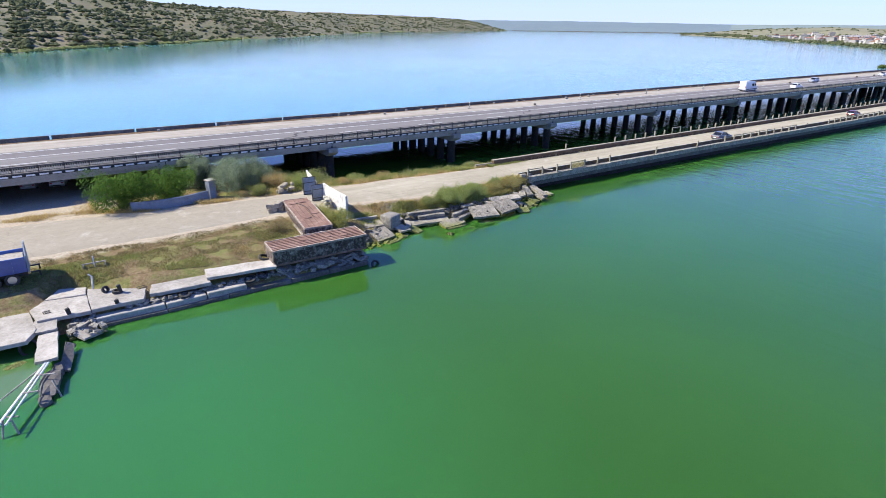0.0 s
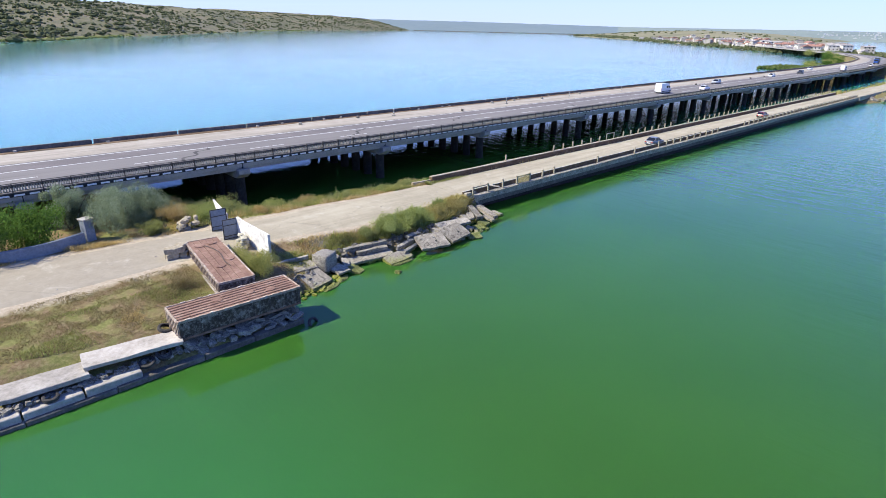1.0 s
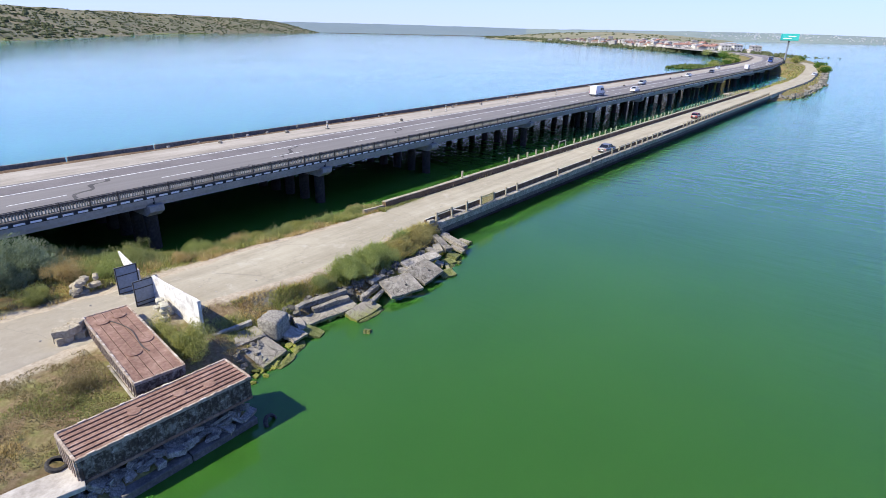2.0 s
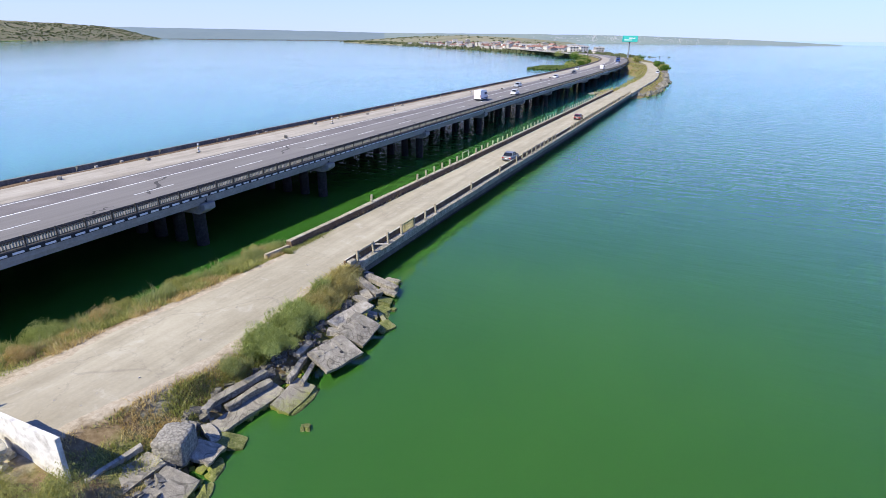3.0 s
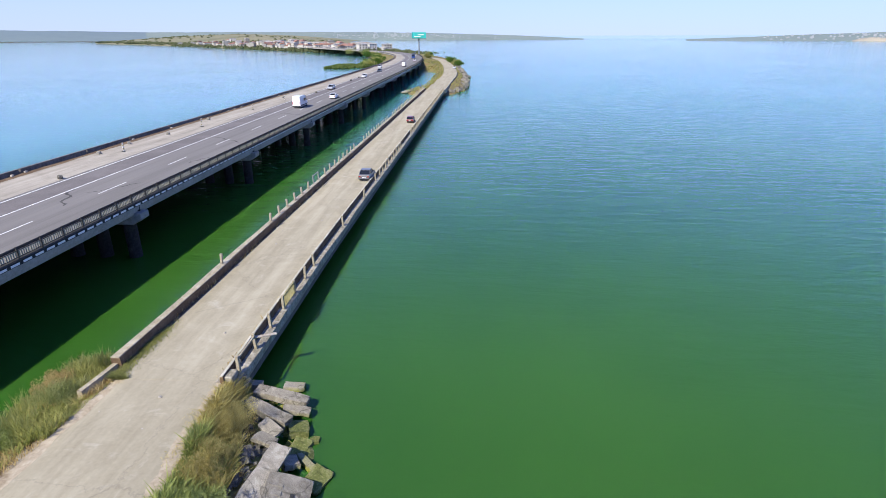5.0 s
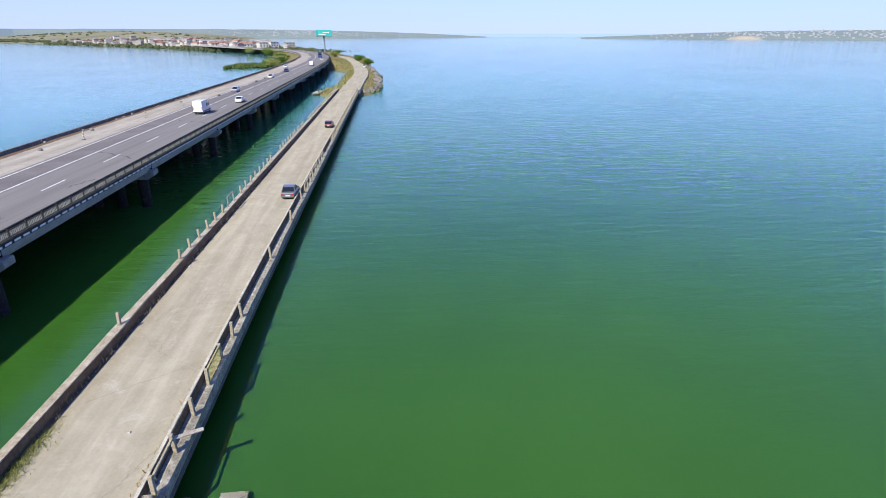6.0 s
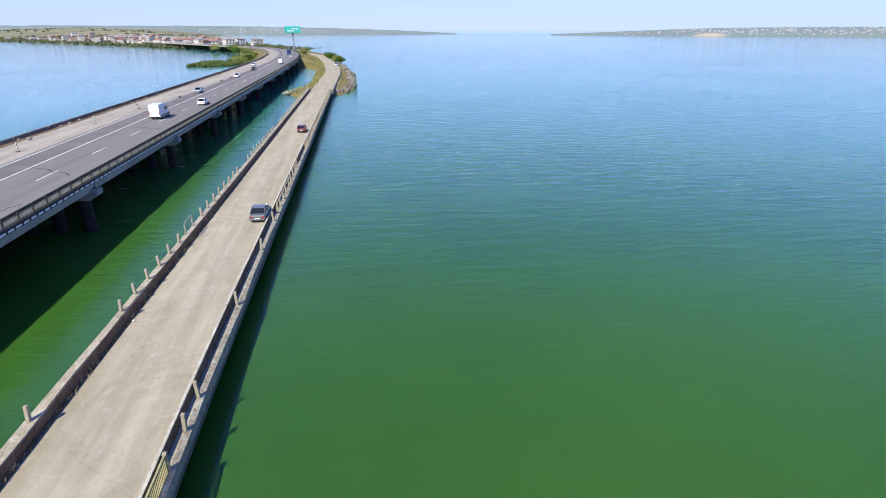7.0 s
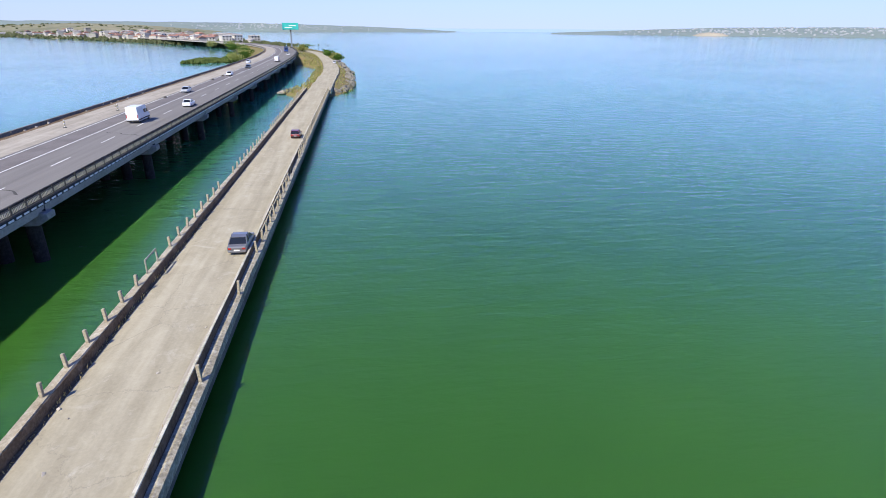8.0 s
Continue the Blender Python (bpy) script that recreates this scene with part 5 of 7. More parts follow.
# garden wall with pillar
M_BLUEWALL = weathered("grey_blue_limewash", (0.13, 0.145, 0.17), (0.205, 0.23, 0.265), (0.29, 0.315, 0.35), 5, 0.7, relief=0.3)
GW = Way([(5.0, 68.9), (7.2, 68.3), (9.1, 68.25), (11.2, 68.6), (13.3, 69.6)], step=0.6)
tagged(GW.sweep("garden_wall", [(-0.12, 2.2), (-0.12, 3.35), (0.12, 3.38), (0.12, 2.2)], M_BLUEWALL), "low grey-blue garden wall in front of bushes", "wall", kind="structure")
t = thing("gate_pillar", pose(13.8, 70.2, 0, 0, 0, 20), "grey square masonry pillar with a cap", "pillar")
boxes("shaft", [(-0.42, 0.42, -0.42, 0.42, 2.2, 4.35)], M_BLUEWALL, t, bevel=0.02)
boxes("cap", [(-0.5, 0.5, -0.5, 0.5, 4.355, 4.5)], M_CONC, t, bevel=0.02)

# ---- slabs and boulders of the broken shore ----
G2 = "broken slabs on the shore"
# x, y, z, length, width, thickness, rz, rx, ry, algae
SHORE = ((27.1, 51.95, 0.52, 2.3, 2.0, 0.4, 10, 17, -3, 0, "rough pebbled slab sloping into the water"), (26.5, 53.8, 1.15, 3.1, 1.35, 0.3, -2, 12, 0, 0, "dark flat slab beside the boulder"),
         (26.3, 54.75, 1.65, 3.4, 0.3, 0.35, -4, 6, 0, 0, "narrow concrete beam above the flat slab"), (29.9, 52.5, 0.55, 1.5, 1.7, 0.25, 12, 10, 4, 0, "dark flat slab under the boulder"),
         (30.5, 54.3, 1.05, 1.3, 0.8, 0.25, 40, 14, 6, 0, "tilted broken slab beside the boulder"), (31.2, 53.3, 0.55, 0.6, 1.5, 0.25, -20, 10, 5, 0, "broken plank-like slab piece by the water"),
         (34.1, 53.15, 0.38, 4.9, 1.25, 0.3, -8, 7, 0, 0, "long flat concrete slab at the waterline"), (34.7, 53.65, 0.85, 3.4, 0.42, 0.4, -9, 6, 0, 0, "long concrete beam lying along the shore"),
         (34.6, 54.35, 1.15, 4.2, 0.5, 0.42, -8, 3, 0, 0, "long concrete beam lying along the shore"), (32.4, 54.5, 1.3, 1.5, 0.35, 0.3, 18, 4, 8, 0, "short concrete beam lying on the bank"),
         (36.3, 51.55, 0.18, 2.9, 1.45, 0.5, 1, 12, -3, 0, "algae-edged slab half under water"), (31.5, 52.15, 0.12, 1.1, 1.6, 0.35, 28, 14, 0, 1, "algae-covered slab piece at the waterline"),
         (38.2, 52.75, 0.85, 2.8, 0.35, 0.5, 16, 12, 0, 0, "narrow broken slab leaning on the shore"), (38.3, 52.0, 0.6, 2.4, 0.3, 0.5, 18, 22, 0, 0, "dark narrow slab standing on its edge"),
         (39.9, 53.45, 1.25, 1.7, 0.4, 0.35, 6, 15, 0, 0, "broken slab edge under the bush"),
         (40.85, 51.5, 0.92, 3.25, 2.3, 0.34, -13, 19, 1, 0, "big square concrete slab sloping to the water"), (44.5, 51.85, 0.88, 3.1, 2.35, 0.34, 4, 19, -4, 0, "big cracked concrete slab sloping to the water"),
         (45.7, 53.3, 1.3, 4.4, 1.15, 0.3, -5, 15, 0, 0, "grey flat slab behind the larger slabs"), (43.1, 53.2, 1.1, 0.9, 0.8, 0.4, 30, 10, 10, 0, "small broken block between the slabs"),
         (48.7, 54.3, 1.05, 0.75, 1.2, 0.25, -14, 12, 6, 0, "split concrete slab piece below the bridge end"), (49.6, 54.3, 1.1, 0.75, 1.3, 0.25, -32, 15, -8, 0, "split concrete slab piece below the bridge end"),
         (51.0, 54.95, 1.12, 0.75, 3.1, 0.42, -22, 9, 0, 0, "weathered concrete beam fallen below the bridge end"), (53.0, 54.8, 0.78, 0.85, 3.4, 0.42, -6, 8, 0, 0, "weathered concrete beam fallen below the bridge end"),
         (52.1, 53.6, 0.45, 0.6, 1.7, 0.3, -2, 6, 0, 0, "dark concrete piece under the fallen beam"), (53.9, 57.0, 0.9, 0.9, 1.2, 0.35, 20, 12, 10, 0, "tilted concrete piece by the bridge end"),
         (54.7, 54.6, 0.3, 0.8, 1.3, 0.3, 10, 6, 8, 0, "tilted concrete piece by the bridge end"), (50.6, 53.1, 0.22, 1.3, 1.2, 0.5, 20, 12, 5, 1, "yellow-green algae-covered block with holes"),
         (49.1, 52.6, 0.12, 1.5, 1.0, 0.4, -10, 10, 0, 1, "algae-covered slab half under water"), (46.8, 51.0, 0.08, 1.6, 1.1, 0.45, -20, 14, 0, 1, "algae-covered slab half under water"),
         (47.9, 51.7, 0.15, 1.9, 0.35, 0.35, 48, 4, 0, 0, "narrow dark beam in the shallow water"), (47.7, 52.6, 0.45, 1.0, 0.8, 0.35, 30, 14, 6, 0, "broken rubble block at the waterline"),
         (49.9, 51.9, 0.0, 0.6, 0.5, 0.35, 15, 0, 8, 1, "small algae-covered piece in the water"), (34.4, 49.2, 0.02, 0.6, 0.5, 0.3, 30, 0, 20, 1, "small algae-covered piece in the water"))
for i, a in enumerate(SHORE):
    ob = slab("broken_slab", *a[:9], mat=M_ALGAE if a[9] else M_SHORE, label=a[10], group=G2, seed=200 + i, jag=0.07)
    if a[10].startswith("big"):
        # thin dark plate stands in for the shade inside a lifting hole
        boxes("hole_plate", [(0.25, 0.45, -0.35, -0.15, a[5] / 2 - 0.05, a[5] / 2 + 0.035)], M_BLACK, ob)
        for k in range(5):
            boxes("rib", [(-1.3 + 0.5 * k, -1.05 + 0.5 * k, 0.3, 0.95, a[5] / 2 - 0.05, a[5] / 2 + 0.04)], M_SHORE, ob)
for i, (x, y, lx, ly, rz) in enumerate(((43.0, 70.9, 1.9, 0.5, 18), (41.0, 70.6, 1.3, 0.5, 25), (46.5, 71.0, 1.5, 0.4, 8))):
    slab("broken_slab", x, y, 0.28, lx, ly, 0.3, rz, -12, 4, mat=M_CONC, label="pale concrete piece at the edge of the channel", group="concrete pieces on the channel bank", seed=260 + i, jag=0.06)
M_BOULDER = pebbled("pitted_grey_concrete", (0.17, 0.155, 0.13), (0.29, 0.27, 0.23), (0.40, 0.375, 0.325), 7.0, 1.0, 0.0, False)
# algae skirts at the water
for i, (x, y, lx, ly, rz) in enumerate(((36.4, 50.75, 3.2, 0.7, 4), (27.9, 50.6, 2.2, 0.8, 20), (48.9, 52.2, 1.8, 1.0, 25), (29.6, 51.4, 1.9, 0.8, 30), (50.7, 53.2, 1.2, 0.9, 10), (46.7, 50.9, 1.4, 0.9, -20))):
    rock("algae_stone", x, y, -0.02, lx, ly, 0.42, 230 + i, M_ALGAE, "yellow-green algae-covered stone at the waterline", "rock", "algae stones at the waterline", rz)
rock("boulder", 29.1, 53.55, 1.3, 2.15, 2.0, 1.9, 240, M_BOULDER, "big rounded grey concrete boulder on the shore", "boulder", rz=24, boxy=0.8, sub=4, rugged=0.2)
rg = random.Random(77)
verts, faces = [], []
for _ in range(420):
    x = rg.uniform(24.5, 54)
    y = float(np.interp(x, [24.5, 28, 31, 36.5, 40, 44, 48, 51.5, 54], [51, 51.8, 54, 53.5, 53.1, 53.1, 54, 55.2, 56.6])) + rg.uniform(-1.2, 1.6)
    chunk(rg, x, y, max(ground_at(x, y), -0.05) + 0.1, rg.uniform(0.15, 0.7), verts, faces)
tagged(mesh_from("shore_rubble", verts, faces, M_STONE), "loose broken stones along the shore", "rubble", kind="stuff")
# ---- vehicles ----
M_GLASS, nt, b = material("dark_car_glass", (0.012, 0.014, 0.016), 0.06, spec=0.6)
M_CHROME, nt, b = material("dull_rim_metal", (0.45, 0.45, 0.46), 0.35, 0.9)
M_LAMP, nt, b = material("red_lamp_plastic", (0.30, 0.012, 0.010), 0.25)
M_HEAD, nt, b = material("clear_lamp_plastic", (0.62, 0.62, 0.60), 0.15)
M_TRIM = weathered("black_trim", (0.010, 0.010, 0.010), (0.02, 0.02, 0.02), (0.035, 0.035, 0.035), 9, 1, rough=0.6, relief=0.05)


def paint(name, c):
    m, nt, b = material(name, c, 0.32, 0.0, 0.5)
    b.inputs["Coat Weight"].default_value = 0.6
    b.inputs["Coat Roughness"].default_value = 0.12
    n = noise_tex(nt, coords(nt), 3.0, 4, 0.6)
    nt.links.new(ramp(nt, n, [(0.3, tuple(v * 0.88 for v in c)), (0.7, tuple(v * 1.08 for v in c))]), b.inputs["Base Color"])
    return m


P_GREY, P_RED, P_WHITE, P_SILVER, P_DARK, P_BLUE = (paint(n, c) for n, c in (("grey_car_paint", (0.11, 0.11, 0.12)), ("dark_red_car_paint", (0.13, 0.012, 0.016)), ("white_car_paint", (0.72, 0.73, 0.75)),
                                                                     ("silver_car_paint", (0.42, 0.44, 0.46)), ("dark_car_paint", (0.035, 0.04, 0.05)), ("blue_truck_paint", (0.02, 0.07, 0.27))))


def lofted(bm, stations):
    """Closed rings (x, list of (y, z)) joined one to the next."""
    rings = [[bm.verts.new((x, y, z)) for y, z in pts] for x, pts in stations]
    k = len(rings[0])
    for a, c in zip(rings, rings[1:]):
        for j in range(k):
            bm.faces.new((a[j], a[(j + 1) % k], c[(j + 1) % k], c[j]))
    bm.faces.new(rings[0][::-1]), bm.faces.new(rings[-1])
    bmesh.ops.recalc_face_normals(bm, faces=bm.faces)


def wheels(t, xs_, w, r, width=0.2):
    for x in xs_:
        for s in (-1, 1):
            bm = bmesh.new()
            cyl(bm, (x, s * (w - width), r), (x, s * (w + 0.01), r), r, seg=18)
            wh = part("wheel", bm, M_RUBBER, t)
            bm = bmesh.new()
            cyl(bm, (x, s * (w - 0.02), r), (x, s * (w + 0.025), r), r * 0.62, seg=14)
            part("rim", bm, M_CHROME, wh)


def car(m, col, label, L=4.5, W=1.74, Hh=1.42, rear="saloon"):
    """A car whose nose points along +x, standing on its wheels."""
    t = thing("car", m, label, "car", "cars on the roads")
    w, bz = W / 2, 0.20
    belt = Hh * 0.62
    xr, xf = -L / 2, L / 2
    prof = [(xr, 0.42, belt - 0.16, 0.90), (xr + 0.06, 0.26, belt - 0.03, 0.95), (xr + 0.7, bz, belt + 0.02, 1.0), (xr + 1.4, bz, belt, 1.0), (0.35, bz, belt - 0.02, 1.0), (xf - 1.25, bz, belt - 0.06, 1.0), (xf - 0.45, 0.22, belt - 0.16, 0.97), (xf - 0.06, 0.28, belt - 0.28, 0.88), (xf, 0.38, belt - 0.36, 0.80)]
    bm = bmesh.new()
    st = []
    for x, zb, zt, k in prof:
        a = w * k
        st.append((x, [(-a * 0.92, zb), (-a, zb + 0.18), (-a, zt - 0.14), (-a * 0.93, zt), (a * 0.93, zt), (a, zt - 0.14), (a, zb + 0.18), (a * 0.92, zb)]))
    lofted(bm, st)
    part("body", bm, col, t)
    # cabin
    back = xr + (0.55 if rear == "saloon" else 0.12)
    roof0, roof1 = (xr + 1.2 if rear == "saloon" else xr + 0.5), xf - 2.15
    front = xf - 1.35
    bm = bmesh.new()
    cab = [(back, belt - 0.03, 0.90), (roof0, Hh - 0.045, 0.76), ((roof0 + roof1) / 2, Hh - 0.01, 0.77), (roof1, Hh - 0.045, 0.76), (front, belt - 0.05, 0.90)]
    lofted(bm, [(x, [(-w * 0.90, belt - 0.06), (-w * k, z), (w * k, z), (w * 0.90, belt - 0.06)]) for x, z, k in cab])
    part("glazing", bm, M_GLASS, t)
    bm = bmesh.new()
    lofted(bm, [(x, [(-w * k - 0.012, z - 0.05), (-w * k + 0.05, z + 0.03), (w * k - 0.05, z + 0.03), (w * k + 0.012, z - 0.05)]) for x, z, k in ((roof0 - 0.06, Hh - 0.07, 0.77), ((roof0 + roof1) / 2, Hh - 0.02, 0.78), (roof1 + 0.06, Hh - 0.07, 0.77))])
    part("roof", bm, col, t)
    for s in (-1, 1):
        for (x0_, z0_), (x1_, z1_), k0, k1 in (((back, belt), (roof0, Hh - 0.05), 0.905, 0.77), ((front, belt - 0.02), (roof1, Hh - 0.05), 0.905, 0.77), (((roof0 + roof1) / 2, belt), ((roof0 + roof1) / 2 - 0.03, Hh - 0.03), 0.905, 0.785)):
            bm = bmesh.new()
            cyl(bm, (x0_, s * w * k0, z0_), (x1_, s * w * k1, z1_), 0.045, seg=6)
            part("pillar", bm, col, t)
        boxes("tail_lamp", [(xr - 0.015, xr + 0.12, min(s * w * 0.55, s * w * 0.86), max(s * w * 0.55, s * w * 0.86), belt - 0.30, belt - 0.14)], M_LAMP, t)
        boxes("headlamp", [(xf - 0.18, xf - 0.005, min(s * w * 0.5, s * w * 0.78), max(s * w * 0.5, s * w * 0.78), belt - 0.42, belt - 0.29)], M_HEAD, t)
        boxes("mirror", [(front - 0.25, front - 0.10, min(s * w, s * (w + 0.16)), max(s * w, s * (w + 0.16)), belt + 0.0, belt + 0.13)], col, t)
    boxes("number_plate", [(xr - 0.02, xr + 0.03, -0.26, 0.26, belt - 0.42, belt - 0.31)], M_WHITE, t)
    boxes("bumper", [(xr - 0.05, xr + 0.2, -w * 0.88, w * 0.88, 0.30, 0.46)], col if rear == "saloon" else M_TRIM, t, bevel=0.03)
    boxes("bumper", [(xf - 0.2, xf + 0.03, -w * 0.78, w * 0.78, 0.26, 0.42)], col, t, bevel=0.03)
    wheels(t, (xr + 0.85, xf - 0.85), w - 0.01, 0.31)
    return t


car(pose(103.4, 58.75, 2.44, 0, 0, -1), P_GREY, "dark grey saloon car parked beside the broken railing")
car(pose(159.8, 58.65, 2.44, 0, 0, -1), P_RED, "dark red hatchback parked on the old bridge", 4.0, 1.68, 1.45, "hatch")
car(pose(-4.2, 87.3, 2.3, 0, 0, 80), P_SILVER, "silver car parked in the shade under the highway")
car(pose(-1.2, 86.5, 2.3, 0, 0, 80), P_WHITE, "white car parked in the shade under the highway", 4.2, 1.7, 1.45, "hatch")
car(pose(391, 57.2, 2.52, 0, 0, 175), P_WHITE, "small white car on the spit road", 4.1, 1.68, 1.45, "hatch")
HWZ = 5.965
for x, u, a, col, lab, hatch in ((179.0, 4.4, 0, P_WHITE, "white saloon car driving on the highway", "saloon"), (206.0, 11.9, 180, P_SILVER, "silver car driving on the highway", "hatch"), (260, 11.6, 180, P_WHITE, "white car driving on the highway", "saloon"),
                                 (297, 11.4, 180, P_DARK, "dark car driving on the highway", "hatch"), (412, 4.5, 0, P_WHITE, "white car driving on the highway bend", "hatch"), (333, 16.8, 180, P_WHITE, "white car beside the highway shoulder", "hatch"), (520, 4, 0, P_SILVER, "silver car on the highway bend", "saloon")):
    px, py, aa = HW.at(HW.at_x(x), u)
    car(pose(px, py, HWZ, 0, 0, aa + a), col, lab, 4.3, 1.72, 1.45, hatch)


def van(m, label, L=6.2, W=2.0, Hh=2.7):
    t = thing("van", m, label, "van", "vans on the highway")
    w, xr, xf = W / 2, -L / 2, L / 2
    bm = bmesh.new()
    st = []
    for x, zb, zt, k in ((xr, 0.45, Hh - 0.12, 0.97), (xr + 0.15, 0.35, Hh, 1.0), (xf - 2.6, 0.32, Hh, 1.0), (xf - 1.75, 0.32, Hh - 0.10, 0.99), (xf - 0.95, 0.32, 1.45, 0.98), (xf - 0.25, 0.34, 1.08, 0.93), (xf, 0.45, 0.85, 0.85)):
        a = w * k
        st.append((x, [(-a * 0.95, zb), (-a, zb + 0.2), (-a * (0.99 if zt < 1.6 else 0.99), min(zt - 0.1, 1.3)), (-a * 0.91, zt), (a * 0.91, zt), (a * 0.99, min(zt - 0.1, 1.3)), (a, zb + 0.2), (a * 0.95, zb)]))
    lofted(bm, st)
    part("body", bm, P_WHITE, t)
    bm = bmesh.new()
    vs = [bm.verts.new(p) for p in ((xf - 1.70, -w * 0.80, Hh - 0.17), (xf - 1.70, w * 0.80, Hh - 0.17), (xf - 0.98, w * 0.88, 1.50), (xf - 0.98, -w * 0.88, 1.50))]
    bm.faces.new(vs)
    ext = bmesh.ops.extrude_face_region(bm, geom=list(bm.faces))
    bmesh.ops.translate(bm, vec=(0.05, 0, 0.05), verts=[g for g in ext["geom"] if isinstance(g, bmesh.types.BMVert)])
    bmesh.ops.recalc_face_normals(bm, faces=bm.faces)
    part("windscreen", bm, M_GLASS, t)
    for s in (-1, 1):
        y0, y1 = sorted((s * w * 0.93, s * (w * 0.995 + 0.012)))
        boxes("side_window", [(xf - 1.95, xf - 1.30, y0, y1, 1.45, 2.0)], M_GLASS, t)
        boxes("side_window", [(xf - 3.2, xf - 2.3, y0, y1, 1.45, 2.05)], M_GLASS, t)
        boxes("side_trim", [(xr + 0.2, xf - 0.5, *sorted((s * w * 0.97, s * (w + 0.015))), 0.55, 0.72)], M_TRIM, t)
        boxes("headlamp", [(xf - 0.25, xf - 0.02, *sorted((s * w * 0.5, s * w * 0.86)), 0.82, 1.0)], M_HEAD, t)
        boxes("tail_lamp", [(xr - 0.02, xr + 0.05, *sorted((s * w * 0.82, s * w * 0.95)), 0.9, 1.5)], M_LAMP, t)
    boxes("bumper", [(xr - 0.08, xr + 0.1, -w * 0.95, w * 0.95, 0.36, 0.55)], M_TRIM, t)
    wheels(t, (xr + 1.3, xf - 1.05), w - 0.02, 0.36, 0.24)
    return t


px, py, aa = HW.at(HW.at_x(159.0), 7.9)
van(pose(px, py - 0.2, HWZ, 0, 0, aa), "white panel van driving along the highway")
px, py, aa = HW.at(HW.at_x(345), 5.2)
van(pose(px, py, HWZ, 0, 0, aa), "white minibus driving on the highway", 5.4, 1.95, 2.4)

# lorry in the bend
px, py, aa = HW.at(HW.at_x(455), 7.0)
t = thing("lorry", pose(px, py, HWZ, 0, 0, aa + 180), "dark lorry with a tarpaulin body on the highway bend", "lorry")
boxes("cargo_body", [(-4.5, 1.4, -1.25, 1.25, 1.1, 3.8)], P_DARK, t, bevel=0.06)
boxes("cab", [(1.6, 3.6, -1.2, 1.2, 0.7, 3.0)], P_BLUE, t, bevel=0.15)
boxes("windscreen", [(3.58, 3.63, -1.0, 1.0, 1.8, 2.7)], M_GLASS, t)
boxes("chassis", [(-4.4, 3.5, -0.9, 0.9, 0.6, 1.09)], M_TRIM, t)
wheels(t, (-3.4, -2.3, 2.7), 1.2, 0.5, 0.3)

# blue tipper truck parked at the road edge
t = thing("truck", pose(-7.1, 54.6, 2.1, 0, 0, 2), "blue tipper truck with a dirty pale load parked on the grass", "truck")
bm = bmesh.new()
lofted(bm, [(x, [(-1.12, 1.0), (-1.22, 1.75), (-1.25, 2.3), (-1.17, 2.3), (-1.1, 1.9), (1.1, 1.9), (1.17, 2.3), (1.25, 2.3), (1.22, 1.75), (1.12, 1.0)]) for x in (-3.0, -1.0, 1.0, 2.95)])
part("body", bm, P_BLUE, t, "faded blue tipper body")
bm = bmesh.new()
bmesh.ops.create_grid(bm, x_segments=16, y_segments=8, size=1.0)
for v_ in bm.verts:
    v_.co = Vector((v_.co.x * 2.9 - 0.05, v_.co.y * 1.1, 2.16 + 0.14 * noise.noise(v_.co * 2.3) - 0.15 * abs(v_.co.y)))
part("load", bm, M_SLAB, t, "dirty pale load")
for xx in (-1.9, -0.6, 0.7, 2.0):
    boxes("side_rib", [(xx - 0.06, xx + 0.06, -1.30, -1.19, 1.05, 2.28)], P_BLUE, t)
bm = bmesh.new()
vs = [[bm.verts.new((x, y, z)) for y, z in ((-1.25, 0.95), (-1.25, 2.35), (0.2, 3.05), (1.25, 2.95), (1.25, 0.95))] for x in (2.98, 3.08)]
bm.faces.new(vs[0]), bm.faces.new(vs[1][::-1])
for i in range(5):
    bm.faces.new((vs[0][i], vs[0][(i + 1) % 5], vs[1][(i + 1) % 5], vs[1][i]))
bmesh.ops.recalc_face_normals(bm, faces=bm.faces)
part("tailboard", bm, M_SHEET, t, "grey-blue upright tailboard")
for y0 in (-0.9, 0.7):
    boxes("step_bar", [(3.09, 3.75, y0, y0 + 0.12, 0.75, 0.85), (3.63, 3.75, y0, y0 + 0.12, 0.4, 0.74)], M_TRIM, t)
boxes("chassis", [(-3.4, 2.9, -0.8, 0.8, 0.62, 0.99)], M_TRIM, t)
bm = bmesh.new()
lofted(bm, [(x, [(-1.1, 0.5), (-1.15, 1.4), (-1.0, zt), (1.0, zt), (1.15, 1.4), (1.1, 0.5)]) for x, zt in ((-5.1, 1.9), (-4.8, 2.5), (-3.4, 2.55))])
part("cab", bm, P_BLUE, t)
boxes("bumper", [(-5.25, -5.1, -1.05, 1.05, 0.45, 0.75)], M_TRIM, t)
wheels(t, (-4.3, 0.6, 1.8), 1.08, 0.5, 0.3)

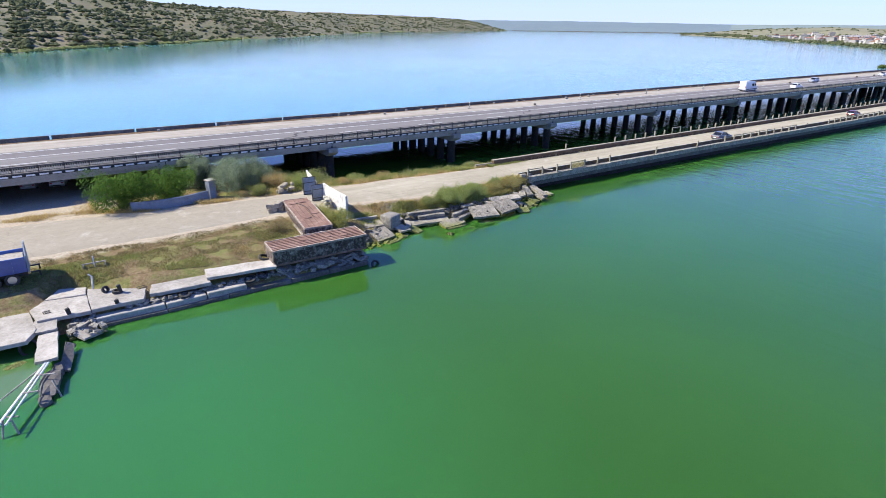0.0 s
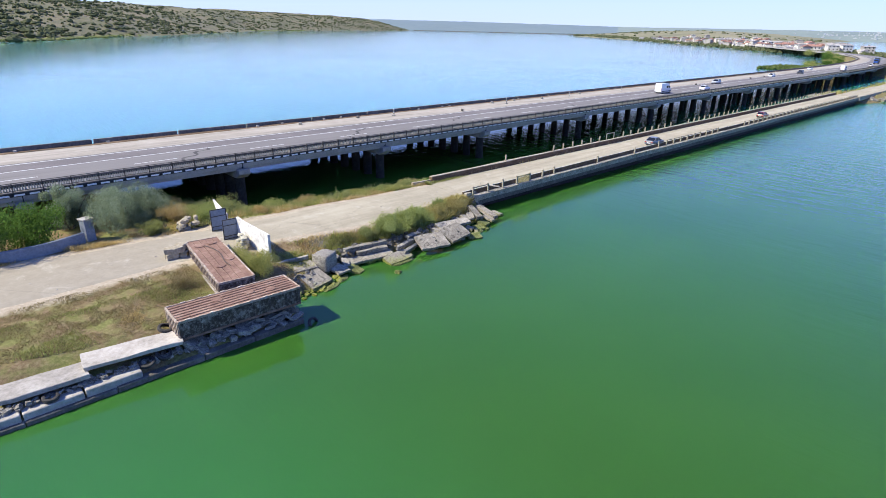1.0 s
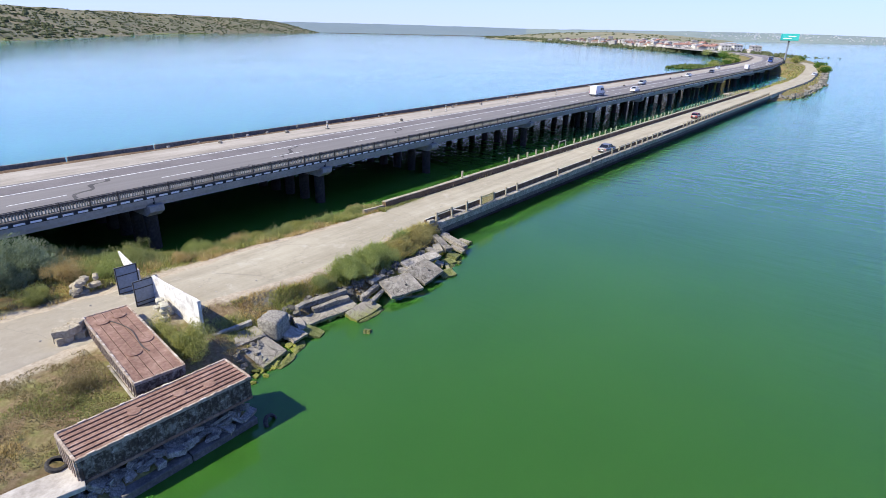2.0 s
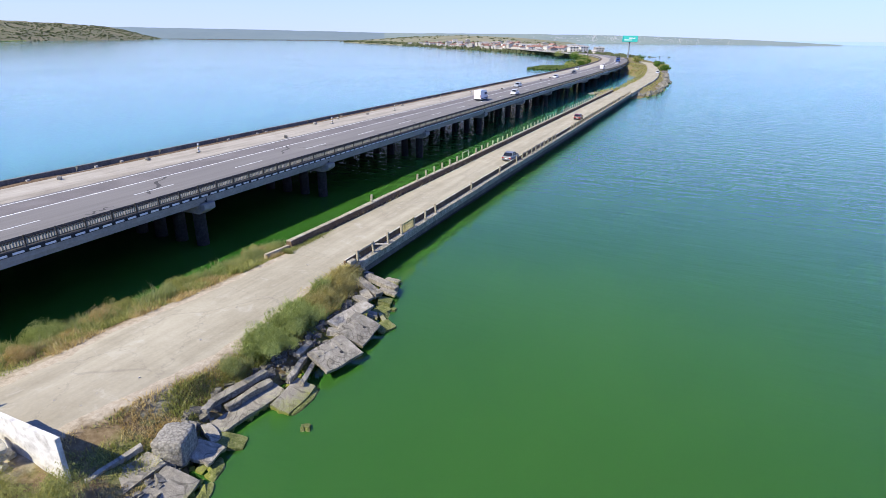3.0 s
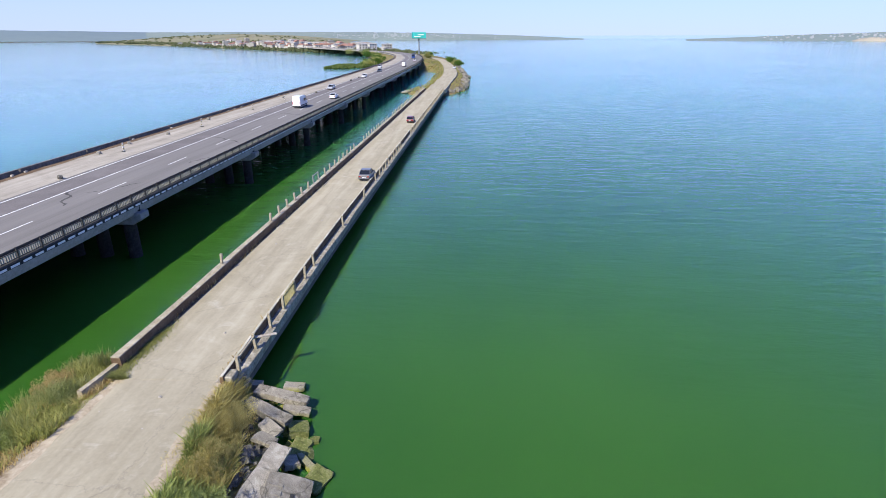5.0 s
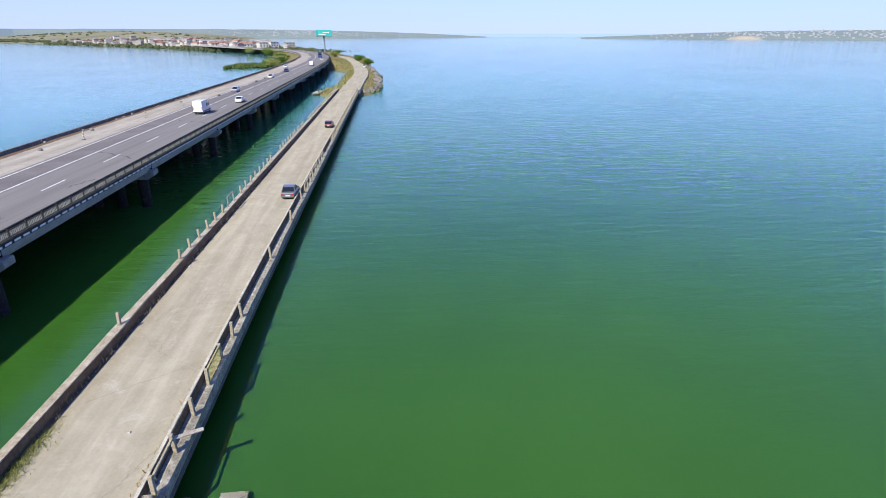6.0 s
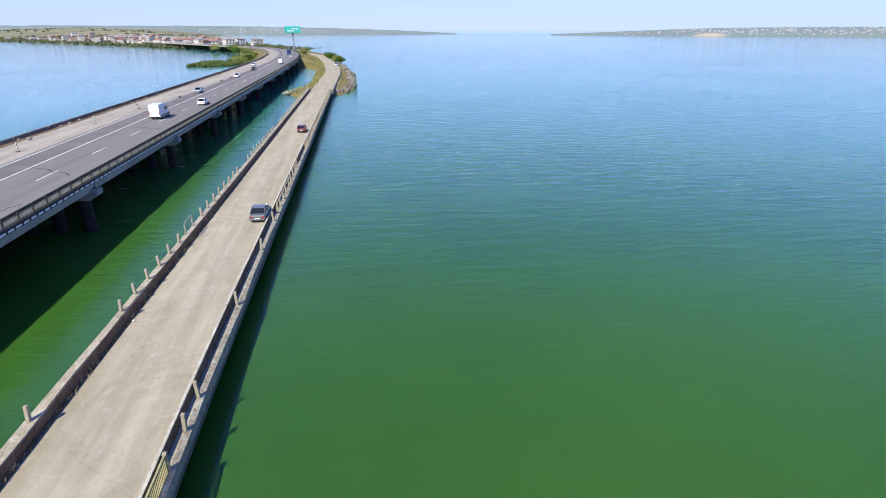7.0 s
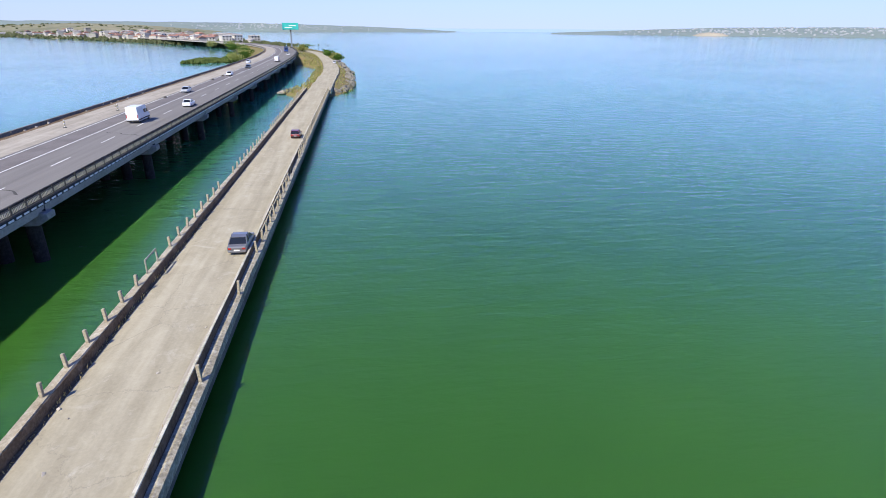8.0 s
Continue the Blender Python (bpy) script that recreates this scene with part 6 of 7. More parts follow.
# ---- billboard ----
M_TEAL = weathered("teal_poster", (0.02, 0.26, 0.24), (0.03, 0.36, 0.33), (0.05, 0.44, 0.40), 0.6, 0.2, rough=0.5, relief=0.0)
bbx, bby = 565.0, 96.5
t = thing("billboard", pose(bbx, bby, 3.0, 0, 0, 12), "tall roadside billboard with teal panels on one mast", "billboard")
bm = bmesh.new()
cyl(bm, (0, 0, -1), (0, 0, 17), 0.75, 0.6, seg=14)
part("mast", bm, M_SHEET, t)
for s, rz in ((1, 14), (-1, -14)):
    bm = bmesh.new()
    box(bm, -0.25, 0.25, -6.6, 6.6, 0, 5.2, bevel=0.05)
    p = part("panel", bm, M_TEAL, t, "teal poster panel")
    p.matrix_basis = pose(s * 1.3, 0, 16.6, 0, 0, rz)
    q = boxes("poster_shape", [(-0.285, -0.255, -4.6, 1.0, 2.8, 3.5), (-0.285, -0.255, -1.5, 4.6, 1.3, 1.9)], M_WHITE, p, "pale bars of unreadable writing")
    q2 = boxes("catwalk", [(-1.0, -0.3, -6.6, 6.6, -0.25, -0.1)], M_DARKSTEEL, p)
boxes("truss", [(-1.8, 1.8, -0.5, 0.5, 15.2, 16.4)], M_DARKSTEEL, t)

# ---- shoulder clutter ----
for x, y in ((71.0, 95.2), (127.0, 94.2), (152.5, 94.3), (173, 93.6), (103, 94.6)):
    t = thing("guide_post", pose(x, y, 6.0, 0, 0, 0), "yellow and white striped warning post on the shoulder", "post", "warning posts on the shoulder")
    boxes("foot", [(-0.3, 0.3, -0.2, 0.2, 0, 0.1)], M_TRIM, t)
    for i in range(5):
        boxes("band", [(-0.12, 0.12, -0.04, 0.04, 0.1 + i * 0.24, 0.1 + (i + 1) * 0.24)], M_YELLOW if i % 2 else M_WHITE, t)
rg = random.Random(5)
for i, (x, y) in enumerate(((86.6, 91.9), (136.3, 96.8), (194, 90.4), (242, 90.2), (257, 90.2), (269, 90.2), (101, 96.6), (109, 96.9), (64, 96.5), (52, 96.2), (118, 95.5), (179, 95.6))):
    rock("concrete_lump", x, y + 0.5, 6.2, 0.8, 0.6, 0.55, 300 + i, M_FARWALL if 190 < x < 280 else M_STONE, "broken concrete lump on the sandy shoulder", "rubble", "lumps on the shoulder", rg.uniform(0, 90), boxy=0.5)

# ---- plants ----
def tree(x, y, z, h, spread, leaf_mat, seed, label, name="tree", n=2600, size=0.22, trunk=True):
    """Trunk and limbs with a crown of many small leaves in uneven clumps."""
    rg = random.Random(seed)
    t = thing(name, pose(x, y, z), label, "tree" if name == "tree" else "bush")
    bm = bmesh.new()
    tips = []
    for k in range(rg.randint(3, 5)):
        a = rg.uniform(0, 6.28)
        p = Vector((0.15 * math.cos(a), 0.15 * math.sin(a), 0))
        d = Vector((math.cos(a) * 0.5, math.sin(a) * 0.5, 1)).normalized()
        r = 0.10 * h / 4
        for _ in range(4):
            q = p + d * h * rg.uniform(0.16, 0.24)
            cyl(bm, p, q, r, r * 0.72, seg=6)
            tips.append(q)
            p, r = q, r * 0.72
            d = (d + Vector((rg.uniform(-0.5, 0.5), rg.uniform(-0.5, 0.5), rg.uniform(-0.1, 0.3)))).normalized()
    part("trunk", bm, M_BARK, t)
    lim = lambda q: min(max(q, -0.55 * spread), 0.55 * spread)
    balls = [(Vector((lim(rg.gauss(0, spread * 0.34)), lim(rg.gauss(0, spread * 0.34)), h * rg.uniform(0.22, 0.86))), rg.uniform(0.16, 0.32) * spread) for _ in range(20)] + [(q, 0.22 * spread) for q in tips if math.hypot(q.x, q.y) < 0.6 * spread and q.z < h]
    verts, faces = [], []
    for _ in range(n):
        c, r = rg.choice(balls)
        u = Vector((rg.gauss(0, 1), rg.gauss(0, 1), rg.gauss(0, 0.8))).normalized() * r * rg.uniform(0.55, 1.08)
        p = c + u
        if p.z < 0.1:
            continue
        ax = Vector((rg.uniform(-1, 1), rg.uniform(-1, 1), rg.uniform(-0.4, 1))).normalized()
        s1 = ax.orthogonal().normalized() * size * rg.uniform(0.5, 1.1)
        s2 = ax.cross(s1).normalized() * size * rg.uniform(0.3, 0.6) * (0.45 if name == "bush" else 0.8)
        b0 = len(verts)
        verts += [tuple(p - s1), tuple(p - s2), tuple(p + s1), tuple(p + s2)]
        faces.append((b0, b0 + 1, b0 + 2, b0 + 3))
    mesh_from("crown", verts, faces, leaf_mat, t)
    return t


tree(4.4, 70.2, 2.2, 4.2, 4.8, M_LEAF, 1, "broad green leafy tree beside the garden wall", n=9000, size=0.15)
tree(9.6, 71.4, 2.2, 3.8, 4.4, M_LEAF, 2, "green leafy shrub tree behind the garden wall", n=8000, size=0.14)
tree(13.3, 75.0, 2.2, 5.2, 2.8, M_OLIVE, 3, "pale olive-green bush above the garden wall", "bush", n=13000, size=0.14)
tree(17.6, 72.4, 2.2, 4.0, 5.0, M_OLIVE, 4, "silvery grey-green bush by the roadside", "bush", n=26000, size=0.14)
tree(20.6, 73.0, 2.2, 2.8, 3.4, M_OLIVE, 5, "silvery grey-green bush by the roadside", "bush", n=13000, size=0.14)
tree(38.4, 55.2, 1.6, 1.6, 2.9, M_BUSH, 6, "dense green bush above the broken slabs", "bush", n=30000, size=0.08)
tree(41.6, 55.8, 1.7, 1.3, 2.6, M_BUSH, 7, "dense green bush above the broken slabs", "bush", n=22000, size=0.08)
tree(45.2, 56.2, 1.7, 0.9, 2.4, M_HAY, 17, "yellowing bush on the bank", "bush", n=14000, size=0.075)
tree(48.6, 56.7, 1.7, 1.0, 2.4, M_HAY, 18, "tall yellowing bush at the road edge", "bush", n=15000, size=0.06)
tree(35.2, 55.4, 1.8, 0.9, 1.5, M_REED, 8, "low green bush at the road edge", "bush", n=7000, size=0.055)
tree(22.8, 54.0, 1.9, 1.6, 2.6, M_WEED, 9, "green weeds between the containers and the wall", "bush", n=18000, size=0.08)
tree(22.4, 57.2, 2.1, 1.0, 2.0, M_WEED, 10, "green weeds between the containers and the wall", "bush", n=7000, size=0.055)
tree(16.6, 54.6, 1.9, 1.1, 2.6, M_DRYGRASS, 11, "brown dry bush on the grass", "bush", n=5000, size=0.09)
tree(12.4, 51.9, 1.7, 0.6, 1.5, M_STRAW, 12, "small dry bush on the grass", "bush", n=1600, size=0.08)
tree(1.4, 66.6 + 4.6, 2.2, 1.2, 2.2, M_STRAW, 13, "dry pale bush at the road edge", "bush", n=2600, size=0.09)
for i, (x, y, h, s) in enumerate(((560, 88, 6, 7), (473, 62, 4, 6), (490, 64, 4, 6), (452, 58.5, 3.5, 5), (432, 55.5, 3, 5), (600, 90, 5, 7), (430, 118, 6, 9), (440, 122, 7, 9), (462, 117, 6, 8), (480, 121, 7, 9), (505, 122, 6, 8), (525, 128, 7, 9), (550, 132, 8, 10), (580, 138, 8, 10), (600, 150, 9, 11), (640, 158, 10, 12), (670, 168, 9, 11), (450, 108, 3, 6), (690, 190, 10, 12))):
    tree(x, y, 2.3, h if i < 6 else h * 0.6, s if i < 6 else s * 0.75, M_LEAF if i % 3 else M_WEED, 40 + i, "dark green tree on the spit by the highway", n=1100, size=0.55)


for i, (x, dy, h, sp, mat) in enumerate(((24.5, 3.4, 1.1, 2.4, M_BUSH), (27.4, 5.6, 1.3, 2.8, M_REED), (30.2, 3.0, 0.8, 1.8, M_STRAW), (33.0, 5.2, 1.2, 2.6, M_BUSH), (36.2, 3.4, 0.8, 2.0, M_STRAW), (38.6, 4.8, 1.0, 2.2, M_WEED),
                                        (41.6, 3.6, 0.9, 2.2, M_REED), (44.2, 4.9, 1.1, 2.4, M_WEED), (46.4, 3.0, 0.8, 1.9, M_BUSH), (50.6, 2.6, 0.9, 2.2, M_REED), (52.6, 4.4, 0.9, 2.0, M_STRAW), (22.0, 4.6, 1.4, 2.8, M_STRAW), (18.9, 1.6, 0.9, 1.8, M_GRASS))):
    y = float(np.interp(x, *np.array(UPPER).T)) + dy
    lab = "dry straw-coloured bush on the channel bank" if mat is M_STRAW else "yellow-green weedy bush on the channel bank"
    tree(x, y, ground_at(x, y) - 0.1, h * (1.0 if x > 29 else 1.4), sp * (0.85 if x > 29 else 1), mat, 140 + i, lab, "bush", n=8000, size=0.085)


def blades(name, n, sampler, mat, h0, h1, label, category, seed, width=0.035, lean=0.35):
    rg = random.Random(seed)
    verts, faces = [], []
    for _ in range(n):
        p = sampler(rg)
        if p is None:
            continue
        x, y, z = p
        h = rg.uniform(h0, h1) * (0.75 + 0.9 * noise.noise((x * 0.55, y * 0.55, seed * 3.1)))
        h = max(h, 0.06)
        a, w = rg.uniform(0, 6.28), width * rg.uniform(0.7, 1.5)
        dx, dy = rg.gauss(0, lean) * h, rg.gauss(0, lean) * h
        cx, cy = math.cos(a) * w, math.sin(a) * w
        b0 = len(verts)
        verts += [(x - cx, y - cy, z - 0.05), (x + cx, y + cy, z - 0.05), (x + dx * 0.45 + cx * 0.8, y + dy * 0.45 + cy * 0.8, z + h * 0.6), (x + dx * 0.45 - cx * 0.8, y + dy * 0.45 - cy * 0.8, z + h * 0.6), (x + dx, y + dy, z + h)]
        faces += [(b0, b0 + 1, b0 + 2, b0 + 3), (b0 + 3, b0 + 2, b0 + 4)]
    return tagged(mesh_from(name, verts, faces, mat), label, category, kind="stuff")


def band(x0, x1, near, far, patch=0.0, seed=0.0, scale=0.35):
    def f(rg):
        x = rg.uniform(x0, x1)
        a, c = near(x), far(x)
        y = a + (c - a) * rg.random()
        if patch and noise.noise((x * scale, y * scale, seed)) < patch - 0.5 + rg.uniform(-0.15, 0.15):
            return None
        return x, y, max(ground_at(x, y), 0.0)
    return f


up_ = lambda x: float(np.interp(x, *np.array(UPPER).T))
lo_ = lambda x: float(np.interp(x, *np.array(LOWER).T))
nsh = lambda x: float(np.interp(x, [14, 20, 22, 25, 27, 29, 31, 33, 36, 40, 44, 50, 56, 58], [74, 76, 79, 81, 80, 77.5, 74.4, 72.9, 72.2, 71.5, 71, 70.9, 70.3, 69]))
ssh = lambda x: float(np.interp(x, [-6, 0, 8, 14.5, 22, 24.5, 28, 31, 36.5, 40, 44, 48, 51.5, 54], [52.6, 52, 50.3, 49.8, 50.0, 52, 53.4, 54.8, 54.9, 54.6, 54.2, 54.8, 56, 57]))
# north verge: reeds and tall weeds
blades("verge_reeds", 16000, band(22, 57, lambda x: up_(x) + 2.4, lambda x: nsh(x) + 0.6, 0.40, 1), M_REED, 0.4, 1.25, "tall green reeds and weeds along the channel", "reeds", 1, 0.02)
blades("verge_straw", 24000, band(20, 57, lambda x: up_(x) + 0.3, lambda x: up_(x) + 4.0, 0.50, 2), M_STRAW, 0.15, 0.55, "dry straw-coloured grass along the road verge", "grass", 2, 0.018, 0.6)
blades("verge_weeds", 24000, band(20, 57, lambda x: up_(x) + 0.9, lambda x: nsh(x) + 0.2, 0.46, 3), M_WEED, 0.25, 0.75, "mixed green weeds along the channel bank", "weeds", 3, 0.024, 0.6)
# south verge
blades("bank_straw", 20000, band(24.8, 53.3, ssh, lambda x: lo_(x) - 0.5, 0.50, 4), M_STRAW, 0.1, 0.36, "dry orange-brown grass on the bank", "grass", 4, 0.018, 0.6)
blades("bank_weeds", 20000, band(24.8, 53.3, ssh, lambda x: lo_(x) - 0.7, 0.52, 5), M_WEED, 0.15, 0.6, "green weeds on the bank above the slabs", "weeds", 5, 0.018, 0.6)
blades("lawn_straw", 42000, band(-6, 18.5, ssh, lambda x: lo_(x) - 0.3, 0.36, 6, 0.8), M_DRYGRASS, 0.03, 0.13, "short dry grass between the quay and the road", "grass", 6, 0.02, 0.8)
blades("lawn_weeds", 34000, band(-6, 18.5, ssh, lambda x: ssh(x) + (lo_(x) - ssh(x)) * 0.6, 0.50, 7, 0.22), M_GRASS, 0.05, 0.22, "green grass patches behind the quay", "grass", 7, 0.02, 0.6)
blades("west_weeds", 12000, band(-8, 20, lambda x: up_(x) + 0.1, lambda x: up_(x) + 2.2, 0.5, 8), M_STRAW, 0.15, 0.6, "dry grass on the far road verge", "grass", 8, 0.018, 0.6)
blades("bank_thicket", 15000, band(37.2, 47.5, lambda x: ssh(x) + 0.5, lambda x: lo_(x) - 0.5, 0.34, 16, 0.4), M_BUSH, 0.4, 1.05, "feathery green weeds above the broken slabs", "weeds", 31, 0.03, 0.4)
blades("bank_hay", 13000, band(44.5, 53.0, lambda x: ssh(x) + 0.6, lambda x: lo_(x) - 0.4, 0.34, 17, 0.5), M_HAY, 0.3, 0.85, "yellow-green drying weeds near the bridge end", "weeds", 32, 0.026, 0.5)
blades("wing_weeds", 9000, band(46.5, 55.5, lambda x: up_(x) + 0.25, lambda x: up_(x) + 4.5, 0.0, 14), M_WEED, 0.2, 0.6, "pale green weeds round the end of the kerb", "weeds", 23, 0.022, 0.6)
blades("kerb_weeds", 4200, lambda rg: (lambda s, q: (*OB.at(s, q)[:2], 2.40))(11 * rg.random() ** 1.4 - 3.5, OBW - 0.1 - abs(rg.gauss(0, 0.35))), M_GRASS, 0.08, 0.32, "green weeds along the foot of the kerb", "weeds", 19, 0.018, 0.6)
blades("road_weeds", 600, lambda rg: (lambda s, q: (*OB.at(s, q)[:2], 2.42 if q < 3 else (2.44 if q < 7 else 3.03)))(rg.uniform(0, 60) ** 1.0, rg.choice((0.25, 0.35, OBW - 0.15, OBW - 0.1, OBW - 0.2)) + rg.uniform(-0.1, 0.1)) if rg.random() < 0.9 else None, M_STRAW, 0.1, 0.4, "dry weeds in the joints of the old bridge", "weeds", 9, 0.028)


def spit_at(x, y):
    i = min(max(int((x - xs2[0]) / 2.5), 0), len(xs2) - 1)
    j = min(max(int((y - ys2[0]) / 2.5), 0), len(ys2) - 1)
    return float(z2[i, j]), float(d2[i, j])


def spit_sampler(rg):
    x, y = rg.uniform(246, 500), rg.uniform(45, 82)
    z, d = spit_at(x, y)
    xr, yr, _ = SR.at(SR.at_x(x))
    return None if d < 1.0 or abs(y - yr) < 4.2 else (x, y, z)


blades("spit_grass", 7000, spit_sampler, M_WEED, 0.4, 1.4, "tall grass and weeds over the spit", "grass", 10, 0.16)
blades("spit_straw", 5000, spit_sampler, M_STRAW, 0.3, 0.9, "dry grass over the spit", "grass", 11, 0.16)
rg = random.Random(9)
verts, faces = [], []
for _ in range(330):
    x = rg.uniform(248, 470)
    edge = float(np.interp(x, [246, 251, 256, 261, 276, 293, 344, 391, 454, 480], [55.6, 53.2, 50.5, 47.8, 46.2, 46.0, 46.3, 50, 55, 57.2]))
    chunk(rg, x, edge + 2.2 + rg.uniform(-1.2, 2.4), rg.uniform(0.1, 1.1), rg.uniform(0.6, 2.2), verts, faces)
tagged(mesh_from("spit_rocks", verts, faces, M_OLDCONC), "grey-brown boulders along the spit shore", "rocks", kind="stuff")
slab("concrete_slab", 259, 71.6, 0.5, 9, 2.6, 0.5, -8, mat=M_SAND, label="pale low concrete slab at the inlet", seed=401)
# scraps lying on the roads
rg = random.Random(64)
verts, faces = [], []
for _ in range(110):
    s = rg.uniform(-45, 110)
    if s > 0:
        x, y, _a = OB.at(s, rg.uniform(0.3, OBW - 0.4))
        z = 2.47
    else:
        x = 52 + s
        y = rg.uniform(lo_(x) + 0.4, up_(x) - 0.4)
        z = 2.45
    chunk(rg, x, y, z, 0.03 + 0.16 * rg.random() ** 3, verts, faces)
tagged(mesh_from("road_litter", verts, faces, M_SLAB), "pale stones and scraps scattered on the old road", "litter", kind="stuff")
# reed island
rg = random.Random(15)
verts, faces = [], []
for _ in range(700):
    t = rg.random()
    x, y = 437 + 20 * t + rg.uniform(-5, 5) + 45 * rg.random() ** 3, 146 - 29 * t + rg.uniform(-6, 6)
    clump(rg, x, y, 0, rg.uniform(0.9, 2.0), rg.uniform(1.2, 2.6), verts, faces)
tagged(mesh_from("reed_island", verts, faces, M_DARKREED), "green reed bed standing in the lake", "reeds", kind="stuff")

# ---- village ----
M_PLASTER = weathered("pale_house_plaster", (0.42, 0.39, 0.34), (0.57, 0.54, 0.48), (0.72, 0.70, 0.65), 0.6, 0.1, piece=0.5, relief=0.0)
M_TILE = weathered("red_roof_tiles", (0.20, 0.105, 0.082), (0.30, 0.165, 0.125), (0.40, 0.26, 0.21), 0.8, 0.15, piece=0.4, relief=0.0)
M_GREYROOF = weathered("grey_roof_sheets", (0.22, 0.20, 0.19), (0.36, 0.34, 0.32), (0.50, 0.48, 0.46), 0.8, 0.15, piece=0.3, relief=0.0)


def house(m, w, d, h, rh, roof, label):
    t = thing("house", m, label, "house", "houses of the lakeside village")
    bm = bmesh.new()
    box(bm, -w / 2, w / 2, -d / 2, d / 2, -2, h)
    part("wall", bm, M_PLASTER, t)
    bm = bmesh.new()
    o = 0.5
    vs = [bm.verts.new(p) for p in ((-w / 2 - o, -d / 2 - o, h), (w / 2 + o, -d / 2 - o, h), (w / 2 + o, d / 2 + o, h), (-w / 2 - o, d / 2 + o, h), (-w / 2 - o, 0, h + rh), (w / 2 + o, 0, h + rh))]
    for f in ((0, 1, 5, 4), (2, 3, 4, 5), (1, 2, 5), (3, 0, 4), (3, 2, 1, 0)):
        bm.faces.new([vs[i] for i in f])
    part("roof", bm, roof, t)
    bm = bmesh.new()
    box(bm, -0.5, 0.5, 0.6, 1.5, h, h + rh + 0.9)
    part("chimney", bm, M_GREYROOF, t)
    for i in range(int(w / 4)):
        for s in (-1, 1):
            y0, y1 = sorted((s * (d / 2 - 0.1), s * (d / 2 + 0.03)))
            for fl in range(max(1, int(h / 2.95))):
                win = boxes("window", [(-w / 2 + 1.4 + i * 4, -w / 2 + 2.8 + i * 4, y0, y1, 1.1 + fl * 3, 2.6 + fl * 3)], M_GLASS, t)
    return t


protos = [house(pose(1030, 400, z_far(1030, 400)), 13, 9, 6.6, 2.1, M_TILE, "pale two-storey house with a red tiled roof"), house(pose(1062, 422, z_far(1062, 422)), 11, 8, 4.0, 1.8, M_GREYROOF, "small pale house with a grey roof"),
          house(pose(990, 356, z_far(990, 356)), 18, 10, 4.6, 2.0, M_TILE, "long pale building with a red roof"), house(pose(935, 318, z_far(935, 318)), 10, 9, 7.2, 2.2, M_TILE, "tall cream house with a red roof"),
          house(pose(872, 262, z_far(872, 262)), 28, 12, 4.6, 2.2, M_GREYROOF, "long white hall with a pale roof"),
          house(pose(1105, 462, z_far(1105, 462)), 12, 10, 9.0, 1.1, M_GREYROOF, "three-storey white house with a low grey roof")]
rg = random.Random(2)
VS = [(736, 185), (882, 301), (1131, 499), (1431, 793)]
for i in range(125):
    q = rg.random()
    k = 0 if q < 0.25 else (1 if q < 0.72 else 2)
    f = rg.random()
    x = VS[k][0] + (VS[k + 1][0] - VS[k][0]) * f
    y = VS[k][1] + (VS[k + 1][1] - VS[k][1]) * f
    inl = rg.uniform(15, 36) + (rg.random() ** 2) * (55 if k == 0 else 110)
    x, y = x + inl * 0.62, y - inl * 0.78
    if x < 800:
        continue
    p = protos[rg.choice((0, 5, 1, 1, 2, 3, 5, 1) if i < 90 else (1, 3, 5))]
    copy_thing(p, pose(x, y, z_far(x, y) + 0.3, 0, 0, rg.choice((38, 40, 128, 35, 125)) + rg.uniform(-8, 8)))
verts, faces = [], []
for _ in range(1500):
    k = rg.randrange(3)
    f = rg.random()
    x = VS[k][0] + (VS[k + 1][0] - VS[k][0]) * f
    y = VS[k][1] + (VS[k + 1][1] - VS[k][1]) * f
    inl = rg.uniform(-1, 10) if rg.random() < 0.2 else rg.uniform(5, 160)
    x, y = x + inl * 0.62, y - inl * 0.78
    r = rg.uniform(1.4, 3.6)
    clump(rg, x, y, z_far(x, y), r, r * rg.uniform(1.0, 1.7), verts, faces)
for _ in range(900):
    x, y = rg.uniform(1450, 2600), rg.uniform(500, 1500)
    if dist_poly(np.array([x]), np.array([y]), SPIT)[0] < 10 or abs(noise.noise((x * 0.004, y * 0.004, 1))) > 0.09:
        continue
    clump(rg, x, y, z_far(x, y) - 0.5, rg.uniform(3, 7), rg.uniform(2.5, 5), verts, faces)
for _ in range(260):
    f = rg.random()
    x, y = 1431 + 500 * f, 793 + 540 * f
    clump(rg, x + rg.uniform(0, 60), y - rg.uniform(0, 70), z_far(x + 20, y - 30) - 1, rg.uniform(3, 7), rg.uniform(3, 7), verts, faces)
tagged(mesh_from("village_trees", verts, faces, M_SCRUB), "trees and gardens among the village houses", "trees", kind="stuff")

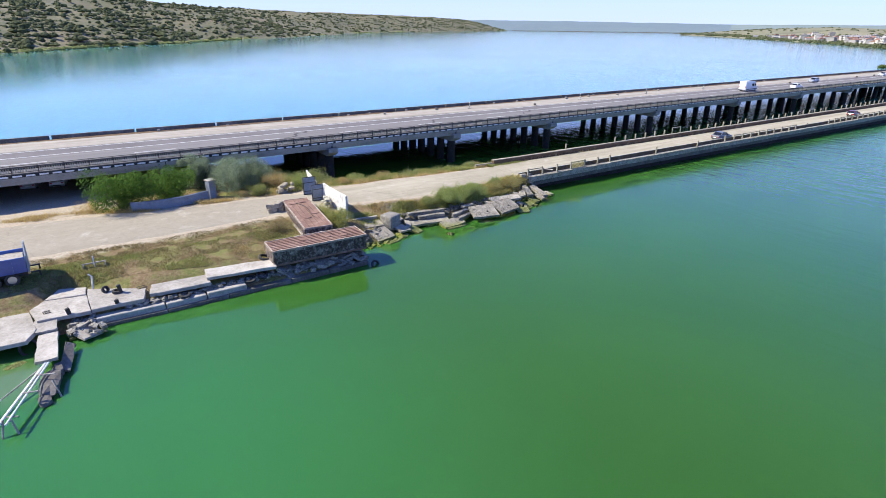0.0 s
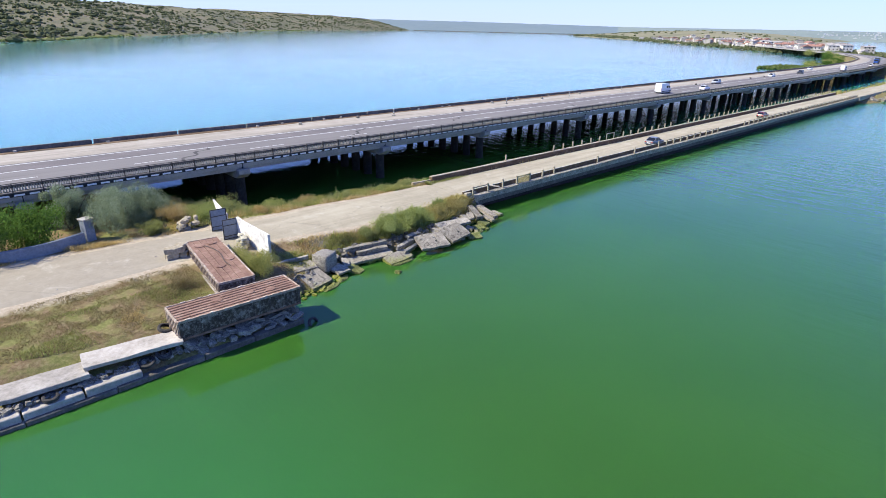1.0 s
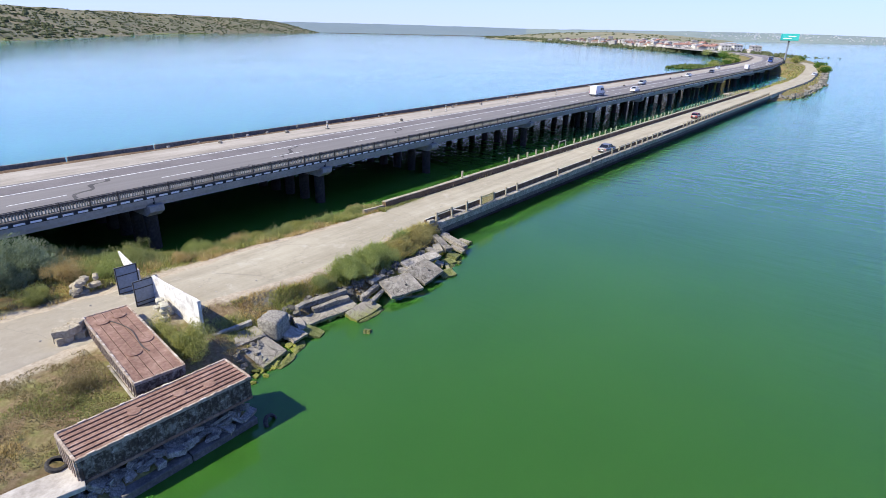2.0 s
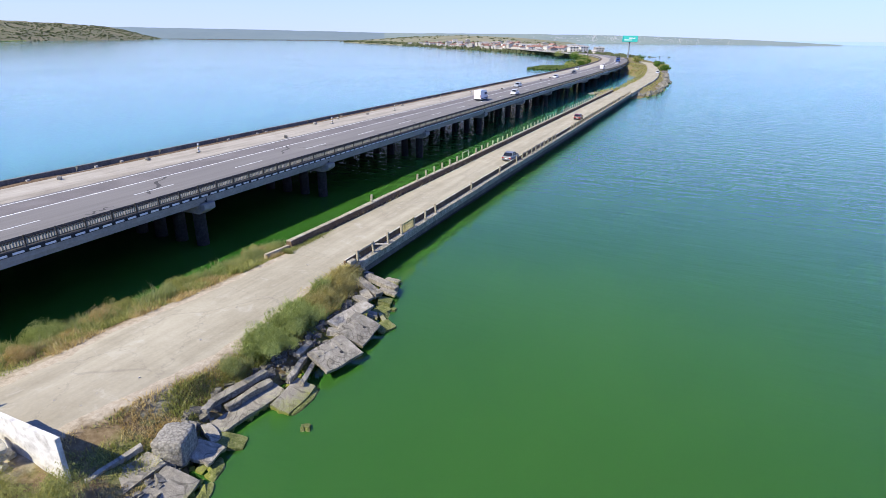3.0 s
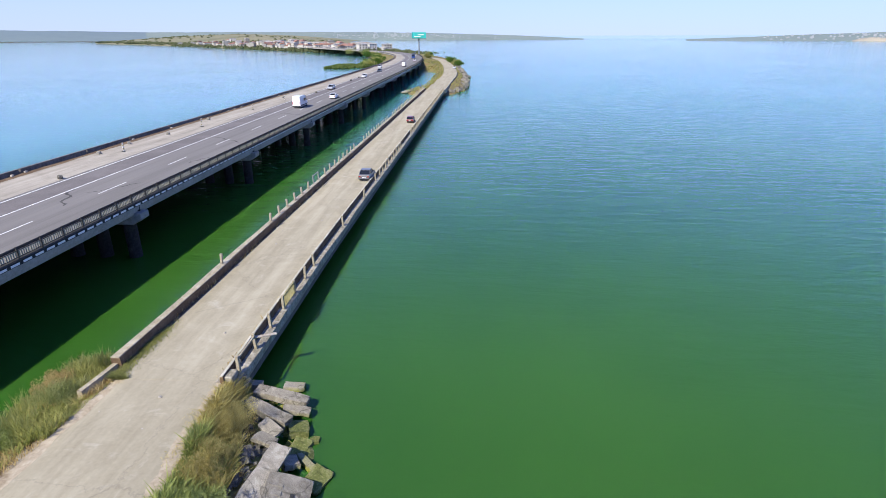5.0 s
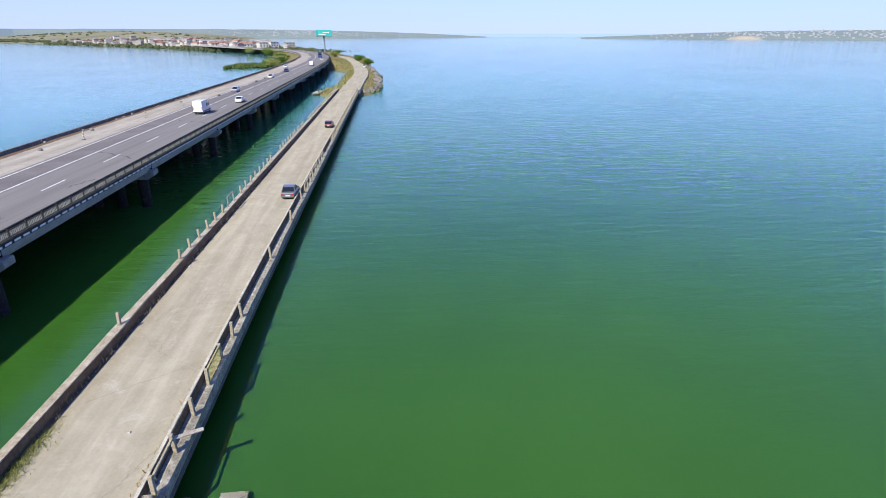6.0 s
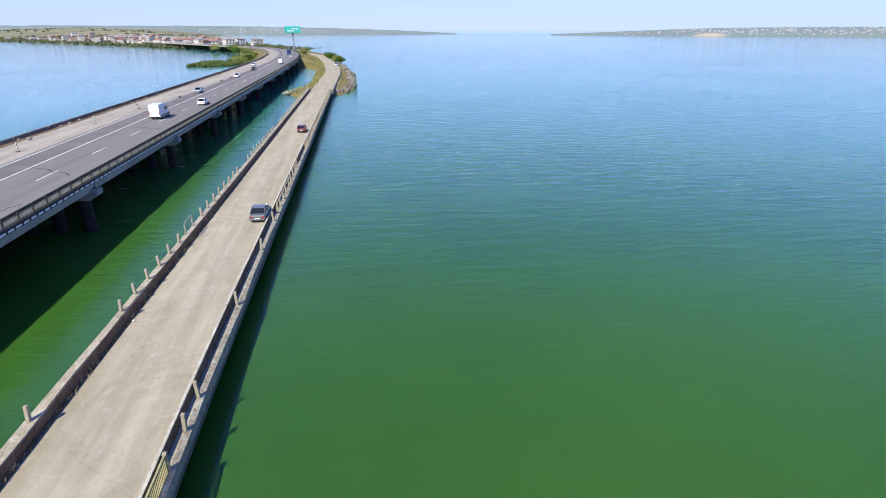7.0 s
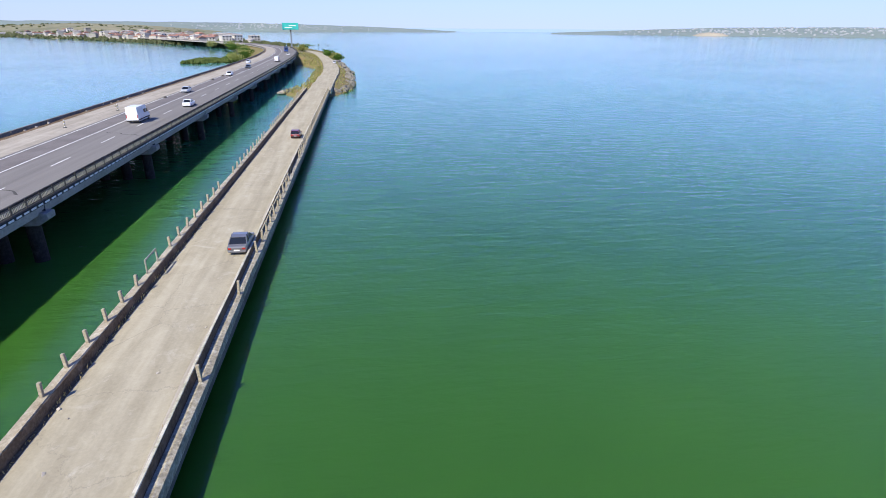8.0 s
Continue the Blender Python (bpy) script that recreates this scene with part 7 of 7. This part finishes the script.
# distant towns across the water
def town(name, n, bearings, r0, span_, heights, seed, label):
    """Small gabled houses stepping up a ridge built by ridge() with the same bearings and heights."""
    rg = random.Random(seed)
    verts, faces = [], []
    for _ in range(n):
        deg = rg.triangular(*bearings)
        a = radians(deg)
        q = rg.choice((rg.uniform(35, 200), rg.uniform(120, 420)))
        t = (deg - span_[0]) / (span_[1] - span_[0])
        h = float(np.interp(t, np.linspace(0, 1, len(heights)), heights)) * float(np.interp(q, [0, 30, 160, 330, 500], [0, 0.12, 0.55, 0.86, 1.0]))
        x, y = 40 + (r0 + q) * math.cos(a), 40 + (r0 + q) * math.sin(a)
        w, d, k = rg.uniform(2.0, 5.0), rg.uniform(2.0, 4.5), rg.uniform(1.5, 3.5)
        b0 = len(verts)
        for sx, sy, z in ((-1, -1, -4), (1, -1, -4), (1, 1, -4), (-1, 1, -4), (-1, -1, k), (1, -1, k), (1, 1, k), (-1, 1, k), (-1, 0, k + 2.5), (1, 0, k + 2.5)):
            verts.append((x + sx * w, y + sy * d, h + z))
        faces += [tuple(b0 + i for i in f) for f in ((0, 1, 5, 4), (1, 2, 6, 5), (2, 3, 7, 6), (3, 0, 4, 7), (4, 5, 9, 8), (6, 7, 8, 9), (5, 6, 9), (7, 4, 8))]
    tagged(mesh_from(name, verts, faces, M_TOWN), label, "town", kind="stuff")


# house walls carry faint blue emission as painted haze
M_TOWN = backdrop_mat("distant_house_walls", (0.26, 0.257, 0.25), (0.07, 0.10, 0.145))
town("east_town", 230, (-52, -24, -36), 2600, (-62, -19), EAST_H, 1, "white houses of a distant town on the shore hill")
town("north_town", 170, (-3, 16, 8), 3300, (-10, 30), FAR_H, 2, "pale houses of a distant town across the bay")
# painted haze again: weak emission over the sandy cliff colour
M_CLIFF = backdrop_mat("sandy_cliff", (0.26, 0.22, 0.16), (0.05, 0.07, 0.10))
verts, faces = [], []
for i in range(41):
    a = radians(-31.4 - 2.9 * i / 40)
    h = 13 * math.sin(math.pi * i / 40) ** 0.6 * (1 + 0.3 * noise.noise((i * 0.5, 0, 0)))
    for q, z in ((-6, -0.3), (4, h * 0.7), (20, h)):
        verts.append((40 + (2592 + q) * math.cos(a), 40 + (2592 + q) * math.sin(a), z))
for i in range(40):
    for j in range(2):
        faces.append((i * 3 + j, i * 3 + j + 1, i * 3 + j + 4, i * 3 + j + 3))
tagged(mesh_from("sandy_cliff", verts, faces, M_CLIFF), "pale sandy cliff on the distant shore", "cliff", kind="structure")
